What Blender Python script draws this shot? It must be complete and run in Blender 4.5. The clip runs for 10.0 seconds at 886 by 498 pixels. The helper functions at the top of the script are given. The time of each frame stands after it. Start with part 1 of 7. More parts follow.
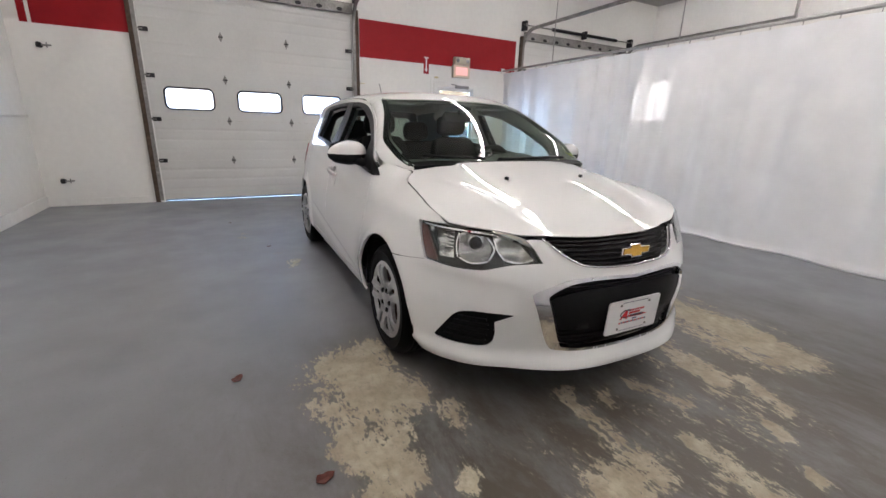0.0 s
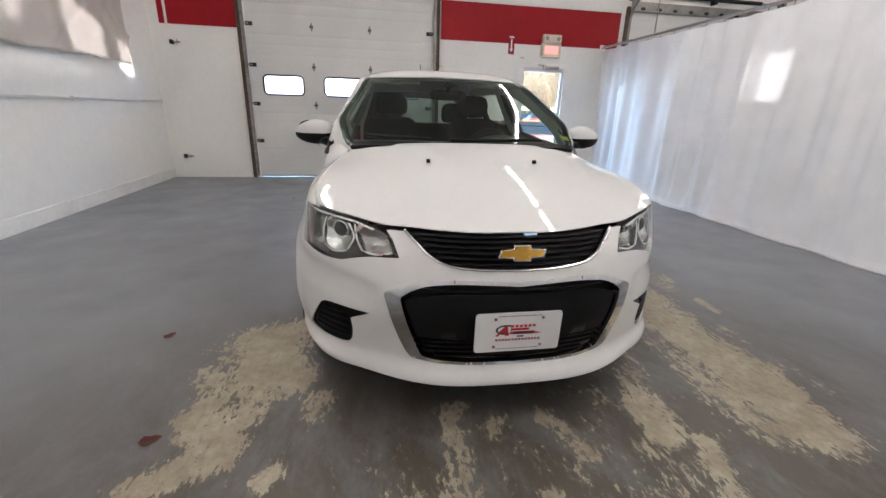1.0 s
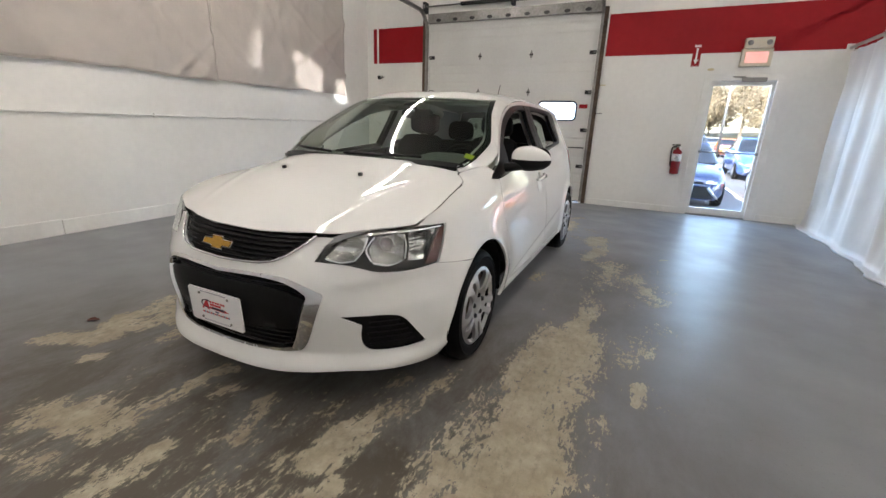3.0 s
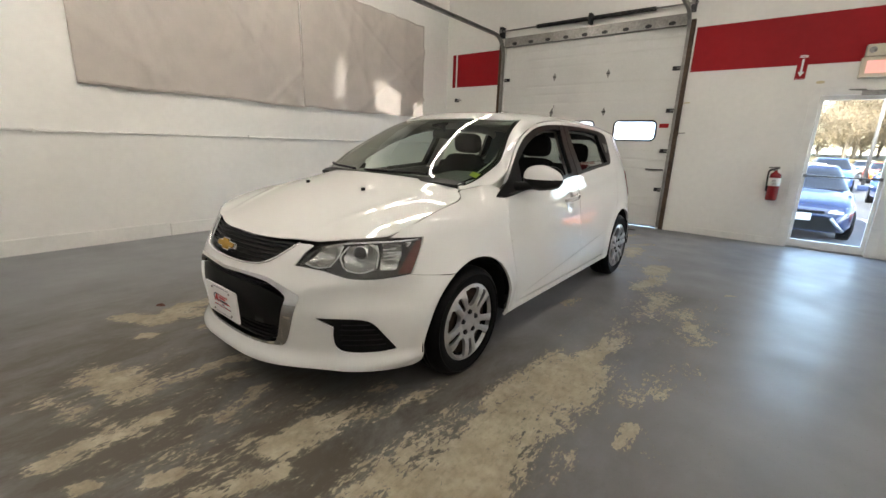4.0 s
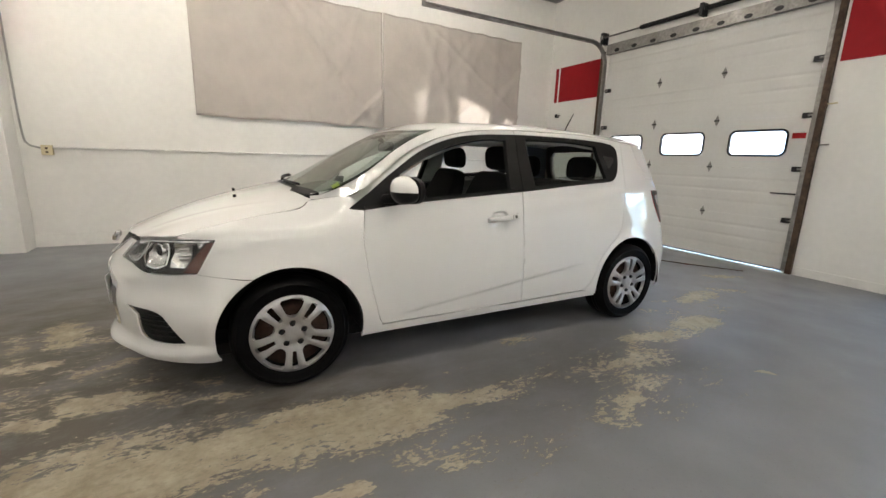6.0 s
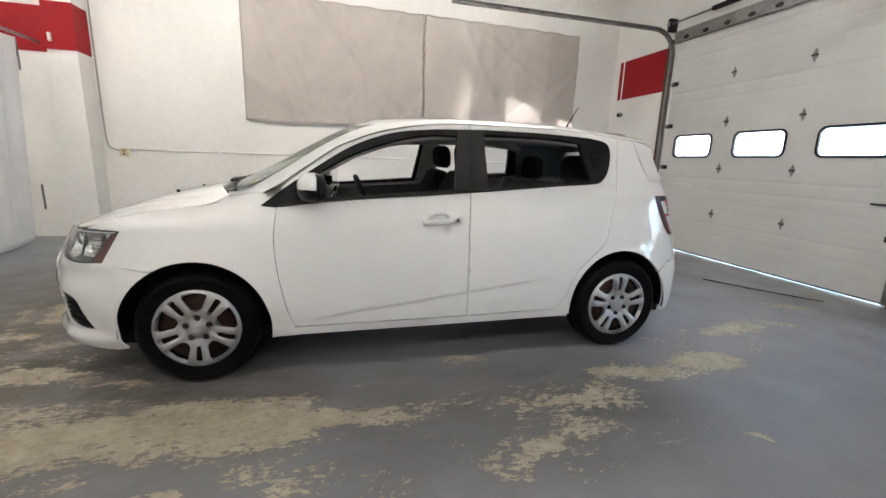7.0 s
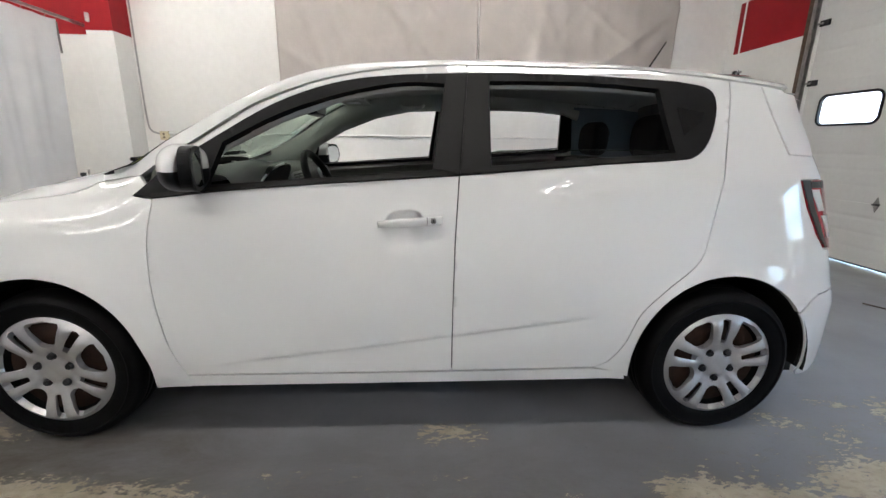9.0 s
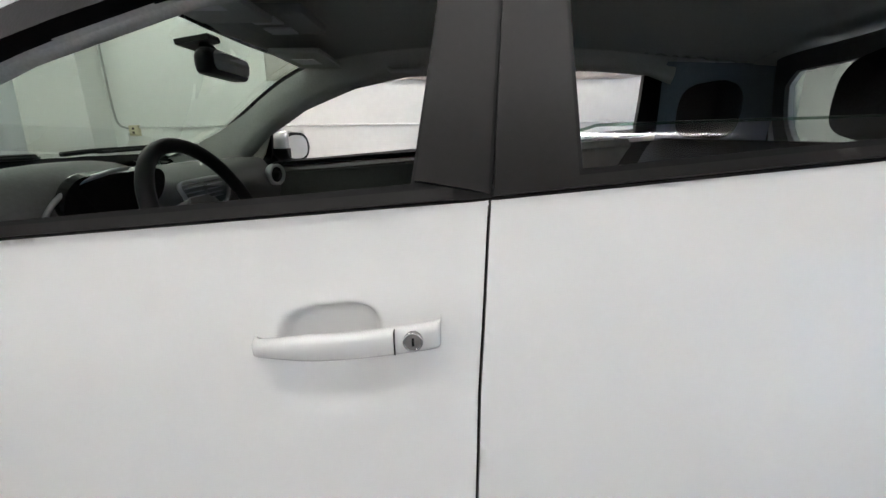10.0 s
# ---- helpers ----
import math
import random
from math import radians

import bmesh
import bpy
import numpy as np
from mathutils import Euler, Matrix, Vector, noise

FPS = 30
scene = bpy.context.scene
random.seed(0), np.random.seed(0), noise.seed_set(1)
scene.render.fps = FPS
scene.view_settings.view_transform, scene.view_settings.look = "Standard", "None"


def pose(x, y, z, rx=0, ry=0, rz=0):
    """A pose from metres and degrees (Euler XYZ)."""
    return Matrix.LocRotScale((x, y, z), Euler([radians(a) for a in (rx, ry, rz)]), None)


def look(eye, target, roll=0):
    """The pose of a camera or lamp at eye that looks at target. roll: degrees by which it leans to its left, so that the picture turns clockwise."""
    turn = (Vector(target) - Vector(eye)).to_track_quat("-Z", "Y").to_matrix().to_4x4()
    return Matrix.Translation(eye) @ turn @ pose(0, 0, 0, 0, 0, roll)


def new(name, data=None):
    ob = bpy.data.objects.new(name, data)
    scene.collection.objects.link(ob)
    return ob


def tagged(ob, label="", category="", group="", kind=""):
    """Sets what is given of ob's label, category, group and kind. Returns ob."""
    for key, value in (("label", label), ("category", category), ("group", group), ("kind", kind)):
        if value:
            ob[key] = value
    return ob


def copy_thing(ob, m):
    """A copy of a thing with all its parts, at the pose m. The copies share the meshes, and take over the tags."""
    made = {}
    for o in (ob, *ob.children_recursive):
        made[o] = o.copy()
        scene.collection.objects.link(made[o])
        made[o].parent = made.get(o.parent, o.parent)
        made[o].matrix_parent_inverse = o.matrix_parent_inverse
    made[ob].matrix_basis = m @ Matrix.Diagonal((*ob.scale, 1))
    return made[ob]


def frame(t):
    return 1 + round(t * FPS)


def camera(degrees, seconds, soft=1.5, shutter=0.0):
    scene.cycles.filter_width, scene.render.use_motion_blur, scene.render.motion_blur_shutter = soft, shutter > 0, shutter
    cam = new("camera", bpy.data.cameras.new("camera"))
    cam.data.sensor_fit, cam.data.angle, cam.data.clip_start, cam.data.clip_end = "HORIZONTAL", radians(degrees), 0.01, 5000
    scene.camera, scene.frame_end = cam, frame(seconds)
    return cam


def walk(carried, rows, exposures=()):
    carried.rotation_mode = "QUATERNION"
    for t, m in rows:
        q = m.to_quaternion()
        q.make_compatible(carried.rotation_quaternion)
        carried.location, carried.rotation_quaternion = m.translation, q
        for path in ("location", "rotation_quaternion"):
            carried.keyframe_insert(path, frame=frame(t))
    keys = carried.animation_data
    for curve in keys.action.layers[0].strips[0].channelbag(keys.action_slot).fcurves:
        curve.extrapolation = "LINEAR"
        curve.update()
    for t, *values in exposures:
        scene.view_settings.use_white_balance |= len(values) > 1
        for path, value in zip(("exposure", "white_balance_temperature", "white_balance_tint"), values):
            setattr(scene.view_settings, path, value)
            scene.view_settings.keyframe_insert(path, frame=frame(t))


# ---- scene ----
cam = camera(93.6, 10.0)
PATH = [
    (0, (0.074, 0.087, 1.236), (0.977, 1.782, 0.678), 1.7),
    (0.5, (0.598, -0.042, 1.228), (1.232, 1.756, 0.625), 1.7),
    (1, (1.13, -0.079, 1.216), (1.474, 1.788, 0.586), 1.7),
    (1.5, (1.691, -0.083, 1.221), (1.735, 1.813, 0.587), 1.7),
    (2, (2.273, -0.056, 1.228), (2.009, 1.827, 0.608), 1.7),
    (2.5, (2.787, 0.028, 1.24), (2.234, 1.857, 0.649), 1.9),
    (2.7, (2.986, 0.051, 1.248), (2.329, 1.846, 0.658), 2.0),
    (3.8, (3.643, 0.34, 1.237), (2.523, 1.919, 0.739), 2.1),
    (4, (3.713, 0.349, 1.252), (2.524, 1.88, 0.758), 2.0),
    (4.5, (3.92, 0.47, 1.245), (2.586, 1.882, 0.772), 1.8),
    (5, (4.211, 0.86, 1.26), (2.742, 2.138, 0.806), 1.7),
    (5.5, (4.525, 1.319, 1.253), (2.924, 2.434, 0.815), 1.7),
    (7, (4.878, 2.821, 1.224), (2.988, 3.33, 0.81), 1.9),
    (7.5, (4.886, 3.164, 1.209), (2.961, 3.507, 0.791), 1.9),
    (8, (4.857, 3.335, 1.206), (2.918, 3.564, 0.774), 1.6),
    (8.5, (4.536, 3.398, 1.158), (2.595, 3.56, 0.704), 1.2),
    (9, (4.025, 3.478, 1.158), (2.091, 3.595, 0.663), 0.8),
    (9.5, (3.502, 3.542, 1.133), (1.572, 3.611, 0.615), 0.0),
    (10, (3.006, 3.564, 1.122), (1.079, 3.579, 0.588), -0.7),
]
walk(cam, [(t, look(eye, target, roll)) for t, eye, target, roll in PATH],
     [(0, 2.84, 6280, 16), (2.5, 2.75, 6440, 14), (4.5, 2.69, 6980, 10), (5.5, 2.75, 6960, 10), (7.0, 2.88, 6450, 12), (9.0, 2.87, 6250, 12), (9.5, 2.91, 6120, 12), (10, 3.08, 6150, 12)])

# ================= light =================
world = bpy.data.worlds.new("sky")
scene.world = world
world.use_nodes = True
_sky = world.node_tree.nodes.new("ShaderNodeTexSky")
_sky.sky_type, _sky.sun_disc = "NISHITA", False
_sky.sun_elevation, _sky.sun_rotation = radians(35), radians(150)
_bg = world.node_tree.nodes["Background"]
_bg.inputs[1].default_value = 0.28
world.node_tree.links.new(_sky.outputs[0], _bg.inputs[0])
sun = new("sun", bpy.data.lights.new("sun", "SUN"))
sun.data.energy, sun.data.angle, sun.data.color = 3.5, radians(0.6), (1.0, 0.95, 0.88)
sun.matrix_world = look((0, 0, 20), (0.5 * 20 * math.tan(radians(55)), -0.85 * 20 * math.tan(radians(55)) * -1, 0))
STRIP_WATTS = 8.5
STRIP_COLOUR = (1.0, 0.95, 0.87)
# spot lamp added for sun thrown back off car glass, through the door's windows
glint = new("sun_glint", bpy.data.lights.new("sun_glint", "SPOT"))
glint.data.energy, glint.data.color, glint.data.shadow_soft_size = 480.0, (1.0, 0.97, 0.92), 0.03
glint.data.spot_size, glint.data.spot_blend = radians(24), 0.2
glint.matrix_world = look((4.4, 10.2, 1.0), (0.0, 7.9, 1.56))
# second spot added further off, through the door's windows, for the curtain's light patch
glint_far = new("sun_glint", bpy.data.lights.new("sun_glint", "SPOT"))
glint_far.data.energy, glint_far.data.color, glint_far.data.shadow_soft_size = 1150.0, (1.0, 0.98, 0.94), 0.02
glint_far.data.spot_size, glint_far.data.spot_blend = radians(3.1), 0.05
glint_far.matrix_world = look((-8.4, 13.2, 1.39), (5.45, 4.14, 1.67))
# area lamp added above the car park for sky light through the glazed door
sky_lamp = new("door_daylight", bpy.data.lights.new("door_daylight", "AREA"))
sky_lamp.data.shape, sky_lamp.data.size, sky_lamp.data.size_y = "RECTANGLE", 8.4, 3.2
sky_lamp.data.energy, sky_lamp.data.color = 135.0, (0.46, 0.70, 1.0)
sky_lamp.matrix_world = look((4.5, 10.3, 3.8), (4.1, 4.6, 0.0))
# lamp added for low eastern sky, reaching the side wall through the same door
low_sky_lamp = new("door_daylight", bpy.data.lights.new("low_sky_lamp", "AREA"))
low_sky_lamp.data.shape, low_sky_lamp.data.size, low_sky_lamp.data.size_y = "RECTANGLE", 5.0, 2.4
low_sky_lamp.data.energy, low_sky_lamp.data.color = 200.0, (0.48, 0.72, 1.0)
low_sky_lamp.matrix_world = look((12.6, 11.6, 2.4), (0.0, 6.2, 0.7))
# and a lamp added for the western sky, to put blue on the curtain
west_sky_lamp = new("door_daylight", bpy.data.lights.new("west_sky_lamp", "AREA"))
west_sky_lamp.data.shape, west_sky_lamp.data.size, west_sky_lamp.data.size_y = "RECTANGLE", 2.4, 2.2
west_sky_lamp.data.energy, west_sky_lamp.data.color = 36.0, (0.40, 0.64, 1.0)
west_sky_lamp.matrix_world = look((1.9, 10.4, 1.9), (5.5, 6.2, 0.9))

# ================= materials =================
def material(name, colour, rough=0.5, metal=0.0, grain=0.0, grain_scale=40.0, stain=0.0, stain_scale=2.0, bump=0.0, bump_scale=120.0,
             coat=0.0, transmission=0.0, ior=1.45, rough_var=0.0, spec=0.5, piece=0.0):
    m = bpy.data.materials.new(name)
    m.use_nodes = True
    nt = m.node_tree
    b = nt.nodes["Principled BSDF"]
    b.inputs["Base Color"].default_value = (*colour, 1)
    b.inputs["Roughness"].default_value = rough
    b.inputs["Metallic"].default_value = metal
    b.inputs["IOR"].default_value = ior
    b.inputs["Specular IOR Level"].default_value = spec
    b.inputs["Coat Weight"].default_value = coat
    b.inputs["Coat Roughness"].default_value = 0.03
    b.inputs["Transmission Weight"].default_value = transmission
    co = nt.nodes.new("ShaderNodeTexCoord")

    def noise_tex(scale, detail=6.0):
        n = nt.nodes.new("ShaderNodeTexNoise")
        n.inputs["Scale"].default_value, n.inputs["Detail"].default_value = scale, detail
        nt.links.new(co.outputs["Object"], n.inputs["Vector"])
        return n

    last = None
    for amount, scale in ((stain, stain_scale), (grain, grain_scale)):
        if amount:
            n = noise_tex(scale)
            mr = nt.nodes.new("ShaderNodeMapRange")
            mr.inputs["From Min"].default_value, mr.inputs["From Max"].default_value = 0.3, 0.7
            mr.inputs["To Min"].default_value, mr.inputs["To Max"].default_value = 1 - amount, 1 + amount * 0.5
            nt.links.new(n.outputs["Fac"], mr.inputs["Value"])
            mx = nt.nodes.new("ShaderNodeMix")
            mx.data_type, mx.blend_type = "RGBA", "MULTIPLY"
            mx.inputs["Factor"].default_value = 1.0
            if last is None:
                mx.inputs["A"].default_value = (*colour, 1)
            else:
                nt.links.new(last, mx.inputs["A"])
            nt.links.new(mr.outputs["Result"], mx.inputs["B"])
            last = mx.outputs["Result"]
    if piece:
        oi = nt.nodes.new("ShaderNodeObjectInfo")
        mr = nt.nodes.new("ShaderNodeMapRange")
        mr.inputs["To Min"].default_value, mr.inputs["To Max"].default_value = 1 - piece, 1.0
        nt.links.new(oi.outputs["Random"], mr.inputs["Value"])
        mx = nt.nodes.new("ShaderNodeMix")
        mx.data_type, mx.blend_type = "RGBA", "MULTIPLY"
        mx.inputs["Factor"].default_value = 1.0
        if last is None:
            mx.inputs["A"].default_value = (*colour, 1)
        else:
            nt.links.new(last, mx.inputs["A"])
        nt.links.new(mr.outputs["Result"], mx.inputs["B"])
        last = mx.outputs["Result"]
    if last is not None:
        nt.links.new(last, b.inputs["Base Color"])
    if rough_var:
        n = noise_tex(stain_scale * 1.7)
        mr = nt.nodes.new("ShaderNodeMapRange")
        mr.inputs["From Min"].default_value, mr.inputs["From Max"].default_value = 0.3, 0.7
        mr.inputs["To Min"].default_value, mr.inputs["To Max"].default_value = max(0.02, rough - rough_var), min(1, rough + rough_var)
        nt.links.new(n.outputs["Fac"], mr.inputs["Value"])
        nt.links.new(mr.outputs["Result"], b.inputs["Roughness"])
    if bump:
        n = noise_tex(bump_scale, 8.0)
        bp = nt.nodes.new("ShaderNodeBump")
        bp.inputs["Strength"].default_value, bp.inputs["Distance"].default_value = bump, 0.01
        nt.links.new(n.outputs["Fac"], bp.inputs["Height"])
        nt.links.new(bp.outputs["Normal"], b.inputs["Normal"])
    return m


def emitter(name, colour, strength):
    m = bpy.data.materials.new(name)
    m.use_nodes = True
    b = m.node_tree.nodes["Principled BSDF"]
    b.inputs["Base Color"].default_value = (0.8, 0.8, 0.8, 1)
    b.inputs["Emission Color"].default_value = (*colour, 1)
    b.inputs["Emission Strength"].default_value = strength
    return m


WALL = material("wall_paint", (0.77, 0.76, 0.73), 0.5, grain=0.03, grain_scale=14, stain=0.05, stain_scale=0.9, bump=0.12, bump_scale=60, rough_var=0.1)
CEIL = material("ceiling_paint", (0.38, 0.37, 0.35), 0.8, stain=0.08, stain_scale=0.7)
RED = material("red_stripe_paint", (0.30, 0.008, 0.013), 0.5, grain=0.05, grain_scale=12, stain=0.06, stain_scale=1.2, bump=0.1, bump_scale=60, spec=0.22)
BLUE = material("dark_blue_paint", (0.03, 0.035, 0.12), 0.45, stain=0.06)
TRIMW = material("white_trim_paint", (0.78, 0.77, 0.74), 0.4, grain=0.04, grain_scale=20, stain=0.08, stain_scale=3)
DOORW = material("door_panel_white", (0.64, 0.635, 0.615), 0.42, grain=0.03, grain_scale=25, stain=0.07, stain_scale=1.3, bump=0.08, bump_scale=90)
STEEL = material("galvanised_steel", (0.30, 0.29, 0.28), 0.45, 0.85, grain=0.25, grain_scale=30, stain=0.25, stain_scale=5, rough_var=0.12)
RUST = material("rusty_steel", (0.10, 0.065, 0.045), 0.7, 0.3, grain=0.4, grain_scale=22, stain=0.4, stain_scale=4, bump=0.2)
DARKST = material("dark_spring_steel", (0.03, 0.03, 0.032), 0.5, 0.6, grain=0.2)
RAIL = material("rail_metal", (0.42, 0.41, 0.40), 0.4, 0.8, grain=0.15, grain_scale=20, rough_var=0.1)
BLACK = material("black_plastic", (0.008, 0.008, 0.0085), 0.42, grain=0.15, grain_scale=60, bump=0.05, bump_scale=300, spec=0.16)
GLOSSK = material("gloss_black", (0.008, 0.008, 0.009), 0.12, coat=0.4)
RUBBER = material("tyre_rubber", (0.0035, 0.0035, 0.004), 0.5, spec=0.10, grain=0.25, grain_scale=18, stain=0.25, stain_scale=4, bump=0.1, bump_scale=150)
SATINK = material("satin_black_trim", (0.0105, 0.010, 0.0095), 0.36, grain=0.1, grain_scale=90, bump=0.04, bump_scale=400, spec=0.24)
# rear lining; bluish light on grey trim is put into its colour
GREYB = material("blue_lit_lining", (0.20, 0.235, 0.27), 0.8, grain=0.08, grain_scale=120)
CHROME = material("chrome", (0.75, 0.75, 0.76), 0.08, 1.0, grain=0.05, grain_scale=30)
SILVER = material("painted_silver", (0.44, 0.44, 0.445), 0.32, 0.7, grain=0.05, grain_scale=40, stain=0.04, stain_scale=9)
BRAKE = material("rusty_brake", (0.045, 0.022, 0.014), 0.75, 0.3, grain=0.4, grain_scale=30)
GOLD = material("gold_emblem", (0.62, 0.36, 0.06), 0.25, 0.6, grain=0.15, grain_scale=90, bump=0.1, bump_scale=400)
PAINT = material("white_car_paint", (0.68, 0.68, 0.67), 0.55, coat=1.0, stain=0.012, stain_scale=2.0, spec=0.2)
PAINT.node_tree.nodes["Principled BSDF"].inputs["Coat IOR"].default_value = 1.58
AMBER = material("amber_lens", (0.085, 0.022, 0.013), 0.15, coat=0.6)
REDLENS = material("red_lens", (0.34, 0.012, 0.02), 0.12, coat=0.8)
CLOTH = material("charcoal_seat_cloth", (0.014, 0.014, 0.015), 0.9, grain=0.3, grain_scale=160, bump=0.2, bump_scale=500, spec=0.12)
DASH = material("dark_dash_plastic", (0.105, 0.104, 0.10), 0.55, grain=0.12, grain_scale=120, bump=0.12, bump_scale=450)
LINER = material("grey_headliner", (0.60, 0.60, 0.565), 0.95, grain=0.1, grain_scale=200, bump=0.1, bump_scale=500)
GREYP = material("light_grey_plastic", (0.34, 0.34, 0.33), 0.5, grain=0.05, grain_scale=100)
EXTRED = material("extinguisher_red", (0.22, 0.006, 0.010), 0.25, coat=0.3)
PLATEW = material("plate_white", (0.80, 0.80, 0.80), 0.35, grain=0.02)
INKR = material("print_red", (0.55, 0.02, 0.03), 0.5)
INKK = material("print_dark", (0.03, 0.03, 0.05), 0.5)
INKB = material("print_grey_blue", (0.12, 0.12, 0.2), 0.5)
CREAM = material("cream_plastic", (0.60, 0.52, 0.34), 0.45, grain=0.05, grain_scale=80)
# clear lamp plastic as an opaque colour, with reflected daylight put into it
CLEARL = material("daylit_lamp_plastic", (0.55, 0.56, 0.58), 0.12, coat=1.0)
YELLOW = material("inspection_sticker", (0.55, 0.62, 0.05), 0.5)
LEAF = material("dry_leaf", (0.10, 0.025, 0.015), 0.7, grain=0.3, grain_scale=60)
STRIP = emitter("strip_light_tube", STRIP_COLOUR, STRIP_WATTS)
EXITGLOW = emitter("exit_sign_glow", (1.0, 0.13, 0.07), 0.13)


def glass(name, tint=(1, 1, 1), facing=0.07, rough=0.0):
    """Thin window glass: clear with a mirror-like face."""
    m = bpy.data.materials.new(name)
    m.use_nodes = True
    nt = m.node_tree
    nt.nodes.remove(nt.nodes["Principled BSDF"])
    tr, gl, mx = nt.nodes.new("ShaderNodeBsdfTransparent"), nt.nodes.new("ShaderNodeBsdfGlossy"), nt.nodes.new("ShaderNodeMixShader")
    lw, pw, ad = nt.nodes.new("ShaderNodeLayerWeight"), nt.nodes.new("ShaderNodeMath"), nt.nodes.new("ShaderNodeMath")
    lw.inputs["Blend"].default_value = 0.5
    pw.operation, ad.operation = "POWER", "MULTIPLY_ADD"
    pw.inputs[1].default_value, ad.inputs[1].default_value, ad.inputs[2].default_value = 4.0, 0.95, facing
    tr.inputs["Color"].default_value = (*tint, 1)
    gl.inputs["Roughness"].default_value = rough
    nt.links.new(lw.outputs["Facing"], pw.inputs[0])
    nt.links.new(pw.outputs[0], ad.inputs[0])
    nt.links.new(ad.outputs[0], mx.inputs[0])
    nt.links.new(tr.outputs[0], mx.inputs[1])
    nt.links.new(gl.outputs[0], mx.inputs[2])
    nt.links.new(mx.outputs[0], nt.nodes["Material Output"].inputs[0])
    return m


GLASS = glass("clear_glass", (0.95, 0.97, 0.96))
WSCREEN = glass("green_windscreen_glass", (0.57, 0.68, 0.60), 0.045)
REARGL = glass("privacy_glass", (0.55, 0.62, 0.58))


def cloth_sheet(name, colour, through_colour, amount):
    """Vinyl or cloth that lets some light through."""
    m = bpy.data.materials.new(name)
    m.use_nodes = True
    nt = m.node_tree
    b = nt.nodes["Principled BSDF"]
    b.inputs["Roughness"].default_value = 0.42
    co, n = nt.nodes.new("ShaderNodeTexCoord"), nt.nodes.new("ShaderNodeTexNoise")
    n.inputs["Scale"].default_value, n.inputs["Detail"].default_value = 3.0, 8.0
    nt.links.new(co.outputs["Object"], n.inputs["Vector"])
    rp = nt.nodes.new("ShaderNodeMapRange")
    rp.inputs["From Min"].default_value, rp.inputs["From Max"].default_value = 0.3, 0.7
    rp.inputs["To Min"].default_value, rp.inputs["To Max"].default_value = 0.92, 1.04
    mx = nt.nodes.new("ShaderNodeMix")
    mx.data_type, mx.blend_type = "RGBA", "MULTIPLY"
    mx.inputs["Factor"].default_value = 1.0
    mx.inputs["A"].default_value = (*colour, 1)
    nt.links.new(n.outputs["Fac"], rp.inputs["Value"])
    nt.links.new(rp.outputs["Result"], mx.inputs["B"])
    nt.links.new(mx.outputs["Result"], b.inputs["Base Color"])
    n2, bp = nt.nodes.new("ShaderNodeTexNoise"), nt.nodes.new("ShaderNodeBump")
    n2.inputs["Scale"].default_value = 9.0
    nt.links.new(co.outputs["Object"], n2.inputs["Vector"])
    bp.inputs["Strength"].default_value, bp.inputs["Distance"].default_value = 0.25, 0.02
    nt.links.new(n2.outputs["Fac"], bp.inputs["Height"])
    nt.links.new(bp.outputs["Normal"], b.inputs["Normal"])
    if amount:
        tl, ms = nt.nodes.new("ShaderNodeBsdfTranslucent"), nt.nodes.new("ShaderNodeMixShader")
        tl.inputs["Color"].default_value = (*through_colour, 1)
        ms.inputs[0].default_value = amount
        nt.links.new(b.outputs[0], ms.inputs[1])
        nt.links.new(tl.outputs[0], ms.inputs[2])
        nt.links.new(ms.outputs[0], nt.nodes["Material Output"].inputs[0])
    return m


# white curtain; blue of the daylight behind is put into its through colour
CURTAIN = cloth_sheet("white_vinyl_curtain", (0.80, 0.79, 0.78), (0.78, 0.86, 1.0), 0.20)
TARP = cloth_sheet("beige_tarp", (0.435, 0.395, 0.36), (0.4, 0.35, 0.3), 0.0)


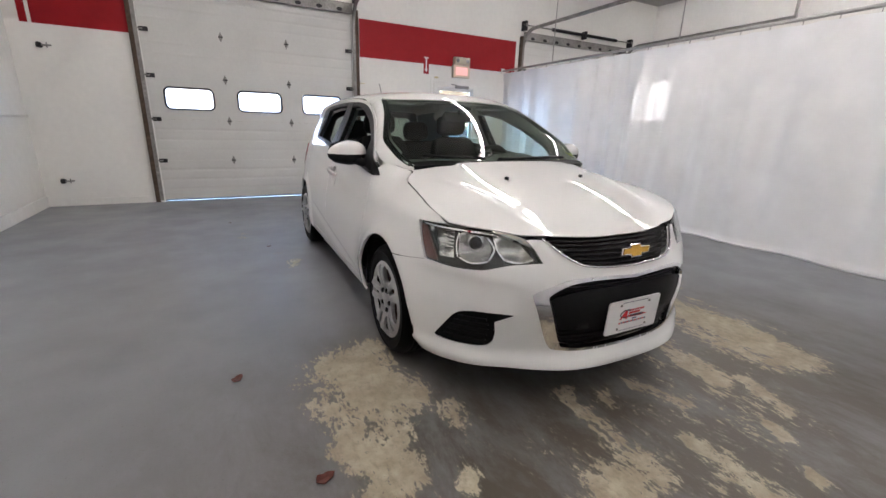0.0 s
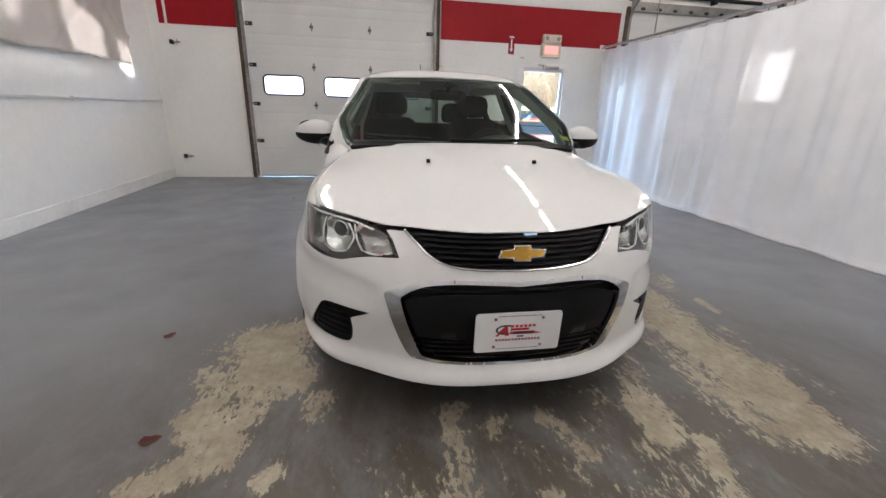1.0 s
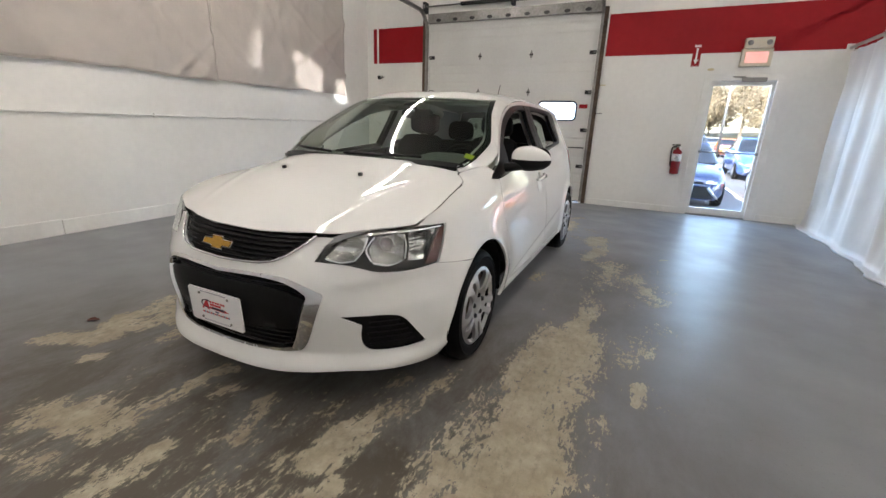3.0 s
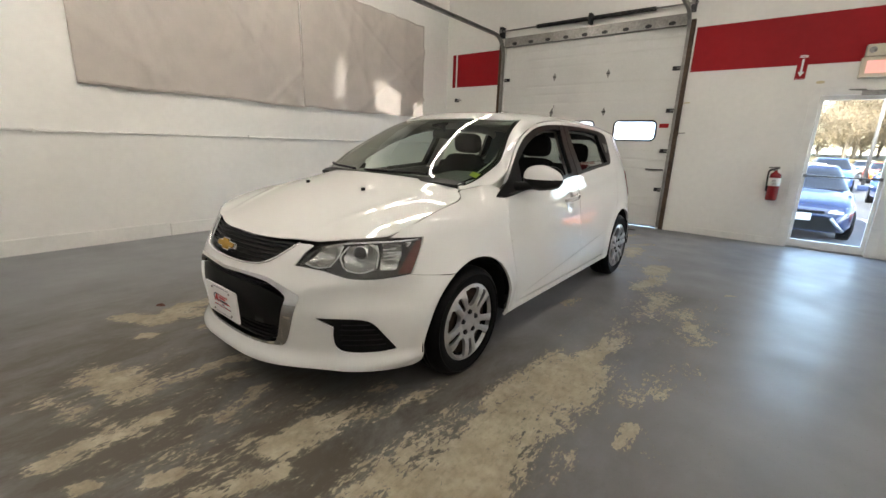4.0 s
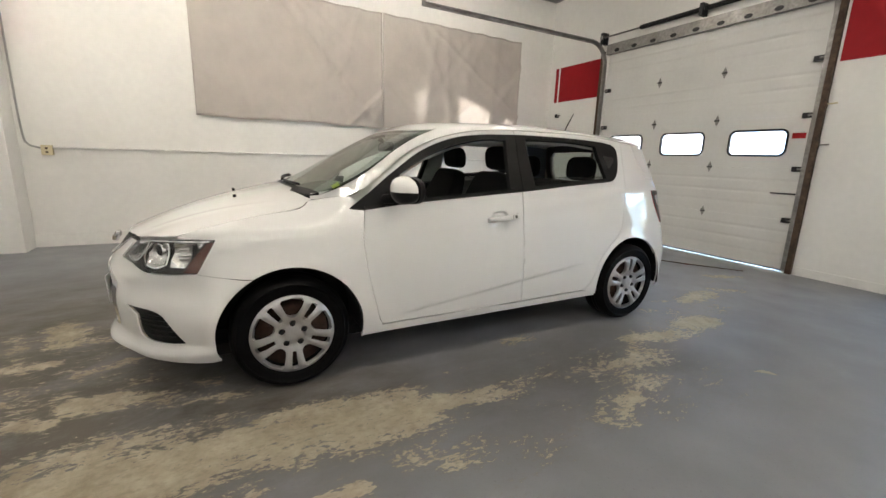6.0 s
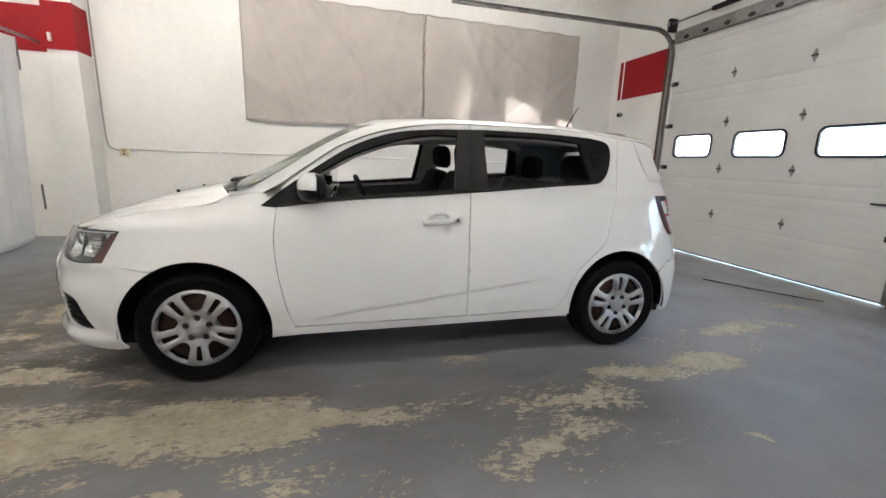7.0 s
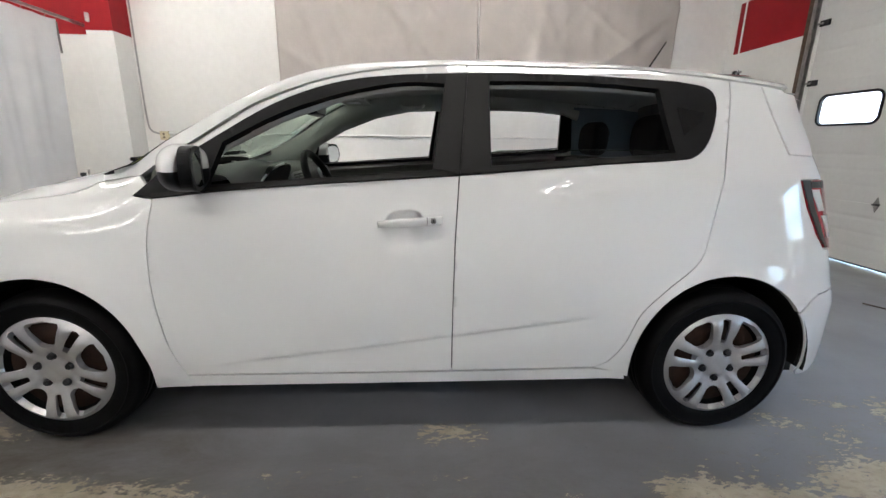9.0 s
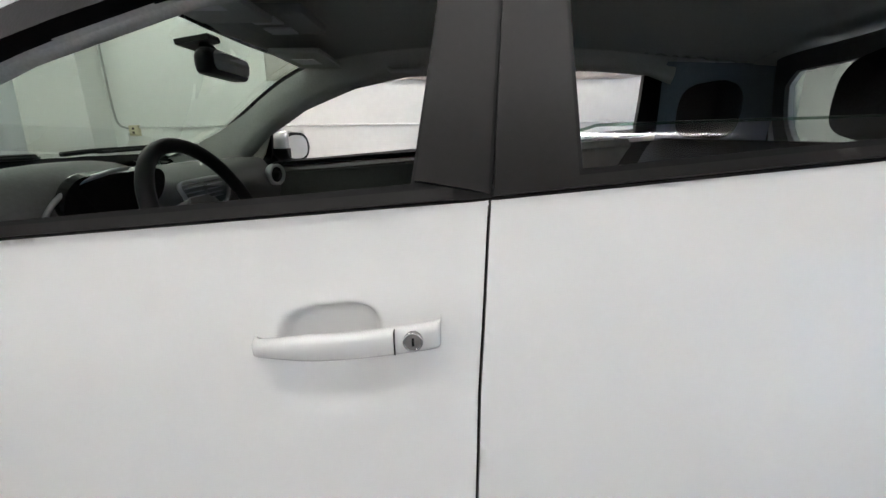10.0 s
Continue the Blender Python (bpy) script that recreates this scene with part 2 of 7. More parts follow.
def floor_material():
    """Grey floor paint, worn through to pale concrete where the wear attribute is high."""
    m = bpy.data.materials.new("worn_grey_floor_paint")
    m.use_nodes = True
    nt = m.node_tree
    b = nt.nodes["Principled BSDF"]
    L = nt.links.new
    co = nt.nodes.new("ShaderNodeTexCoord")

    stretch = nt.nodes.new("ShaderNodeMapping")
    stretch.inputs["Scale"].default_value, stretch.inputs["Rotation"].default_value = (1.0, 0.45, 1.0), (0, 0, radians(10))
    L(co.outputs["Object"], stretch.inputs["Vector"])

    def nz(scale, detail=8.0, rough=0.55, dist=0.0, drawn=False):
        n = nt.nodes.new("ShaderNodeTexNoise")
        n.inputs["Scale"].default_value, n.inputs["Detail"].default_value = scale, detail
        n.inputs["Roughness"].default_value, n.inputs["Distortion"].default_value = rough, dist
        L(stretch.outputs["Vector"] if drawn else co.outputs["Object"], n.inputs["Vector"])
        return n.outputs["Fac"]

    def math_node(op, a, c):
        n = nt.nodes.new("ShaderNodeMath")
        n.operation = op
        for i, x in enumerate((a, c)):
            if isinstance(x, (int, float)):
                n.inputs[i].default_value = x
            else:
                L(x, n.inputs[i])
        return n.outputs[0]

    def rng(x, a, c, lo, hi):
        n = nt.nodes.new("ShaderNodeMapRange")
        for k, val in zip(("From Min", "From Max", "To Min", "To Max"), (a, c, lo, hi)):
            n.inputs[k].default_value = val
        L(x, n.inputs["Value"])
        return n.outputs["Result"]

    def mix(f, a, c, blend="MIX"):
        n = nt.nodes.new("ShaderNodeMix")
        n.data_type, n.blend_type = "RGBA", blend
        for k, x in (("Factor", f), ("A", a), ("B", c)):
            if isinstance(x, tuple):
                n.inputs[k].default_value = (*x, 1)
            elif isinstance(x, (int, float)):
                n.inputs[k].default_value = x
            else:
                L(x, n.inputs[k])
        return n.outputs["Result"]

    b.inputs["Specular IOR Level"].default_value = 0.35
    at, dt = nt.nodes.new("ShaderNodeAttribute"), nt.nodes.new("ShaderNodeAttribute")
    at.attribute_name, dt.attribute_name = "wear", "dirt"
    wear, dirt = at.outputs["Fac"], dt.outputs["Fac"]
    # flakes at three sizes decide where the paint has gone
    flakes = math_node("ADD", math_node("MULTIPLY", nz(3.2, 5, 0.6, 0.4, True), 0.26), math_node("MULTIPLY", nz(11.0, 9, 0.78, 0.6, True), 0.40))
    flakes = math_node("ADD", flakes, math_node("MULTIPLY", nz(48.0, 6, 0.7, 0.3, True), 0.34))
    swing = math_node("MULTIPLY", math_node("SUBTRACT", flakes, 0.5), rng(wear, 0.0, 0.16, 0.0, 5.2))
    level = math_node("ADD", wear, swing)
    worn = rng(level, 0.54, 0.60, 0, 1)
    thin = rng(level, 0.30, 0.54, 0, 0.5)
    paint = mix(rng(nz(0.8, 4), 0.3, 0.7, 0, 1), (0.190, 0.195, 0.206), (0.236, 0.242, 0.256))
    paint = mix(rng(nz(3.0, 5, 0.5), 0.35, 0.8, 0, 0.5), paint, (0.150, 0.152, 0.155))
    paint = mix(rng(nz(70.0, 3, 0.6), 0.62, 0.74, 0, 0.35), paint, (0.10, 0.097, 0.09))
    grime = math_node("MULTIPLY", dirt, rng(nz(4.0, 7, 0.75, 0.3, True), 0.30, 0.62, 0.35, 1.0))
    paint = mix(rng(grime, 0.0, 0.8, 0, 0.95), paint, (0.075, 0.063, 0.045))
    paint = mix(thin, paint, (0.180, 0.164, 0.134))
    bare = mix(rng(nz(5.0, 8, 0.7), 0.3, 0.7, 0, 1), (0.35, 0.305, 0.215), (0.50, 0.45, 0.345))
    bare = mix(rng(nz(38.0, 5, 0.7, 0.0, True), 0.50, 0.72, 0, 0.7), bare, (0.23, 0.20, 0.15))
    bare = mix(math_node("MULTIPLY", dirt, rng(nz(6.0, 7, 0.75), 0.36, 0.64, 0.0, 0.75)), bare, (0.19, 0.158, 0.108))
    L(mix(worn, paint, bare), b.inputs["Base Color"])
    rp = rng(nz(2.2, 4), 0.3, 0.7, 0.32, 0.48)
    rn = nt.nodes.new("ShaderNodeMix")
    L(worn, rn.inputs["Factor"])
    L(rp, rn.inputs["A"])
    rn.inputs["B"].default_value = 0.72
    L(rn.outputs["Result"], b.inputs["Roughness"])
    bp = nt.nodes.new("ShaderNodeBump")
    bp.inputs["Strength"].default_value, bp.inputs["Distance"].default_value = 0.35, 0.004
    hgt = math_node("ADD", math_node("MULTIPLY", worn, -0.25), math_node("MULTIPLY", nz(55.0, 6, 0.6), 0.25))
    hgt = math_node("ADD", hgt, math_node("MULTIPLY", nz(5.0, 3), 0.5))
    L(hgt, bp.inputs["Height"])
    L(bp.outputs["Normal"], b.inputs["Normal"])
    return m


FLOOR = floor_material()

# ================= mesh tools =================
def mesh_of(name, verts, faces, smooth_shade=False):
    me = bpy.data.meshes.new(name)
    me.from_pydata([tuple(map(float, v)) for v in verts], [], [tuple(int(i) for i in f) for f in faces])
    if smooth_shade:
        me.polygons.foreach_set("use_smooth", [True] * len(me.polygons))
    me.update()
    return me


def link(name, me, mat, parent=None, label=""):
    ob = new(name, me)
    if mat is not None and not me.materials:
        me.materials.append(mat)
    if parent is not None:
        ob.parent = parent
    if label:
        ob["label"] = label
    return ob


def part(name, bm, mat, parent=None, label="", smooth_shade=False):
    me = bpy.data.meshes.new(name)
    if smooth_shade:
        for f in bm.faces:
            f.smooth = True
    bm.to_mesh(me)
    bm.free()
    return link(name, me, mat, parent, label)


def empty(name, m=None):
    ob = new(name)
    ob.empty_display_size = 0.1
    if m is not None:
        ob.matrix_world = m
    return ob


def add_box(bm, x0, x1, y0, y1, z0, z1, bevel=0.0, m=None):
    b2 = bmesh.new()
    bmesh.ops.create_cube(b2, size=1)
    for v in b2.verts:
        v.co = Vector(((x0 + x1) / 2 + v.co.x * (x1 - x0), (y0 + y1) / 2 + v.co.y * (y1 - y0), (z0 + z1) / 2 + v.co.z * (z1 - z0)))
    if bevel:
        bmesh.ops.bevel(b2, geom=b2.edges[:], offset=bevel, segments=2, profile=0.7, affect="EDGES")
    if m is not None:
        b2.transform(m)
    me = bpy.data.meshes.new("tmp")
    b2.to_mesh(me)
    b2.free()
    bm.from_mesh(me)
    bpy.data.meshes.remove(me)
    return bm


def box(*a, **k):
    return add_box(bmesh.new(), *a, **k)


def add_tube(bm, pts, r, n=12, caps=True):
    """A round bar along points."""
    p = [Vector(q) for q in pts]
    rings = []
    side = None
    for i, q in enumerate(p):
        d = (p[min(i + 1, len(p) - 1)] - p[max(i - 1, 0)]).normalized()
        if side is None:
            side = d.orthogonal().normalized()
        else:
            side = (side - d * side.dot(d)).normalized()
        up = d.cross(side)
        rr = r[i] if isinstance(r, (list, tuple)) else r
        rings.append([bm.verts.new(q + (side * math.cos(a) + up * math.sin(a)) * rr) for a in np.linspace(0, 2 * math.pi, n, endpoint=False)])
    for a, b in zip(rings, rings[1:]):
        for i in range(n):
            f = bm.faces.new((a[i], a[(i + 1) % n], b[(i + 1) % n], b[i]))
            f.smooth = True
    if caps:
        bm.faces.new(rings[0][::-1])
        bm.faces.new(rings[-1])
    return bm


def tube(*a, **k):
    return add_tube(bmesh.new(), *a, **k)


def add_lathe(bm, prof, n=48, m=None, smooth_shade=True):
    """Turn (radius, height) points round the z axis, then place by m."""
    m = m or Matrix()
    rings = []
    for r, h in prof:
        rings.append([bm.verts.new(m @ Vector((r * math.cos(a), r * math.sin(a), h))) for a in np.linspace(0, 2 * math.pi, n, endpoint=False)])
    for a, b in zip(rings, rings[1:]):
        for i in range(n):
            f = bm.faces.new((a[i], a[(i + 1) % n], b[(i + 1) % n], b[i]))
            f.smooth = smooth_shade
    return bm


def lathe(*a, **k):
    return add_lathe(bmesh.new(), *a, **k)


def add_prism(bm, outline, m, depth, bevel=0.0):
    """A flat outline (x, y) thickened by depth along z, then placed by m."""
    b2 = bmesh.new()
    low = [b2.verts.new((x, y, 0)) for x, y in outline]
    top = [b2.verts.new((x, y, depth)) for x, y in outline]
    n = len(low)
    b2.faces.new(low[::-1])
    b2.faces.new(top)
    for i in range(n):
        b2.faces.new((low[i], low[(i + 1) % n], top[(i + 1) % n], top[i]))
    if bevel:
        bmesh.ops.bevel(b2, geom=[e for e in b2.edges if all(v.co.z > depth * 0.5 for v in e.verts)], offset=bevel, segments=2, profile=0.6, affect="EDGES")
    b2.transform(m)
    me = bpy.data.meshes.new("tmp")
    b2.to_mesh(me)
    b2.free()
    bm.from_mesh(me)
    bpy.data.meshes.remove(me)
    return bm


def prism(*a, **k):
    return add_prism(bmesh.new(), *a, **k)


def rounded(x0, x1, y0, y1, r, n=6):
    out = []
    for cx, cy, a0 in ((x1 - r, y1 - r, 0), (x0 + r, y1 - r, 90), (x0 + r, y0 + r, 180), (x1 - r, y0 + r, 270)):
        for i in range(n + 1):
            a = radians(a0 + 90 * i / n)
            out.append((cx + r * math.cos(a), cy + r * math.sin(a)))
    return out


def structure(ob, label="", category=""):
    return tagged(ob, label, category, kind="structure")


# the end wall's plane: x to the right, height up, facing the room
def on_end_wall(y):
    return Matrix(((1, 0, 0, 0), (0, 0, -1, y), (0, 1, 0, 0), (0, 0, 0, 1)))

# ================= shape of the car =================
# u runs from the nose to the tail, v to the driver's side, z up.
def pchip(xs, ys):
    """A smooth curve through a few points, without overshoot."""
    xs, ys = np.asarray(xs, float), np.asarray(ys, float)
    h = np.diff(xs)
    sl = np.diff(ys) / h
    m = np.zeros_like(ys)
    m[0], m[-1] = sl[0], sl[-1]
    for i in range(1, len(xs) - 1):
        if sl[i - 1] * sl[i] > 0:
            w1, w2 = 2 * h[i] + h[i - 1], h[i] + 2 * h[i - 1]
            m[i] = (w1 + w2) / (w1 / sl[i - 1] + w2 / sl[i])

    def f(x):
        x = np.clip(np.asarray(x, float), xs[0], xs[-1])
        i = np.clip(np.searchsorted(xs, x) - 1, 0, len(xs) - 2)
        t = (x - xs[i]) / h[i]
        a, b = ys[i], ys[i + 1]
        return ((2 * t**3 - 3 * t**2 + 1) * a + (t**3 - 2 * t**2 + t) * h[i] * m[i]
                + (-2 * t**3 + 3 * t**2) * b + (t**3 - t**2) * h[i] * m[i + 1])
    return f


def smooth(a, b, x):
    t = np.clip((np.asarray(x, float) - a) / (b - a), 0, 1)
    return t * t * (3 - 2 * t)


def spline_pts(pts, n=24, closed=False):
    """Catmull-Rom through 2D or 3D points."""
    p = np.asarray(pts, float)
    if closed:
        q = np.vstack([p[-1], p, p[0], p[1]])
    else:
        q = np.vstack([2 * p[0] - p[1], p, 2 * p[-1] - p[-2]])
    out = []
    for i in range(1, len(q) - 2):
        a, b, c, d = q[i - 1:i + 3]
        for t in np.linspace(0, 1, n, endpoint=False):
            out.append(0.5 * (2 * b + (c - a) * t + (2 * a - 5 * b + 4 * c - d) * t**2 + (3 * b - a - 3 * c + d) * t**3))
    if not closed:
        out.append(p[-1])
    return np.array(out)


CAR_X, CAR_Y, CAR_TURN = 1.665, 1.20, -0.8
HUB_F, HUB_R, HUB_V, HUB_Z, TYRE_R = 0.925, 3.49, 0.872, 0.308, 0.308
PLAN = spline_pts([(0.02, 0), (0.027, 0.2), (0.063, 0.36), (0.148, 0.53), (0.262, 0.683), (0.425, 0.803), (0.64, 0.862), (0.93, 0.880),
                   (1.35, 0.883), (2.2, 0.885), (3.0, 0.885), (3.45, 0.88), (3.79, 0.855), (4.0, 0.78), (4.10, 0.57), (4.135, 0.28), (4.14, 0)], 40)
PLAN_S = np.r_[0, np.cumsum(np.hypot(*np.diff(PLAN, axis=0).T))]
NOSE_EASE = 0.0052                                  # lengths are counted a little short round the corner
PLAN_S = PLAN_S - NOSE_EASE * smooth(0.3, 1.1, PLAN_S)
S_END = float(PLAN_S[-1])
_t = np.gradient(PLAN, PLAN_S, axis=0)
_t /= np.linalg.norm(_t, axis=1)[:, None]
PLAN_N = np.stack([-_t[:, 1], _t[:, 0]], 1)
nose_off = pchip([0.15, 0.206, 0.218, 0.240, 0.253, 0.268, 0.305, 0.36, 0.5, 0.6, 0.66, 0.72, 0.79, 0.86, 1.0], [-0.06, 0.010, 0.016, 0.017, 0.013, -0.004, -0.026, -0.020, 0.0, -0.012, -0.035, -0.07, -0.12, -0.2, -0.4])
side_off = pchip([0.15, 0.2, 0.26, 0.4, 0.52, 0.62, 0.8, 0.9, 1.0, 1.04, 1.07, 1.27, 1.41, 1.52], [-0.07, -0.035, -0.008, 0.0, -0.004, -0.012, -0.040, -0.064, -0.0895, -0.100, -0.114, -0.216, -0.278, -0.335])
tail_off = pchip([0.15, 0.265, 0.43, 0.53, 0.63, 0.72, 0.83, 0.92, 1.0, 1.09, 1.16, 1.26, 1.42], [-0.06, 0.004, 0.012, 0.028, -0.042, -0.10, -0.16, -0.195, -0.225, -0.285, -0.335, -0.365, -0.40])


def u_to_s(u):
    """Length along the plan for a place on the side."""
    return np.interp(u, PLAN[:521, 0], PLAN_S[:521])


def shell(s, z):
    """The outer skin below and beside the roof: (u, v, z)."""
    s, z = np.asarray(s, float), np.asarray(z, float)
    u = np.interp(s, PLAN_S, PLAN[:, 0])
    v = np.interp(s, PLAN_S, PLAN[:, 1])
    nu = np.interp(s, PLAN_S, PLAN_N[:, 0])
    nv = np.interp(s, PLAN_S, PLAN_N[:, 1])
    wf, wr = 1 - smooth(0.3, 1.0, s), smooth(S_END - 1.0, S_END - 0.35, s)
    d = wf * nose_off(z) + wr * tail_off(z) + (1 - wf - wr) * side_off(z)
    mid = (1 - wf) * (1 - wr)
    # fender crown rolling into the bonnet
    d = d - mid * (1 - smooth(0.98, 1.40, u)) * 5.5 * np.maximum(0, z - 0.825)**2
    # flared lips round the wheels
    for hu in (HUB_F, HUB_R):
        r = np.hypot(u - hu, z - HUB_Z)
        d = d + 0.014 * np.exp(-((r - 0.375) / 0.05)**2) * mid * smooth(0.2, 0.3, z)
    # front fenders swelling out over the wheels
    d = d + 0.020 * np.exp(-((np.hypot(u - HUB_F, z - HUB_Z) - 0.40) / 0.13)**2) * mid * smooth(0.28, 0.45, z)
    # lower lip of the bumper, a ledge under the vents
    d = d + 0.021 * np.exp(-((s - 0.88) / 0.21)**4) * (1 - smooth(0.255, 0.302, z))
    # crease under the head lamp with a hollow cheek below it
    x = np.clip((np.interp(s, [0.45, 0.6, 0.8, 1.1], [0.585, 0.612, 0.634, 0.640]) - z) / 0.125, 0, 1)
    d = d - 0.036 * x**0.75 * (1 - x)**1.15 * smooth(0.50, 0.62, s) * (1 - smooth(0.95, 1.15, s))
    # shoulder line rising along the doors
    zs = 0.946 + (u - 2.647) * 0.11
    sh = smooth(1.45, 1.95, u) * (1 - smooth(3.30, 3.60, u)) * mid
    t = np.clip((z - zs) / 0.07, 0, 1)
    d = d + sh * (0.004 * np.exp(-((z - zs) / 0.05)**2) - 0.0045 * smooth(2.5, 3.05, u) * t * (2 - t))
    # pressed crease low on the doors
    zc = 0.325 + (u - 1.45) * 0.128
    win = smooth(1.4, 1.75, u) * (1 - smooth(2.7, 3.1, u))
    d = d - 0.0055 * win * smooth(-0.003, 0.007, zc - z) * (1 - smooth(0.015, 0.085, zc - z))
    # finger hollow behind the door handle: a crisp upper rim, running out softly below
    du, dz = (u - 2.236) / 0.066, z - 0.866 - 0.10 * (u - 2.236)
    rim_d = (np.abs(du)**3.2 + np.abs(np.where(dz > 0, dz / 0.050, dz / 0.088))**3.2)**(1 / 3.2)
    d = d - 0.019 * np.where(dz > 0, 1 - smooth(0.82, 1.04, rim_d), 1 - smooth(0.05, 1.20, rim_d))
    return np.stack([u + nu * d, v + nv * d, z + 0 * u], -1)


rail_z = pchip([0.9, 1.05, 1.2, 1.3, 1.4, 1.465, 1.7, 2.0, 2.2, 2.46, 3.0, 3.32, 3.6, 3.95], [0.955, 0.968, 0.985, 1.03, 1.092, 1.138, 1.296, 1.403, 1.435, 1.452, 1.454, 1.438, 1.41, 1.37])
crown_z = pchip([0.9, 1.0, 1.25, 1.5, 1.75, 1.85, 2.1, 2.4, 2.7, 3.1, 3.5, 3.75, 3.95], [1.005, 1.045, 1.172, 1.310, 1.440, 1.477, 1.503, 1.516, 1.519, 1.51, 1.484, 1.462, 1.438])


def rail_v(u):
    return shell(u_to_s(u), rail_z(u))[..., 1]


def top(u, w):
    """Windscreen and roof: w from -1 (passenger rail) over 0 (middle) to 1 (driver's rail)."""
    u, w = np.asarray(u, float), np.asarray(w, float)
    vr, zr, zc = rail_v(u), rail_z(u), crown_z(u)
    k = smooth(1.5, 2.1, u)
    n, m = 4.0 - 1.1 * k, 2.0 - 0.35 * k
    a = np.clip(np.abs(w), 0, 1)
    return np.stack([u + 0 * w, vr * w, zr + (zc - zr) * (1 - a**n)**(1 / m)], -1)

# ================= the room =================
XL, YE, XR, YB, ZC = -2.17, 7.86, 10.0, -5.0, 4.25
GX0, GX1, GZ = -0.76, 2.30, 3.10          # roll-up door opening
DX0, DX1, DZ = 3.95, 4.84, 2.06           # glazed exit door opening
AX0, AX1, AZ = 6.0, 9.05, 3.10            # next bay's door opening
TW = 0.22

# floor as one fine sheet with a wear level
# worn strokes: x0, y0, x1, y1, half width, share of bare concrete
DRIVER_TRACK = [
    (2.93, 2.05, 3.00, 2.55, 0.21, 0.97), (2.98, 1.45, 2.97, 2.05, 0.19, 0.97), (2.95, 1.05, 2.97, 1.45, 0.17, 0.95), (2.70, 1.10, 2.76, 1.75, 0.13, 0.56),
    (3.00, 2.75, 3.08, 3.13, 0.085, 0.85), (3.06, 3.18, 2.99, 3.57, 0.11, 0.64), (3.05, 3.62, 3.10, 4.28, 0.16, 0.60), (3.22, 3.75, 3.24, 3.95, 0.10, 0.44),
    (2.90, 4.38, 2.97, 4.92, 0.11, 0.68), (2.88, 5.02, 2.91, 5.28, 0.15, 0.88), (2.55, 4.95, 2.70, 5.25, 0.12, 0.46), (2.50, 5.63, 2.45, 6.10, 0.11, 0.66), (2.39, 6.25, 2.56, 6.48, 0.09, 0.58),
    (2.08, 6.80, 2.24, 7.12, 0.09, 0.58),
]
OUTER_FLECKS = [
    (3.52, 3.48, 3.38, 3.95, 0.12, 0.52), (3.44, 3.66, 3.43, 3.78, 0.06, 0.85), (3.39, 2.05, 3.40, 2.23, 0.045, 0.95), (3.38, 2.45, 3.42, 2.95, 0.11, 0.42),
    (3.56, 4.73, 3.61, 4.78, 0.026, 0.90), (2.41, 5.30, 2.43, 5.44, 0.07, 0.52), (2.00, 5.55, 2.02, 5.65, 0.05, 0.60), (2.56, 3.55, 2.58, 3.68, 0.08, 0.40), (3.24, 1.72, 3.24, 1.86, 0.06, 0.60), (3.40, 3.70, 3.52, 3.90, 0.14, 0.40),
    (0.56, 3.90, 0.60, 4.02, 0.07, 0.55), (0.18, 5.10, 0.24, 5.28, 0.08, 0.42), (0.50, 4.30, 0.54, 4.44, 0.06, 0.42), (3.40, 3.55, 3.60, 3.75, 0.10, 0.36),
]
FRONT_PATCHES = [
    (2.29, 1.12, 2.36, 1.46, 0.10, 0.92), (2.40, 1.50, 2.50, 1.85, 0.09, 0.54), (2.15, 1.05, 2.25, 1.12, 0.06, 0.55), (2.15, 1.38, 2.30, 1.68, 0.12, 0.44),
    (1.83, 1.28, 1.91, 1.06, 0.065, 0.88), (1.42, 1.03, 1.44, 1.36, 0.085, 0.80), (1.58, 1.20, 1.62, 1.28, 0.06, 0.54), (1.06, 0.78, 1.42, 0.88, 0.13, 0.84),
    (1.70, 0.50, 1.72, 0.86, 0.085, 0.80), (1.94, 0.52, 1.97, 0.56, 0.045, 0.80), (2.11, 0.72, 2.14, 0.78, 0.045, 0.85), (2.36, 0.92, 2.42, 1.04, 0.055, 0.75),
    (2.31, 0.80, 2.33, 0.82, 0.035, 0.70), (1.20, 0.56, 1.45, 0.66, 0.10, 0.50),
]
PASSENGER_TRACK = [
    (0.52, 2.02, 0.66, 1.72, 0.22, 0.93), (0.70, 2.08, 0.74, 2.14, 0.16, 0.84), (0.40, 1.78, 0.46, 1.45, 0.10, 0.84), (0.40, 1.45, 0.56, 1.28, 0.10, 0.84),
    (0.32, 1.10, 0.58, 1.26, 0.095, 0.90), (0.87, 1.42, 0.89, 1.52, 0.07, 0.85), (0.75, 1.11, 0.77, 1.14, 0.042, 0.98), (0.60, 1.42, 0.66, 1.56, 0.08, 0.72),
]
WEAR_HALOS = [(0.60, 1.40, 0.60, 2.00, 0.45, 0.20), (1.30, 0.90, 2.30, 1.10, 0.50, 0.22), (3.00, 1.20, 3.10, 3.00, 0.42, 0.20), (3.10, 3.20, 3.30, 4.20, 0.48, 0.24),
              (2.90, 4.60, 2.40, 6.60, 0.32, 0.19), (3.45, 2.2, 3.5, 3.2, 0.3, 0.18)]
DIRT = [(1.10, 0.80, 2.40, 0.90, 1.35, 1.0), (2.60, 1.30, 2.70, 2.40, 0.45, 0.8), (0.65, 1.20, 0.75, 2.00, 0.42, 0.8), (3.05, 3.2, 3.1, 4.2, 0.45, 0.6)]


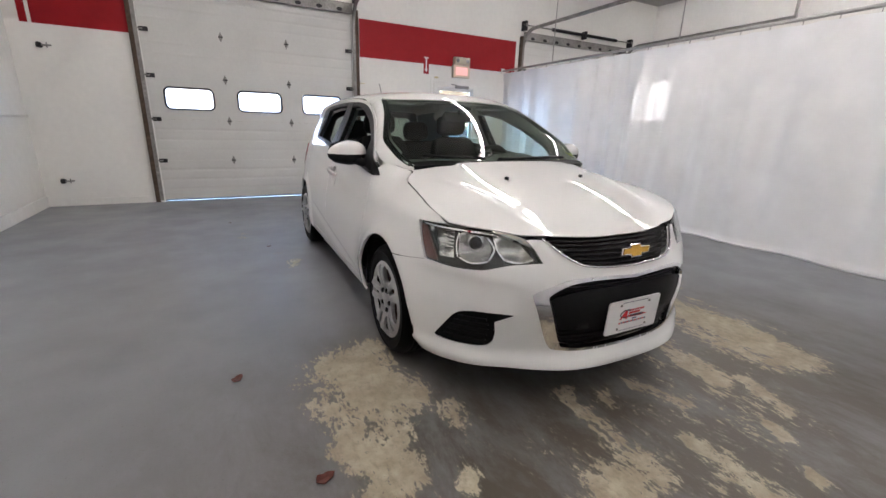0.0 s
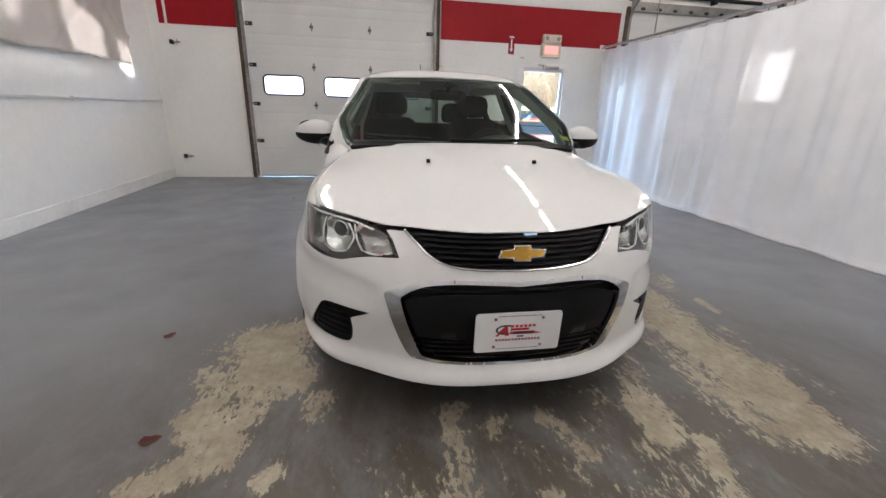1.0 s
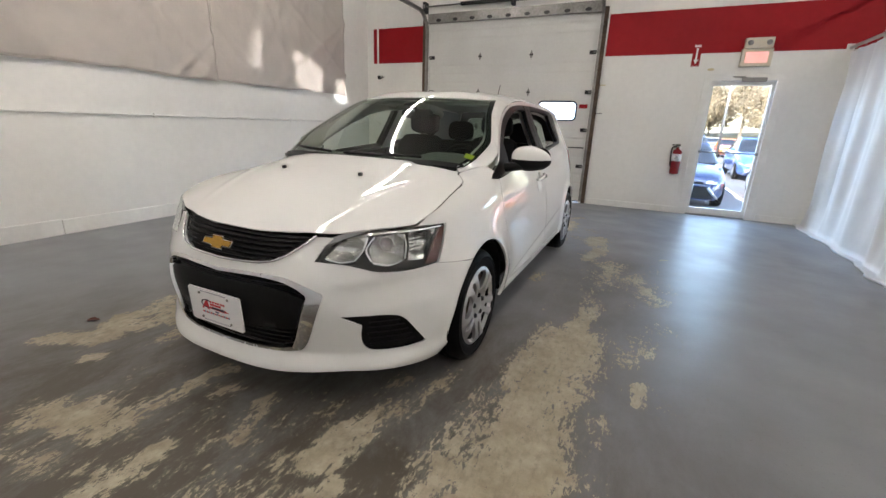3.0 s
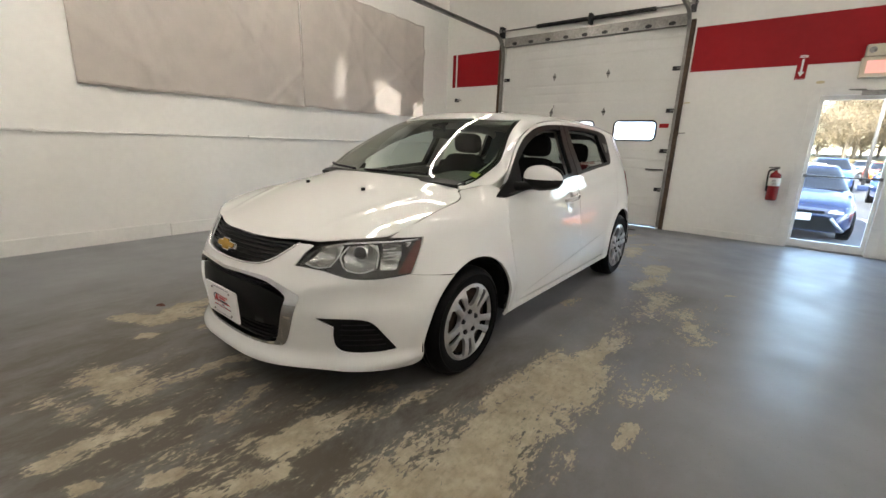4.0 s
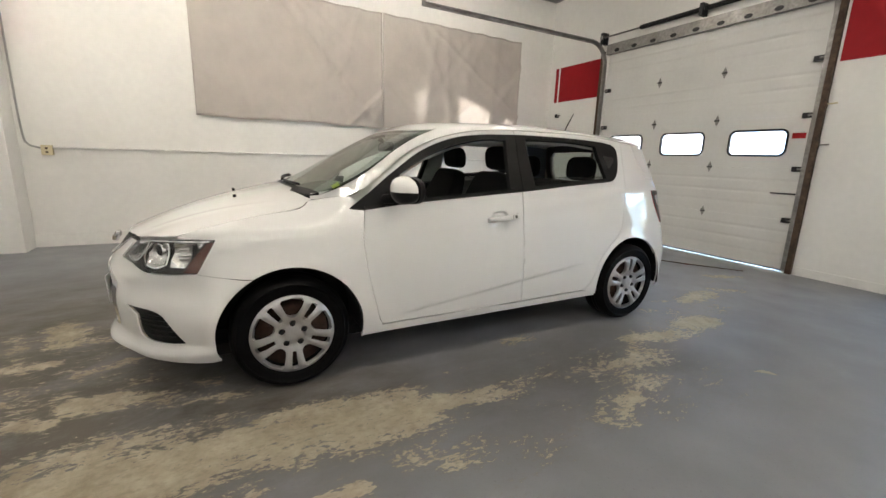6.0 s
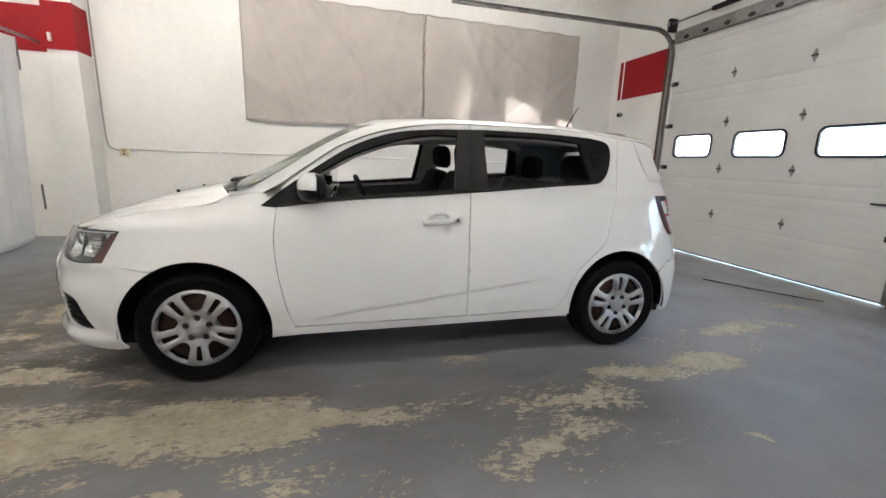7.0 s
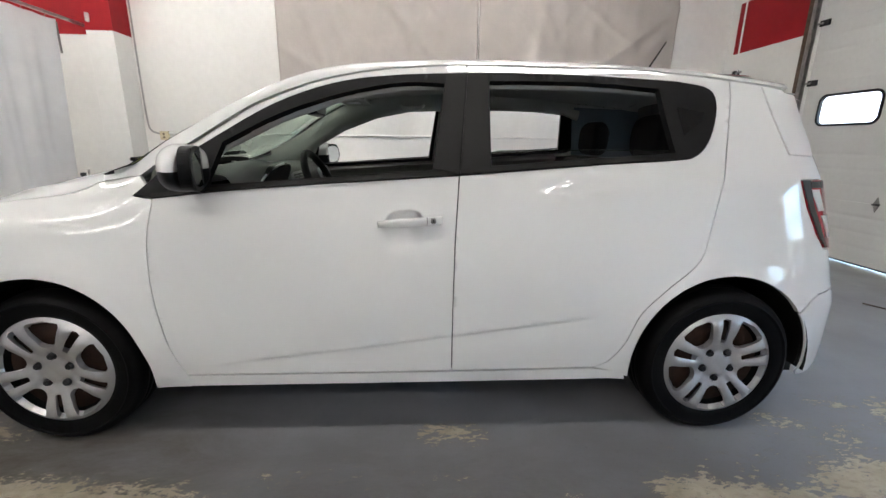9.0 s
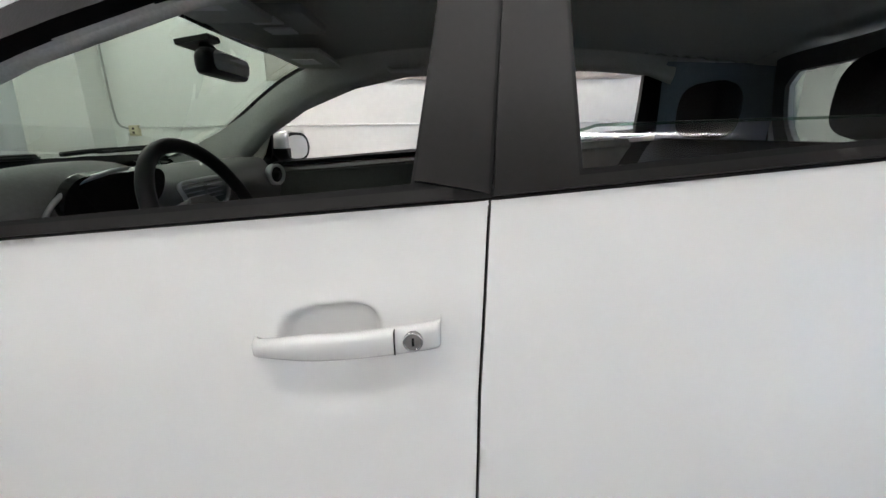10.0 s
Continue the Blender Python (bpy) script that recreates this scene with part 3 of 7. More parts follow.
def stroke_field(X, Y, strokes, power):
    """The highest of all strokes at each place, falling off from each stroke's middle line."""
    field = np.zeros_like(X)
    for x0, y0, x1, y1, r, k in strokes:
        dx, dy = x1 - x0, y1 - y0
        t = np.clip(((X - x0) * dx + (Y - y0) * dy) / (dx * dx + dy * dy), 0, 1)
        d = np.hypot(X - x0 - t * dx, Y - y0 - t * dy) / r
        field = np.maximum(field, k * np.clip(1 - 0.55 * d**power, 0, 1))
    return field


def build_floor():
    xs = np.r_[np.linspace(XL - TW, -1.2, 6), np.arange(-1.1, 4.6, 0.035), np.linspace(4.7, XR + TW, 12)]
    ys = np.r_[np.linspace(YB - TW, -0.5, 8), np.arange(-0.4, 7.6, 0.035), [7.7, 7.86, YE + TW]]
    X, Y = np.meshgrid(xs, ys, indexing="ij")
    wear = stroke_field(X, Y, DRIVER_TRACK + OUTER_FLECKS + FRONT_PATCHES + PASSENGER_TRACK + WEAR_HALOS, 2.0)
    dirt = stroke_field(X, Y, DIRT, 1.4)
    nx, ny = X.shape
    verts = np.stack([X, Y, 0 * X], -1).reshape(-1, 3)
    idx = np.arange(nx * ny).reshape(nx, ny)
    faces = np.stack([idx[:-1, :-1], idx[1:, :-1], idx[1:, 1:], idx[:-1, 1:]], -1).reshape(-1, 4)
    me = mesh_of("floor", verts, faces)
    for key, field in (("wear", wear), ("dirt", dirt)):
        me.attributes.new(key, "FLOAT", "POINT").data.foreach_set("value", field.reshape(-1).astype(np.float32))
    return structure(link("floor", me, FLOOR), "grey painted concrete floor worn to bare patches", "floor")


build_floor()


def wall_with_openings(name, x0, x1, z1, openings, y0, y1, mat):
    """A wall along x, with openings (x0, x1, z0, z1) through it."""
    bm = bmesh.new()
    cuts = sorted({x0, x1, *[o[0] for o in openings], *[o[1] for o in openings]})
    for a, b in zip(cuts, cuts[1:]):
        here = [o for o in openings if o[0] <= a + 1e-6 and o[1] >= b - 1e-6]
        spans, z = [], 0.0
        for o in sorted(here, key=lambda q: q[2]):
            if o[2] > z:
                spans.append((z, o[2]))
            z = o[3]
        spans.append((z, z1))
        for lo, hi in spans:
            add_box(bm, a, b, y0, y1, lo, hi)
    bmesh.ops.remove_doubles(bm, verts=bm.verts[:], dist=1e-5)
    return part(name, bm, mat)


structure(wall_with_openings("wall_north", XL - TW, XR + TW, ZC, [(GX0, GX1, 0, GZ), (DX0, DX1, 0, DZ), (AX0, AX1, 0, AZ)], YE, YE + TW, WALL),
          "white painted end wall with a red band", "wall")
structure(part("wall_west", box(XL - TW, XL, YB, YE, 0, ZC), WALL), "white painted side wall", "wall")
structure(part("wall_east", box(XR, XR + TW, YB, YE, 0, ZC), WALL), "white painted far side wall", "wall")
structure(part("wall_south", box(XL - TW, XR + TW, YB - TW, YB, 0, ZC), WALL), "plain white back wall", "wall")
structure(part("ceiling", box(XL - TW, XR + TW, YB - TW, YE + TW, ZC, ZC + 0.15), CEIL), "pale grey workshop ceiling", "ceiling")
structure(part("pillar", box(XL, -1.83, -0.60, -0.28, 0, ZC, bevel=0.006), WALL), "white painted wall pillar", "pillar")


# ---- painted bands
def band(name, x0, x1, z0, z1, mat):
    structure(part(name, box(x0, x1, YE - 0.004, YE, z0, z1), mat), "red painted band on the white wall", "painted band")


band("trim_band", -2.02, -1.94, 2.395, 3.03, RED)
band("trim_band", -1.90, GX0 - 0.05, 2.395, 3.03, RED)
band("trim_band", 2.44, 5.80, 2.40, 3.01, RED)
structure(part("trim_band", box(XL, XL + 0.004, YB, -0.605, 2.46, 3.02), RED), "red painted band on the white side wall", "painted band")
structure(part("trim_band", box(XL + 0.004, XL + 0.007, YB, -2.15, 2.46, 3.02), BLUE), "dark blue end of the painted band", "painted band")
bm = box(-1.83, -1.826, -0.604, -0.28, 2.44, 3.0)
add_box(bm, XL, -1.826, -0.28, -0.276, 2.44, 3.0)
structure(part("trim_band", bm, RED), "red painted band round the pillar", "painted band")

# ---- skirting
bm = box(XL, XL + 0.022, -0.28, 2.28, 0, 0.165, bevel=0.004)
add_box(bm, XL, XL + 0.022, 2.29, 5.1, 0, 0.155, bevel=0.004)
add_box(bm, XL, XL + 0.022, 5.11, YE, 0, 0.15, bevel=0.004)
structure(part("baseboard", bm, TRIMW), "scuffed white skirting board along the wall", "skirting")
bm = box(XL + 0.022, GX0 - 0.12, YE - 0.018, YE, 0, 0.10, bevel=0.004)
add_box(bm, 2.44, DX0 - 0.09, YE - 0.018, YE, 0, 0.10, bevel=0.004)
add_box(bm, DX1 + 0.09, AX0 - 0.1, YE - 0.018, YE, 0, 0.10, bevel=0.004)
structure(part("baseboard", bm, TRIMW), "white skirting board along the end wall", "skirting")


# ---- roll-up door with its tracks, springs and windows
def garage_door(x0, x1):
    """A sectional door, closed, in the opening x0..x1, with everything that is fixed to it."""
    e = empty("garage_door", pose(x0, YE, 0))
    w = x1 - x0
    yd = 0.035
    hz = [0.022, 0.632, 1.245, 1.858, 2.472, 3.09]
    wins = [(0.190, 0.850), (1.182, 1.848), (2.182, 2.848)]
    for k, (a, b) in enumerate(zip(hz, hz[1:])):
        ribs = [a + (b - a) * t for t in (0.25, 0.5, 0.75)] if k != 2 else []
        holes = [rounded(p, q - 0.003, 1.396, 1.712, 0.076) for p, q in wins] if k == 2 else []
        n = 60
        outline = [(0.0, a + 0.0004), (w, a + 0.0004), (w, b - 0.0004), (0.0, b - 0.0004)]

        def f(q, ribs=ribs):
            d = np.zeros(len(q))
            for zr in ribs:
                d = d + 0.006 * np.exp(-((q[:, 1] - zr) / 0.012)**2)
            return np.stack([q[:, 0], yd + d, q[:, 1]], -1)
        # thin rows near the pressed lines
        v, fc, ns = skin_data(outline, f, holes=holes, step=0.03 if k != 2 else 0.08, inset=0.0, lip=0.045, out_dir=(0, -1, 0))
        link("door_section", mesh_of("door_section", v, [t for t in fc]), DOORW, e, "white ribbed steel door section")
        if k == 2:
            for p, q in wins:
                fr = part("window_frame", bmesh.new(), BLACK, e, "black rubber window frame")
                bmf = bmesh.new()
                v, fc, ns = skin_data(rounded(p - 0.009, q + 0.006, 1.387, 1.721, 0.086), lambda s: np.stack([s[:, 0], yd + 0 * s[:, 0], s[:, 1]], -1),
                                      holes=[rounded(p + 0.014, q - 0.016, 1.410, 1.698, 0.066)], step=0.06, inset=0.0, lip=0.05, raised=0.012, out_dir=(0, -1, 0))
                fr.data = mesh_of("window_frame", v, fc)
                fr.data.materials.append(BLACK)
                bmf.free()
                pane = part("pane", box(p + 0.004, q - 0.006, yd + 0.018, yd + 0.022, 1.398, 1.709), FROST, fr, "hazy window pane")
                pane.visible_shadow = False
    for hx in (1.03, 1.98):
        for z in hz[1:-1]:
            dm = [(0, -0.075), (0.028, -0.01), (0.034, 0), (0.028, 0.01), (0, 0.075), (-0.028, 0.01), (-0.034, 0), (-0.028, -0.01)]
            hg = part("hinge", prism(dm, Matrix(((1, 0, 0, hx), (0, 0, -1, yd), (0, 1, 0, z), (0, 0, 0, 1))), 0.006, 0.002), STEEL, e, "grey steel diamond hinge")
            part("hinge_pin", tube([(hx - 0.032, yd - 0.012, z), (hx + 0.032, yd - 0.012, z)], 0.009, 8), DARKST, hg)
    for side, hx in ((0, 0.05), (1, w - 0.05)):
        for z in hz[1:]:
            hg = part("roller_hinge", box(hx - 0.06, hx + 0.06, yd - 0.025, yd - 0.002, z - 0.03, z + 0.03, bevel=0.006), DARKST, e, "dark steel roller bracket")
            part("roller", tube([(hx, yd - 0.03, z), (hx + (0.07 if side else -0.07), yd - 0.03, z)], 0.012, 8), STEEL, hg)
    for side, tx in ((0, -0.035), (1, w + 0.035)):
        # vertical channel, bend and long horizontal run
        ys = -0.035
        path = [(tx, ys, 0.03), (tx, ys, 2.80)] + [(tx, ys - 0.34 * (1 - math.cos(a)), 2.88 + 0.34 * math.sin(a)) for a in np.linspace(0.05, math.pi / 2, 10)] + [(tx, -3.5, 3.235)]
        bm = bmesh.new()
        prev = None
        for i, p in enumerate(path):
            d = (Vector(path[min(i + 1, len(path) - 1)]) - Vector(path[max(i - 1, 0)])).normalized()
            nrm = Vector((0, d.z, -d.y))
            cs = [(-0.022, -0.018), (0.022, -0.018), (0.022, -0.012), (-0.016, -0.012), (-0.016, 0.028), (0.022, 0.028), (0.022, 0.034), (-0.022, 0.034)]
            fl = -1 if side else 1
            ring = [bm.verts.new(Vector(p) + Vector((fl * a, 0, 0)) + nrm * b) for a, b in cs]
            if prev:
                for j in range(8):
                    bm.faces.new((prev[j], prev[(j + 1) % 8], ring[(j + 1) % 8], ring[j]))
            prev = ring
        bmesh.ops.recalc_face_normals(bm, faces=bm.faces[:])
        part("track", bm, STEEL, e, "galvanised door track")
        part("track_hanger", box(tx - 0.02, tx + 0.02, -3.5, -3.46, 3.23, ZC, bevel=0.002), STEEL, e)
        ja = -0.115 if not side else w + 0.055
        part("jamb", box(ja, ja + 0.06, -0.05, -0.002, 0, 3.12, bevel=0.004), RUST, e, "rusty brown door jamb")
    part("header_beam", box(-0.02, w + 0.02, -0.035, yd - 0.01, 3.055, 3.215, bevel=0.004), STEEL, e, "grey steel header across the door top")
    for k in range(9):
        hx = 0.2 + k * (w - 0.4) / 8
        part("header_plate", prism([(0.05 * math.cos(a), 0.028 * math.sin(a)) for a in np.linspace(0, 2 * math.pi, 14, endpoint=False)], Matrix(((1, 0, 0, hx), (0, 0, -1, -0.035), (0, 1, 0, 3.10), (0, 0, 0, 1))), 0.004), DARKST, e)
    part("spring_shaft", tube([(-0.1, -0.09, 3.325), (w + 0.12, -0.09, 3.325)], 0.013, 10), STEEL, e)
    for a, b in ((0.66, 1.58), (1.66, 2.62)):
        bm = bmesh.new()
        n = 520
        turns = 62
        add_tube(bm, [(a + (b - a) * i / n, -0.09 + 0.028 * math.cos(2 * math.pi * turns * i / n), 3.325 + 0.028 * math.sin(2 * math.pi * turns * i / n)) for i in range(n + 1)], 0.0065, 5)
        part("torsion_spring", bm, DARKST, e, "black torsion spring")
    part("centre_bracket", box(1.595, 1.645, -0.13, 0.0, 3.24, 3.40, bevel=0.008), DARKST, e)
    for hx in (-0.06, w + 0.06):
        part("end_bracket", box(hx - 0.03, hx + 0.03, -0.13, 0.0, 3.22, 3.40, bevel=0.006), DARKST, e)
        part("cable_drum", lathe([(0.02, -0.025), (0.055, -0.025), (0.048, 0), (0.055, 0.025), (0.02, 0.025)], 20, pose(hx, -0.09, 3.325, 0, 90, 0)), STEEL, e)
    part("bottom_seal", box(0.0, w, yd - 0.004, yd + 0.04, 0.012, 0.026), BLACK, e)
    part("slide_bolt", tube([(w - 0.28, yd - 0.02, 0.95), (w - 0.02, yd - 0.02, 0.95)], 0.009, 8), DARKST, e, "dark slide bolt")
    return tagged(e, "white sectional garage door, closed, with three windows and steel tracks", "garage door", "garage doors")


FROST = cloth_sheet("hazy_plastic_pane", (0.8, 0.81, 0.83), (0.95, 0.96, 1.0), 0.62)


def build_doors():
    main = garage_door(GX0, GX1)
    part("red_tape", box(2.885, 3.02, 0.030, 0.034, 1.60, 1.665), RED, main, "strip of red tape")
    return main, garage_door(AX0, AX1)


# ---- end wall fittings
for z, bx in ((1.96, 2.40), (1.52, 2.40)):
    e = empty("jamb_latch", pose(bx, YE - 0.02, z))
    part("latch_body", box(-0.035, 0.02, -0.03, 0.018, -0.035, 0.035, bevel=0.006), RUST, e)
    part("latch_pin", tube([(-0.02, -0.01, 0), (0.11, -0.01, 0.004)], 0.008, 8), CREAM if z > 1.7 else STEEL, e)
    tagged(e, "small rusty steel latch on the door jamb", "latch", "door jamb latches")
for nm, hx, z in (("wall_hook", -1.87, 2.13), ("wall_hook", -1.93, 0.36)):
    e = empty(nm, pose(hx, YE, z))
    part("plate", lathe([(0.032, 0), (0.030, -0.012), (0, -0.014)], 18, pose(0, 0, 0, -90, 0, 0)), DARKST, e)
    part("valve_body", lathe([(0.0, -0.03), (0.026, -0.03), (0.030, -0.01), (0.030, 0.02), (0.020, 0.035), (0.0, 0.035)], 14, pose(0.0, -0.05, 0, 0, 0, 0)), DARKST, e)
    part("stub", tube([(0, -0.05, 0.0), (0.05, -0.055, 0.0), (0.13, -0.06, 0.004)], 0.011, 8), STEEL, e)
    part("stub_handle", tube([(0.085, -0.06, -0.03), (0.085, -0.06, 0.035)], 0.006, 6), DARKST, e)
    tagged(e, "short dark pipe stub on the white wall", "pipe stub", "wall pipe stubs")


def exit_door():
    e = empty("exit_door", pose(DX0, YE, 0))
    w = DX1 - DX0
    bm = box(-0.055, 0.045, -0.02, 0.12, 0, DZ + 0.05, bevel=0.004)
    add_box(bm, w - 0.045, w + 0.055, -0.02, 0.12, 0, DZ + 0.05, bevel=0.004)
    add_box(bm, 0.045, w - 0.045, -0.02, 0.12, DZ - 0.045, DZ + 0.05, bevel=0.004)
    part("door_frame", bm, TRIMW, e, "white metal door frame")
    part("casing", box(-0.115, -0.058, -0.012, 0.0, 0, DZ + 0.11, bevel=0.003), WALL, e)
    part("threshold", box(0.045, w - 0.045, -0.02, 0.2, 0.0, 0.014, bevel=0.003), STEEL, e)
    a, b, z0, z1 = 0.05, w - 0.05, 0.016, DZ - 0.05
    bm = box(a, a + 0.036, 0.03, 0.075, z0, z1, bevel=0.004)
    add_box(bm, b - 0.036, b, 0.03, 0.075, z0, z1, bevel=0.004)
    add_box(bm, a + 0.036, b - 0.036, 0.03, 0.075, z1 - 0.055, z1, bevel=0.004)
    add_box(bm, a + 0.036, b - 0.036, 0.03, 0.075, z0, z0 + 0.10, bevel=0.004)
    leaf = part("door_leaf", bm, TRIMW, e, "white glazed aluminium door leaf")
    pn = part("door_glass", box(a + 0.036, b - 0.036, 0.05, 0.056, z0 + 0.10, z1 - 0.055), GLASS, leaf, "clear door glass")
    pn.visible_shadow = False
    part("push_bar", tube([(a + 0.02, 0.0, 0.99), (b - 0.02, 0.0, 0.99)], 0.011, 10), STEEL, leaf, "slim steel push bar")
    for hx in (a + 0.03, b - 0.03):
        part("bar_mount", box(hx - 0.02, hx + 0.02, -0.01, 0.03, 0.97, 1.01, bevel=0.004), STEEL, leaf)
    part("door_closer", box(0.42, 0.72, -0.055, 0.0, DZ - 0.06, DZ - 0.005, bevel=0.008), STEEL, e, "grey door closer")
    part("closer_arm", tube([(0.5, -0.04, DZ - 0.01), (0.30, -0.07, DZ + 0.005), (0.5, 0.0, DZ + 0.01)], 0.008, 6), STEEL, e)
    return tagged(e, "white glazed exit door, closed, with a push bar", "door")


def exit_sign():
    e = empty("exit_sign", pose(4.475, YE, 2.2))
    part("lamp_box", box(-0.165, 0.165, -0.11, 0, 0.235, 0.37, bevel=0.01), CREAM2, e, "cream emergency lamp box")
    for x in (-0.11, 0.11):
        part("lamp_lens", lathe([(0.035, 0), (0.032, 0.012), (0, 0.018)], 20, pose(x, -0.11, 0.305, 90, 0, 0)), GREYP, e)
    part("sign_box", box(-0.185, 0.185, -0.075, 0, 0.0, 0.232, bevel=0.008), CREAM2, e, "cream sign housing")
    part("sign_face", box(-0.135, 0.135, -0.079, -0.0755, 0.045, 0.19), SIGNRED, e, "orange-red sign face")
    fc = bpy.data.curves.new("letters", "FONT")
    fc.body, fc.size, fc.align_x, fc.align_y, fc.extrude = "EXIT", 0.135, "CENTER", "CENTER", 0.002
    t = new("letters_text", fc)
    dg = bpy.context.evaluated_depsgraph_get()
    me = bpy.data.meshes.new_from_object(t.evaluated_get(dg))
    bpy.data.objects.remove(t)
    o = link("letters", me, None, e, "glowing letters EXIT")
    me.materials.clear()
    me.materials.append(EXITGLOW)
    o.matrix_local = Matrix.Translation((0, -0.0815, 0.117)) @ pose(0, 0, 0, 90, 0, 0) @ Matrix.Diagonal((0.85, 1, 1, 1))
    return tagged(e, "cream emergency light with a glowing red exit sign", "exit sign")


CREAM2 = material("cream_sign_plastic", (0.62, 0.58, 0.46), 0.4, grain=0.04, grain_scale=60)
SIGNRED = emitter("sign_red_face", (1.0, 0.18, 0.10), 0.1)


def arrow_sign():
    e = part("arrow_sign", prism(rounded(-0.055, 0.055, -0.155, 0.155, 0.004), on_end_wall(YE) @ pose(3.735, 2.375, 0), 0.003), RED)
    m = on_end_wall(YE - 0.0035) @ pose(3.735, 2.375, 0)
    ar = [(-0.012, 0.10), (0.012, 0.10), (0.012, -0.06), (0.034, -0.06), (0.0, -0.12), (-0.034, -0.06), (-0.012, -0.06)]
    part("arrow", prism(ar, m, 0.0008), PLATEW, e, "white arrow")
    for y in (0.115, 0.132):
        part("text_bar", prism([(-0.042, y), (0.042, y), (0.042, y + 0.011), (-0.042, y + 0.011)], m, 0.0008), PLATEW, e)
    part("sign_border", prism([(-0.05, -0.15), (0.05, -0.15), (0.05, -0.146), (-0.05, -0.146)], m, 0.0008), PLATEW, e)
    return tagged(e, "narrow red sign with a white downward arrow", "sign")


def extinguisher():
    e = empty("fire_extinguisher", pose(3.72, YE - 0.085, 0.63))
    part("cylinder", lathe([(0.0, 0.0), (0.055, 0.0), (0.066, 0.012), (0.067, 0.03), (0.067, 0.33), (0.058, 0.365), (0.03, 0.388), (0.022, 0.395), (0.022, 0.41)], 32), EXTRED, e, "red steel cylinder")
    part("label_band", lathe([(0.0678, 0.20), (0.0678, 0.31)], 32), PLATEW, e, "white printed label")
    for k in range(4):
        part("label_bar", box(-0.03, 0.03 - 0.006 * k, -0.0705, -0.0685, 0.215 + k * 0.02, 0.222 + k * 0.02), INKK, e)
    part("valve", box(-0.018, 0.018, -0.02, 0.02, 0.405, 0.435, bevel=0.005), STEEL, e)
    part("lever", prism([(-0.09, 0.0), (0.03, -0.006), (0.03, 0.006), (-0.09, 0.016)], pose(0, 0, 0.438, 90, 0, 0) @ pose(0, 0, -0.009), 0.018), BLACK, e)
    part("carry_handle", prism([(-0.085, -0.035), (0.02, -0.01), (0.02, 0.0), (-0.085, -0.02)], pose(0, 0, 0.43, 90, 0, 0) @ pose(0, 0, -0.009), 0.018), BLACK, e)
    part("hose", tube(spline_pts([(-0.02, 0, 0.42), (-0.075, -0.01, 0.41), (-0.085, -0.015, 0.33), (-0.078, -0.01, 0.2), (-0.074, -0.01, 0.12)], 6), 0.010, 8), BLACK, e, "black rubber hose")
    part("inspection_tag", box(0.012, 0.052, -0.032, -0.030, 0.345, 0.430), PLATEW, e, "white inspection tag")
    part("wall_bracket", box(-0.03, 0.03, 0.055, 0.085, 0.3, 0.46, bevel=0.003), STEEL, e)
    return tagged(e, "red fire extinguisher hung on the white wall", "fire extinguisher")


# ---- side wall fittings
def wall_sheet(y0, y1, z_top0, z_top1, z_bot0, z_bot1, seed):
    """A hanging sheet with soft creases, its lower edge a little uneven."""
    ny, nz = 90, 48
    rnd = np.random.RandomState(seed)
    T, K = np.meshgrid(np.linspace(0, 1, ny), np.linspace(0, 1, nz), indexing="ij")
    y = y0 + (y1 - y0) * T
    zt = z_top0 + (z_top1 - z_top0) * T - 0.012 * np.sin(T * math.pi * 6)**2
    zb = z_bot0 + (z_bot1 - z_bot0) * T + 0.010 * np.sin(T * 9 + seed) + 0.006 * np.sin(T * 23)
    z = zt + (zb - zt) * K
    d = 0.012 + 0.010 * np.sin(T * 14 + 3 * K + seed) * K
    for _ in range(26):
        a, c, w2, h2 = rnd.uniform(-1.1, 1.1), rnd.uniform(0, 2.6), rnd.uniform(0.02, 0.09), rnd.uniform(-0.018, 0.030)
        d = d + h2 * np.exp(-((((y - y0) * math.cos(a) + (z - 1.7) * math.sin(a)) - c) / w2)**2)
    d = np.maximum(d, 0.004) + 0.03 * K**3 * 0.4
    verts = np.stack([XL + 0.012 + d, y, z], -1).reshape(-1, 3)
    idx = np.arange(ny * nz).reshape(ny, nz)
    F = np.stack([idx[:-1, :-1], idx[1:, :-1], idx[1:, 1:], idx[:-1, 1:]], -1).reshape(-1, 4)[:, ::-1]
    ob = link("wall_tarp", mesh_of("wall_tarp", verts, F, True), TARP)
    md = ob.modifiers.new("thickness", "SOLIDIFY")
    md.thickness = 0.003
    ed = bmesh.new()
    add_tube(ed, [tuple(v) for v in verts.reshape(ny, nz, 3)[::4, -1] + [0.002, 0, 0]], 0.006, 6)
    part("hem", ed, TARP, ob, "stitched lower hem")
    return tagged(ob, "creased beige tarpaulin hung on the white wall", "tarpaulin", "wall tarpaulins")


wall_sheet(1.60, 4.285, 3.50, 3.47, 1.735, 1.715, 3)
wall_sheet(4.30, 7.06, 3.475, 3.43, 1.715, 1.735, 8)

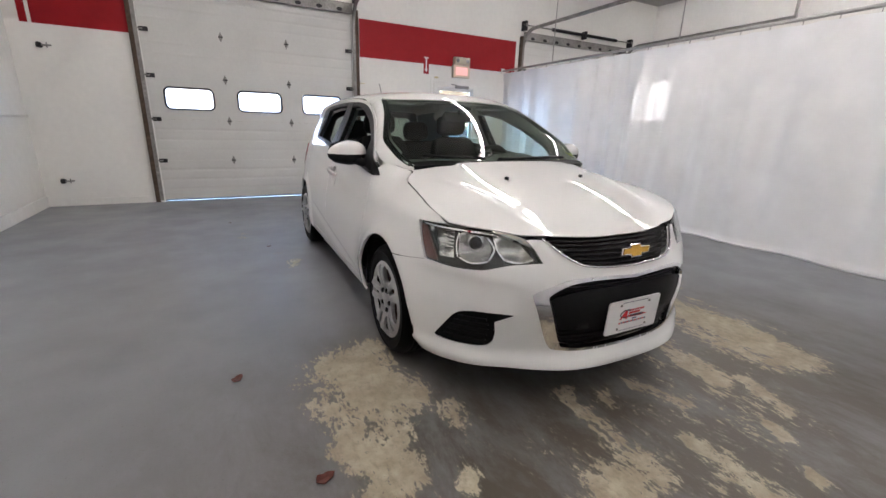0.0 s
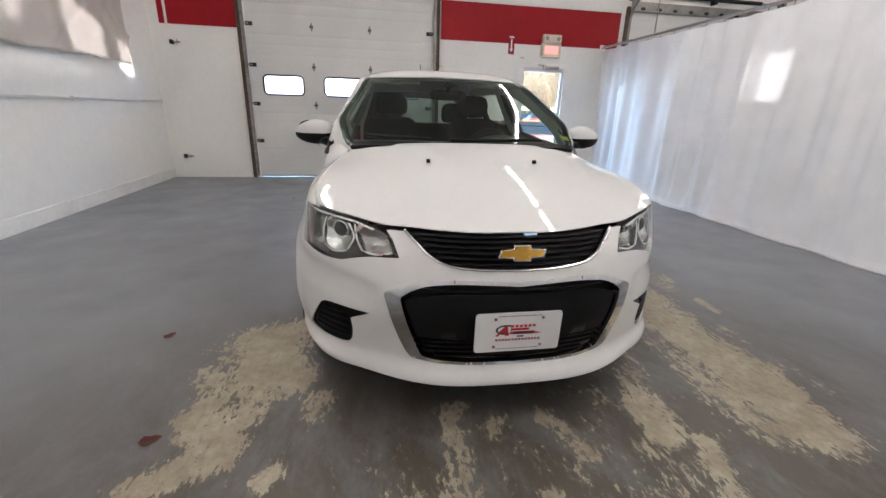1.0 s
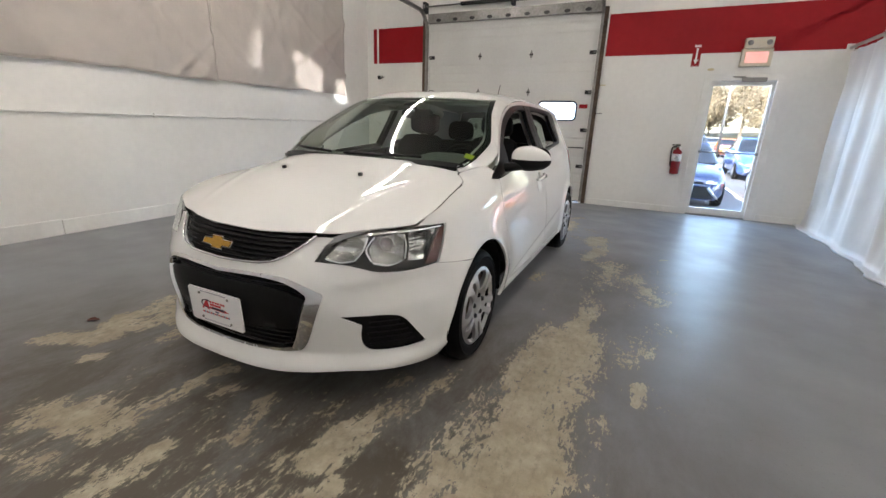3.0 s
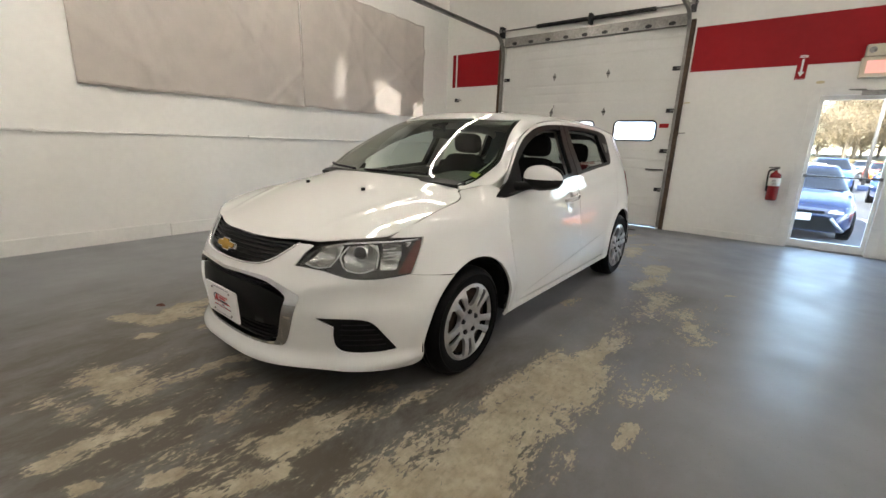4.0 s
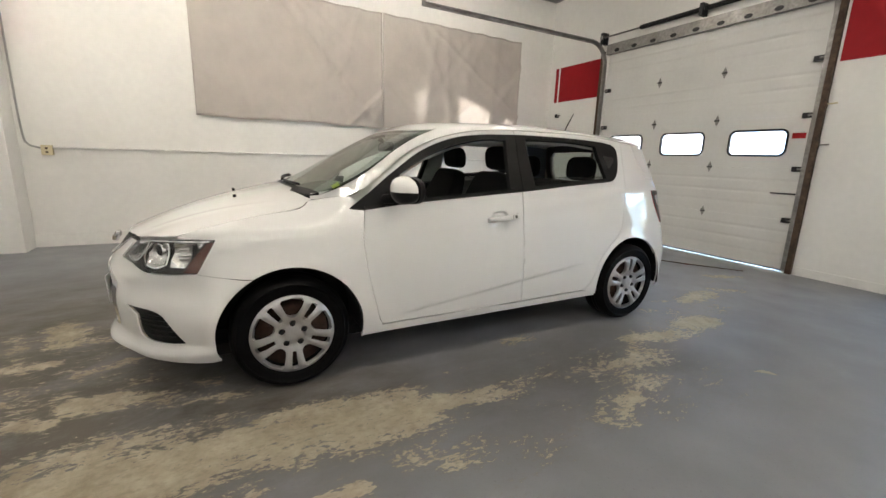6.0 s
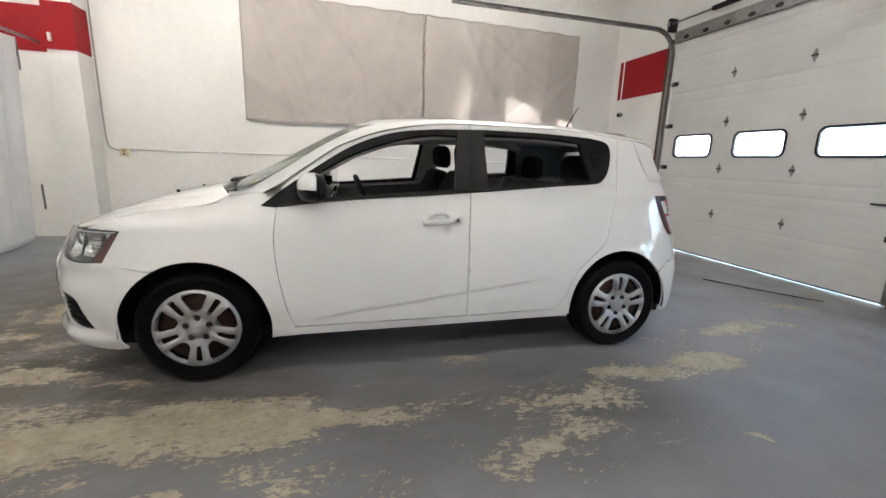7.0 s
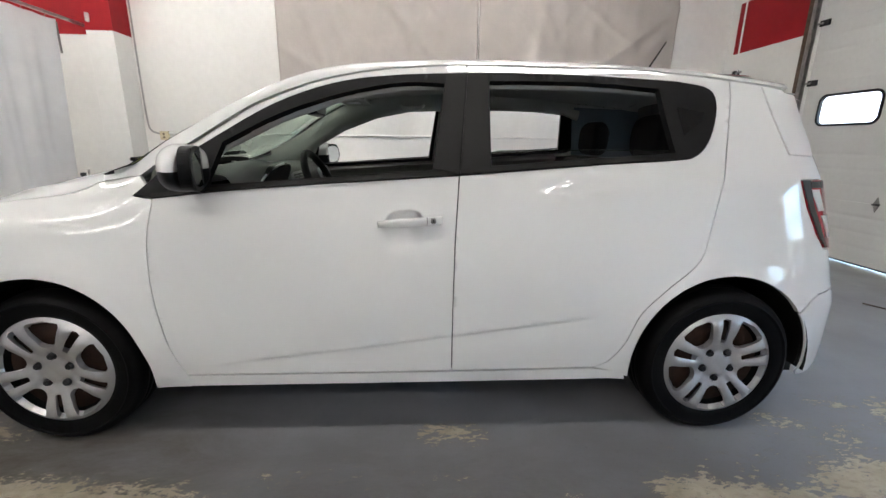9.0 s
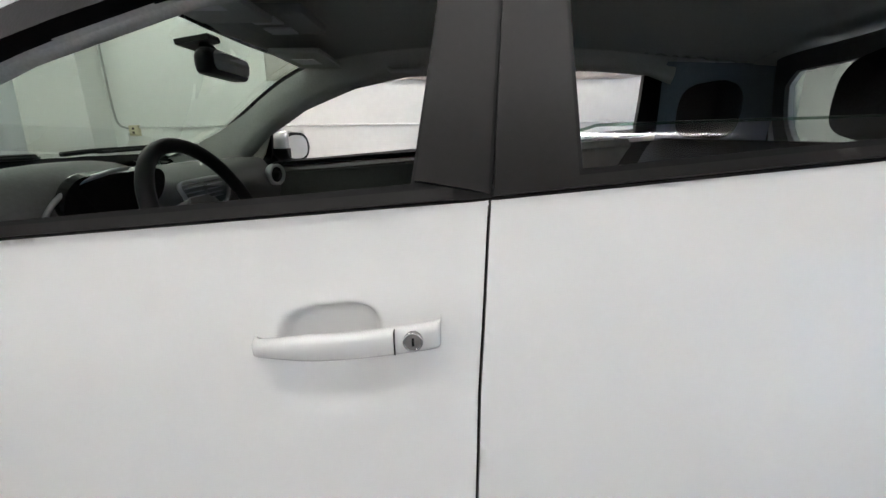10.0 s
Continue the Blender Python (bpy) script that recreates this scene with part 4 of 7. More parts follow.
bm = tube([(XL + 0.018, 0.02, 1.238), (XL + 0.018, 7.84, 1.235)], 0.012, 8)
for y in (1.2, 3.4, 5.6):
    add_box(bm, XL, XL + 0.03, y - 0.012, y + 0.012, 1.215, 1.26)
tagged(part("conduit", bm, TRIMW), "white painted conduit along the side wall", "conduit")
vc = spline_pts([(XL + 0.02, -0.235, ZC), (XL + 0.02, -0.235, 2.0), (XL + 0.02, -0.225, 1.40), (XL + 0.022, -0.19, 1.27), (XL + 0.024, -0.12, 1.235), (XL + 0.024, -0.07, 1.225)], 6)
tagged(part("cable", tube(vc, 0.011, 8), GREYP), "grey cable down the corner of the wall", "cable")
e = empty("outlet_box", pose(XL, -0.02, 1.20))
part("box_body", box(0, 0.045, -0.055, 0.055, -0.06, 0.06, bevel=0.006), CREAM, e)
part("cover_plate", box(0.045, 0.050, -0.045, 0.045, -0.052, 0.052, bevel=0.002), CREAM, e)
for dz in (-0.022, 0.022):
    part("socket", box(0.050, 0.053, -0.014, 0.014, dz - 0.012, dz + 0.012, bevel=0.002), RUST, e)
tagged(e, "cream outlet box on the white side wall", "outlet")
e = empty("switch_plate", pose(XL, 0.27, 1.195))
part("plate", box(0, 0.008, -0.028, 0.028, -0.055, 0.055, bevel=0.003), TRIMW, e)
part("toggle", box(0.008, 0.018, -0.006, 0.006, -0.012, 0.012, bevel=0.002), TRIMW, e)
tagged(e, "white switch plate on the side wall", "switch")


# ---- vinyl curtains on rails
def curtain(name, p0, p1, z_top, folds, depth, seed, bow=None, trail=0.0, flap=0.05):
    """A long hanging curtain between two points, with uneven folds that open towards the floor."""
    p0, p1 = np.array(p0, float), np.array(p1, float)
    L = np.linalg.norm(p1 - p0)
    d = (p1 - p0) / L
    nrm = np.array([-d[1], d[0]])
    ns, nz = int(L / 0.022), 40
    rnd = np.random.RandomState(seed)
    T, K = np.meshgrid(np.linspace(0, 1, ns), np.r_[np.linspace(0, 1, nz - 4), 1.25, 1.5, 1.75, 2.0], indexing="ij")
    lying = np.maximum(K - 1, 0)                     # the lowest rows lie on the floor
    K = np.minimum(K, 1)
    s = T * L
    phase = 2 * math.pi * folds * s + 2.2 * np.sin(s * 1.3 + seed) + 1.3 * np.sin(s * 3.1 + 2 * seed)
    amp = depth * (0.25 + 0.75 * np.sin(math.pi * np.clip(K, 0, 1))**0.8) * (0.45 + 0.55 * np.sin(s * 0.9 + seed)**2) * (0.55 + 0.75 * np.exp(-(s / 3.6)**2))
    off = amp * np.sin(phase + 0.5 * K * np.sin(s * 2 + seed)) + 0.35 * amp * np.sin(2.3 * phase + 1 + K)
    off = off + 0.03 * np.sin(s * 0.7 + seed) * K + 0.014 * K**6 * np.sin(s * 7) - trail * K**9 * (0.65 + 0.35 * np.sin(1.7 * s + seed))
    if bow is not None:
        off = off + bow(s, K)
    off = off - lying * flap * (0.72 + 0.28 * np.sin(2.1 * s + seed) * np.sin(5.3 * s))
    zt = z_top - 0.05 - 0.010 * np.abs(np.sin(s * math.pi / 0.30))
    zb = 0.012 + 0.010 * np.sin(s * 2.7 + seed)**2
    z = zt + (zb - zt) * K - lying * 0.004
    xy = p0 + d * s[..., None] + nrm * off[..., None]
    verts = np.concatenate([xy, z[..., None]], -1).reshape(-1, 3)
    idx = np.arange(ns * nz).reshape(ns, nz)
    F = np.stack([idx[:-1, :-1], idx[1:, :-1], idx[1:, 1:], idx[:-1, 1:]], -1).reshape(-1, 4)
    ob = link(name, mesh_of(name, verts, F, True), CURTAIN)
    g = verts.reshape(ns, nz, 3)
    hem = bmesh.new()
    add_tube(hem, [tuple(v) for v in g[::3, -1]], 0.012, 6)
    part("hem", hem, CURTAIN, ob, "rolled hem on the floor")
    band_v = np.stack([g[:, 0] + [0, 0, 0.004], g[:, 2] + [0, 0, 0]], 1) + np.r_[nrm, 0] * 0.004
    bi = np.arange(ns * 2).reshape(ns, 2)
    link("top_band", mesh_of("top_band", band_v.reshape(-1, 3), np.stack([bi[:-1, 0], bi[1:, 0], bi[1:, 1], bi[:-1, 1]], -1), True), CURTAIN, ob, "reinforced top edge")
    rail = [(p0[0] - d[0] * 0.05, p0[1] - d[1] * 0.05, z_top), (p1[0], p1[1], z_top)]
    r = part("rail", tube(rail, 0.02, 10), RAIL, ob, "steel curtain rail")
    n_h = int(L / 0.30)
    for i in range(n_h):
        q = p0 + d * (0.15 + i * 0.30)
        part("hook", tube([(q[0], q[1], z_top + 0.022), (q[0] + nrm[0] * 0.012, q[1] + nrm[1] * 0.012, z_top - 0.01), (q[0], q[1], z_top - 0.055)], 0.004, 5), STEEL, r)
    for i in range(int(L / 2.4)):
        q = p0 + d * (1.5 + i * 2.4)
        part("hanger", tube([(q[0], q[1], z_top), (q[0], q[1], ZC)], 0.008, 6), RAIL, r)
    return tagged(ob, "white vinyl curtain hanging from a steel rail to the floor", "curtain", "vinyl curtains")


curtain("vinyl_curtain", (5.50, 7.84), (5.50, -0.80), 2.41, 1.9, 0.07, 2, trail=0.05, flap=0.10)
curtain("vinyl_curtain", (-1.72, -0.85), (5.45, -0.85), 2.57, 1.3, 0.028, 5, bow=lambda s, K: -0.12 * np.exp(-(s / 0.5)**2) * K)
# grey zip strip on the free edge
e = part("edge_strip", box(-1.735, -1.715, -0.86, -0.845, 2.15, 2.50, bevel=0.003), STEEL)
part("lower_strip", box(-1.855, -1.83, -0.90, -0.885, 0.42, 0.75, bevel=0.003), STEEL, e)
tagged(e, "grey fastening strip on the curtain's free edge", "fastening strip")
ob = tagged(part("rail_bracket", box(5.46, 5.54, YE - 0.03, YE, 2.36, 2.46, bevel=0.005), TRIMW), "white wall bracket of the curtain rail", "bracket", "rail brackets")
copy_thing(ob, pose(-7.33, -8.39, 0.17))
part_tube = tube([(XL, -0.85, 2.57), (-1.72, -0.85, 2.57)], 0.02, 10)
tagged(part("rail_end", part_tube, RAIL), "bare end of the steel curtain rail", "rail")


# ---- leaves and a cable on the floor
def leaf(x, y, turn, size):
    bm = bmesh.new()
    n = 9
    rows_f = []
    for i in range(n):
        t = i / (n - 1)
        wdt = 0.34 * math.sin(math.pi * t**0.8) * (1 + 0.25 * math.sin(9 * t))
        rows_f.append([bm.verts.new((size * (t - 0.5), size * wdt * s, size * (0.06 + 0.22 * (t - 0.5)**2 + 0.35 * abs(s) * 0.5 * wdt))) for s in (-1, 0, 1)])
    for a, b in zip(rows_f, rows_f[1:]):
        for i in range(2):
            bm.faces.new((a[i], b[i], b[i + 1], a[i + 1]))
    bmesh.ops.remove_doubles(bm, verts=bm.verts[:], dist=1e-5)
    g = bmesh.ops.solidify(bm, geom=bm.faces[:], thickness=0.002)
    ob = part("dry_leaf", bm, LEAF)
    ob.matrix_world = pose(x, y, 0.001, 0, 0, turn)
    return tagged(ob, "small curled brown dry leaf on the floor", "leaf", "dry leaves")


for x, y, turn, size in ((0.292, 1.349, 20, 0.075), (0.037, 2.157, 60, 0.07), (0.43, 4.6, 10, 0.05), (0.1, 5.9, 80, 0.05), (1.62, 7.06, 35, 0.10)):
    leaf(x, y, turn, size)
wire = spline_pts([(1.22, 6.885, 0.005), (1.45, 7.00, 0.007), (1.75, 7.19, 0.005), (2.10, 7.42, 0.006)], 8)
tagged(part("floor_wire", tube(wire, 0.0055, 6), RUST), "thin rusty wire lying on the floor", "wire")


def strip_light(x, y0, y1, z=4.10):
    """A bare tube fitting under the ceiling."""
    e = empty("strip_light", pose(x, (y0 + y1) / 2, z))
    h = (y1 - y0) / 2
    part("housing", box(-0.075, 0.075, -h, h, 0.03, 0.15, bevel=0.012), TRIMW, e)
    part("diffuser", box(-0.022, 0.022, -h + 0.03, h - 0.03, -0.012, 0.035, bevel=0.010), STRIP, e, "glowing white diffuser")
    for sy in (-h + 0.015, h - 0.015):
        part("tube_holder", box(-0.06, 0.06, sy - 0.015, sy + 0.015, -0.01, 0.03, bevel=0.004), TRIMW, e)
    return tagged(e, "long white strip light under the ceiling", "ceiling light", "ceiling strip lights")


first_strip = strip_light(-0.2, 3.7, 6.15)
for sx in (-0.2, 3.65, 7.4):
    for sy in (-4.2, -1.6, 1.05, 3.7):
        if (sx, sy) != (-0.2, 3.7):
            copy_thing(first_strip, pose(sx, sy + 1.225, 4.10))


# ================= the white hatchback =================
from mathutils.geometry import delaunay_2d_cdt

CAR_POSE = pose(CAR_X, CAR_Y, 0, 0, 0, CAR_TURN)


def dense(pts, step=0.02):
    """A closed outline with points every few centimetres."""
    p = np.asarray(pts, float)
    out = []
    for a, b in zip(p, np.roll(p, -1, axis=0)):
        n = max(1, int(np.ceil(np.linalg.norm(b - a) / step)))
        out += [a + (b - a) * i / n for i in range(n)]
    return np.array(out)


def run(pts, n=8):
    """A smooth open stretch of an outline."""
    return [tuple(q) for q in spline_pts(pts, n)]


def inside(p, poly):
    x, y = p[:, 0], p[:, 1]
    r = np.zeros(len(p), bool)
    a, b = poly, np.roll(poly, -1, axis=0)
    for (x0, y0), (x1, y1) in zip(a, b):
        if y0 != y1:
            c = (y0 > y) != (y1 > y)
            r ^= c & (x < (x1 - x0) * (y - y0) / (y1 - y0) + x0)
    return r


def inset_poly(p, d):
    area = np.sum(p[:, 0] * np.roll(p[:, 1], -1) - np.roll(p[:, 0], -1) * p[:, 1])
    t = np.roll(p, -1, axis=0) - np.roll(p, 1, axis=0)
    t /= np.maximum(np.linalg.norm(t, axis=1), 1e-9)[:, None]
    n = np.stack([-t[:, 1], t[:, 0]], 1) * np.sign(area)
    return p + n * d


def near_poly(p, poly, d):
    out = np.zeros(len(p), bool)
    for q in poly:
        out |= ((p - q)**2).sum(1) < d * d
    return out


def surface_normal(f, q, e=0.004):
    a = f(q + [e, 0]) - f(q - [e, 0])
    b = f(q + [0, e]) - f(q - [0, e])
    n = np.cross(a, b)
    return n / np.maximum(np.linalg.norm(n, axis=1), 1e-9)[:, None]


def skin_data(outline, f, holes=(), step=0.03, inset=0.0013, lip=0.012, raised=0.0, out_dir=None, extra=None):
    """Vertices (u, v, z) and faces of a piece of a surface f(q) inside an outline, with turned-in edges."""
    ring = inset_poly(dense(outline, step * 0.7), inset)
    rings = [ring] + [inset_poly(dense(h, step * 0.7), -inset) for h in holes]
    lo, hi = ring.min(0), ring.max(0)
    gx, gy = np.meshgrid(np.arange(lo[0] + step / 2, hi[0], step), np.arange(lo[1] + step / 2, hi[1], step), indexing="ij")
    g = np.stack([gx.ravel(), gy.ravel()], 1)
    keep = inside(g, ring)
    for h in rings[1:]:
        keep &= ~inside(g, h)
    for r in rings:
        keep &= ~near_poly(g, r, step * 0.5)
    g = g[keep]
    if extra is not None:
        ex = extra[inside(extra, ring) & ~near_poly(extra, ring, step * 0.4)]
        g = np.vstack([g[~near_poly(g, ex, step * 0.45)], ex])
    pts, edges, k = [], [], 0
    for r in rings:
        n = len(r)
        pts.append(r)
        edges += [(k + i, k + (i + 1) % n) for i in range(n)]
        k += n
    allp = np.vstack(pts + [g])
    v2, _, tris, *_ = delaunay_2d_cdt([Vector(q) for q in allp], edges, [], 0, 1e-6)
    q = np.array([tuple(v) for v in v2])
    tri = np.array([t for t in tris if len(t) == 3])
    c = q[tri].mean(1)
    ok = inside(c, ring)
    for h in rings[1:]:
        ok &= ~inside(c, h)
    tri = tri[ok]
    P, N = f(q), surface_normal(f, q)
    if out_dir is not None and (N * np.asarray(out_dir)).sum(1).mean() < 0:
        N = -N
    P = P + N * raised
    # wind the faces so that they look outwards
    fn = np.cross(P[tri[:, 1]] - P[tri[:, 0]], P[tri[:, 2]] - P[tri[:, 0]])
    flip = (fn * N[tri].mean(1)).sum(1) < 0
    tri[flip] = tri[flip][:, ::-1]
    faces = [tuple(t) for t in tri]
    verts = P
    n_smooth = len(faces)
    if lip:
        count = {}
        for t in faces:
            for a, b in ((t[0], t[1]), (t[1], t[2]), (t[2], t[0])):
                count[(a, b)] = count.get((a, b), 0) + 1
        border = [(a, b) for a, b in count if (b, a) not in count]
        ids = sorted({i for e in border for i in e})
        where = {i: len(verts) + j for j, i in enumerate(ids)}
        top_copy = verts[ids]
        deep = verts[ids] - N[ids] * lip
        base = len(verts)
        verts = np.vstack([verts, top_copy, deep])
        m = len(ids)
        for a, b in border:
            i, j = where[a], where[b]
            faces.append((j, i, i + m, j + m))
    return verts, faces, n_smooth


def car_mesh(name, verts, faces, n_smooth=None, flip=False):
    """(u, v, z) to the car's own x = v, y = u."""
    q = np.stack([verts[:, 1], verts[:, 0], verts[:, 2]], 1)
    f = [t[::-1] for t in faces]
    if flip:
        q[:, 0] *= -1
        f = [t[::-1] for t in f]
    me = mesh_of(name, q, f)
    n = len(f) if n_smooth is None else n_smooth
    me.polygons.foreach_set("use_smooth", [i < n for i in range(len(f))])
    return me


def skin(name, outline, f, mat, parent, both=True, label="", **k):
    """One panel, or the panel and its mirror image. Returns the objects."""
    v, fc, n = skin_data(outline, f, **k)
    obs = [link(name, car_mesh(name, v, fc, n), mat, parent if not isinstance(parent, (list, tuple)) else parent[0], label)]
    if both:
        obs.append(link(name, car_mesh(name, v, fc, n, True), mat, parent if not isinstance(parent, (list, tuple)) else parent[1], label))
    return obs


def f_side(q):
    return shell(q[:, 0], q[:, 1])


def f_front(q):
    p = shell(np.abs(q[:, 0]), q[:, 1])
    p[:, 1] *= np.where(q[:, 0] < 0, -1, 1)
    return p


def f_rear(q):
    p = shell(S_END - np.abs(q[:, 0]), q[:, 1])
    p[:, 1] *= np.where(q[:, 0] < 0, -1, 1)
    return p


_us = np.linspace(0.95, 1.92, 40)
SCREEN_E = np.polyfit(_us, top(_us, np.full(40, 0.92))[:, 2] - 0.002, 3)
SCREEN_C = np.polyfit(_us, crown_z(_us), 3)


def screen_z(u, w):
    """Height of the windscreen glass."""
    ze, zc = np.polyval(SCREEN_E, u), np.polyval(SCREEN_C, u)
    return zc - (zc - ze) * (np.abs(w) / 0.92)**2.4


WING_TOP = shell(np.array([1.583, 1.6, 1.7, 1.79]), np.array([0.990, 0.996, 1.012, 1.028]))


def f_top(q):
    """Roof and pillars; the pillars' feet run out flush into the upper edge of the wings."""
    w = np.clip(q[:, 1] / 0.65, -1, 1)
    p = top(q[:, 0], w)
    a, foot = np.abs(w), 0.90
    k = np.clip((a - foot) / (1 - foot), 0, 1)
    inner = top(q[:, 0], foot * np.sign(w))
    wing_v = np.interp(q[:, 0], WING_TOP[:, 0], WING_TOP[:, 1])
    wing_z = np.interp(q[:, 0], WING_TOP[:, 0], WING_TOP[:, 2])
    b = (1 - smooth(1.20, 1.31, q[:, 0])) * (a > foot)
    flush_v = np.abs(inner[:, 1]) * (1 - k) + wing_v * k
    flush_z = inner[:, 2] * (1 - k) + wing_z * k + 0.022 * k * (1 - k)
    p[:, 1] = p[:, 1] * (1 - b) + np.sign(w) * flush_v * b
    p[:, 2] = p[:, 2] * (1 - b) + flush_z * b
    # the front edge of the roof comes down to the glass
    step = np.clip(p[:, 2] - screen_z(np.minimum(q[:, 0], 1.92), w) - 0.001, 0, 0.035)
    p[:, 2] -= step * smooth(1.35, 1.5, q[:, 0]) * (1 - smooth(1.80, 2.02, q[:, 0])) * (1 - smooth(0.92, 0.985, a))
    return p


def inward(f, d):
    def g(q):
        p = f(q)
        n = surface_normal(f, q)
        ref = np.array([2.0, 0.0, 0.7])
        s = np.sign(((p - ref) * n).sum(1))
        return p - n * s[:, None] * d
    return g


def mirror_pts(half):
    """Close a half outline, given from the middle top to the middle bottom, with its mirror image."""
    h = [tuple(p) for p in half]
    return h + [(-a, b) for a, b in h[::-1] if abs(a) > 1e-6]


def arch(cs, r, a0, a1, n=26, cz=HUB_Z):
    return [(cs + r * math.cos(radians(a)), cz + r * math.sin(radians(a))) for a in np.linspace(a0, a1, n)]


SF, SR = float(u_to_s(HUB_F)) + 0.005, float(u_to_s(HUB_R)) - 0.005
car = empty("car", CAR_POSE)
tagged(car, "white five-door hatchback with front windows lowered, parked on the floor", "car")

# outlines on the skin, as (length along the plan, height)
LEAD = run([(1.947, 0.292), (1.925, 0.345), (1.893, 0.475), (1.862, 0.642), (1.851, 0.80), (1.868, 0.945)])
TRAIL = run([(4.075, 1.425), (4.053, 1.292), (3.989, 1.067), (3.925, 0.85), (3.885, 0.735), (3.766, 0.633), (3.67, 0.534), (3.617, 0.416), (3.565, 0.34), (3.51, 0.31)])
BELT_F = run([(1.868, 0.952), (2.191, 0.987), (2.60, 1.017), (2.968, 1.042)])
BELT_R = run([(2.968, 1.042), (3.521, 1.087), (3.787, 1.105), (3.883, 1.122), (3.957, 1.195), (4.0, 1.306), (3.978, 1.378), (3.851, 1.405)])
TOPW_R = run([(3.851, 1.405), (3.542, 1.419), (3.2, 1.423), (3.002, 1.421)])
TOPW_F = run([(3.002, 1.421), (2.723, 1.407), (2.5, 1.374), (2.276, 1.292), (2.064, 1.161), (1.90, 1.045), (1.84, 0.999)])


def rail_run(s0, s1, n=24, drop=0.002):
    return [(s, float(rail_z(np.interp(s, PLAN_S, PLAN[:, 0]))) - drop) for s in np.linspace(s0, s1, n)]


HL = run([(0.475, 0.70), (0.515, 0.753), (0.585, 0.793)]) + run([(0.60, 0.797), (0.72, 0.823), (0.915, 0.832), (1.115, 0.830)])
HL_LOW = run([(1.115, 0.822), (1.085, 0.755), (1.03, 0.668)], 5) + run([(1.03, 0.668), (0.87, 0.657), (0.745, 0.66), (0.67, 0.676), (0.60, 0.690), (0.475, 0.70)])[1:-1]
HOOD_F = [(0.0, 0.789), (0.15, 0.791), (0.32, 0.797), (0.45, 0.803), (0.56, 0.800), (0.64, 0.812), (0.72, 0.828), (0.82, 0.835), (0.925, 0.834)]
HOOD_S = [(0.925, 0.834), (1.0, 0.868), (1.09, 0.887), (1.2, 0.911), (1.29, 0.925), (1.40, 0.939), (1.48, 0.948), (1.53, 0.957), (1.563, 0.972), (1.583, 0.990)]

# ---- bumper, wings, doors, sills, quarters
bump_half = ([(0.0, 0.673), (0.15, 0.678), (0.27, 0.691), (0.35, 0.718), (0.415, 0.755), (0.468, 0.788), (0.53, 0.790), (0.55, 0.787)]
             + [(0.513, 0.757), (0.472, 0.70)] + HL_LOW[::-1]
             + [(1.03, 0.664), (1.15, 0.645)] + arch(SF, 0.37, 120, 196, 14)
             + run([(1.06, 0.198), (0.9, 0.213), (0.72, 0.226), (0.5, 0.232), (0.25, 0.230), (0.0, 0.227)]))
GR = run([(0.0, 0.632), (0.2, 0.642), (0.345, 0.636), (0.44, 0.607), (0.508, 0.577)]) + run([(0.512, 0.565), (0.495, 0.52), (0.43, 0.34), (0.36, 0.308), (0.2, 0.297), (0.0, 0.292)])
GR_IN = run([(0.0, 0.619), (0.2, 0.629), (0.33, 0.621), (0.40, 0.598), (0.442, 0.570)]) + run([(0.445, 0.556), (0.43, 0.51), (0.378, 0.35), (0.335, 0.322), (0.2, 0.310), (0.0, 0.305)])
FOG = run([(0.575, 0.478), (0.68, 0.480), (0.777, 0.476), (0.84, 0.455), (0.90, 0.385), (0.953, 0.317)]) + run([(0.94, 0.312), (0.84, 0.307), (0.72, 0.312), (0.675, 0.335), (0.662, 0.38), (0.665, 0.436)]) + [(0.60, 0.465)]
fog_l, fog_r = FOG, [(-a, b) for a, b in FOG][::-1]
skin("front_bumper", mirror_pts(bump_half), f_front, PAINT, car, both=False, holes=[mirror_pts(GR), fog_l, fog_r], step=0.015, lip=0.008, inset=0.0003, out_dir=(-1, 0, 0), label="white front bumper")

fender = ([(1.115, 0.826)] + run([(1.115, 0.822), (1.085, 0.755), (1.03, 0.668)], 5) + [(1.03, 0.6640), (1.15, 0.6450)]
          + arch(SF, 0.37, 119, -12, 34) + [(1.85, 0.236), (1.947, 0.236)] + LEAD + [(1.86, 0.95), (1.787, 0.957), (1.838, 0.997), (1.79, 1.028), (1.70, 1.012), (1.60, 0.996)]
          + HOOD_S[::-1] + [(0.93, 0.835)])
skin("fender", fender, f_side, PAINT, car, step=0.024, lip=0.016, out_dir=(0, 1, 0))
# rows of points that keep the pressed crease sharp
_cu = np.arange(1.42, 3.1, 0.009)
_hu, _hz = np.meshgrid(np.arange(2.155, 2.325, 0.0055), np.arange(0.785, 0.935, 0.0055), indexing="ij")
CREASE = np.vstack([np.stack([u_to_s(_hu.ravel()), _hz.ravel()], 1)] + [np.stack([u_to_s(_cu), 0.325 + (_cu - 1.45) * 0.128 + dz], 1) for dz in (0.004, -0.0005, -0.005, -0.010)])
doors = []
for nm, low in (("front_door", [(1.947, 0.292)] + LEAD[1:] + BELT_F + [(2.962, 0.95), (2.953, 0.80), (2.947, 0.55), (2.946, 0.300)]),
                ("rear_door", [(2.946, 0.300), (2.947, 0.55), (2.953, 0.80), (2.962, 0.95)] + BELT_R + TOPW_R[1:] + [(3.004, 1.449)] + rail_run(3.01, 4.075) + TRAIL[1:])):
    doors.append(skin(nm, low, f_side, PAINT, car, step=0.0135, lip=0.02, inset=0.0021, out_dir=(0, 1, 0), extra=CREASE))
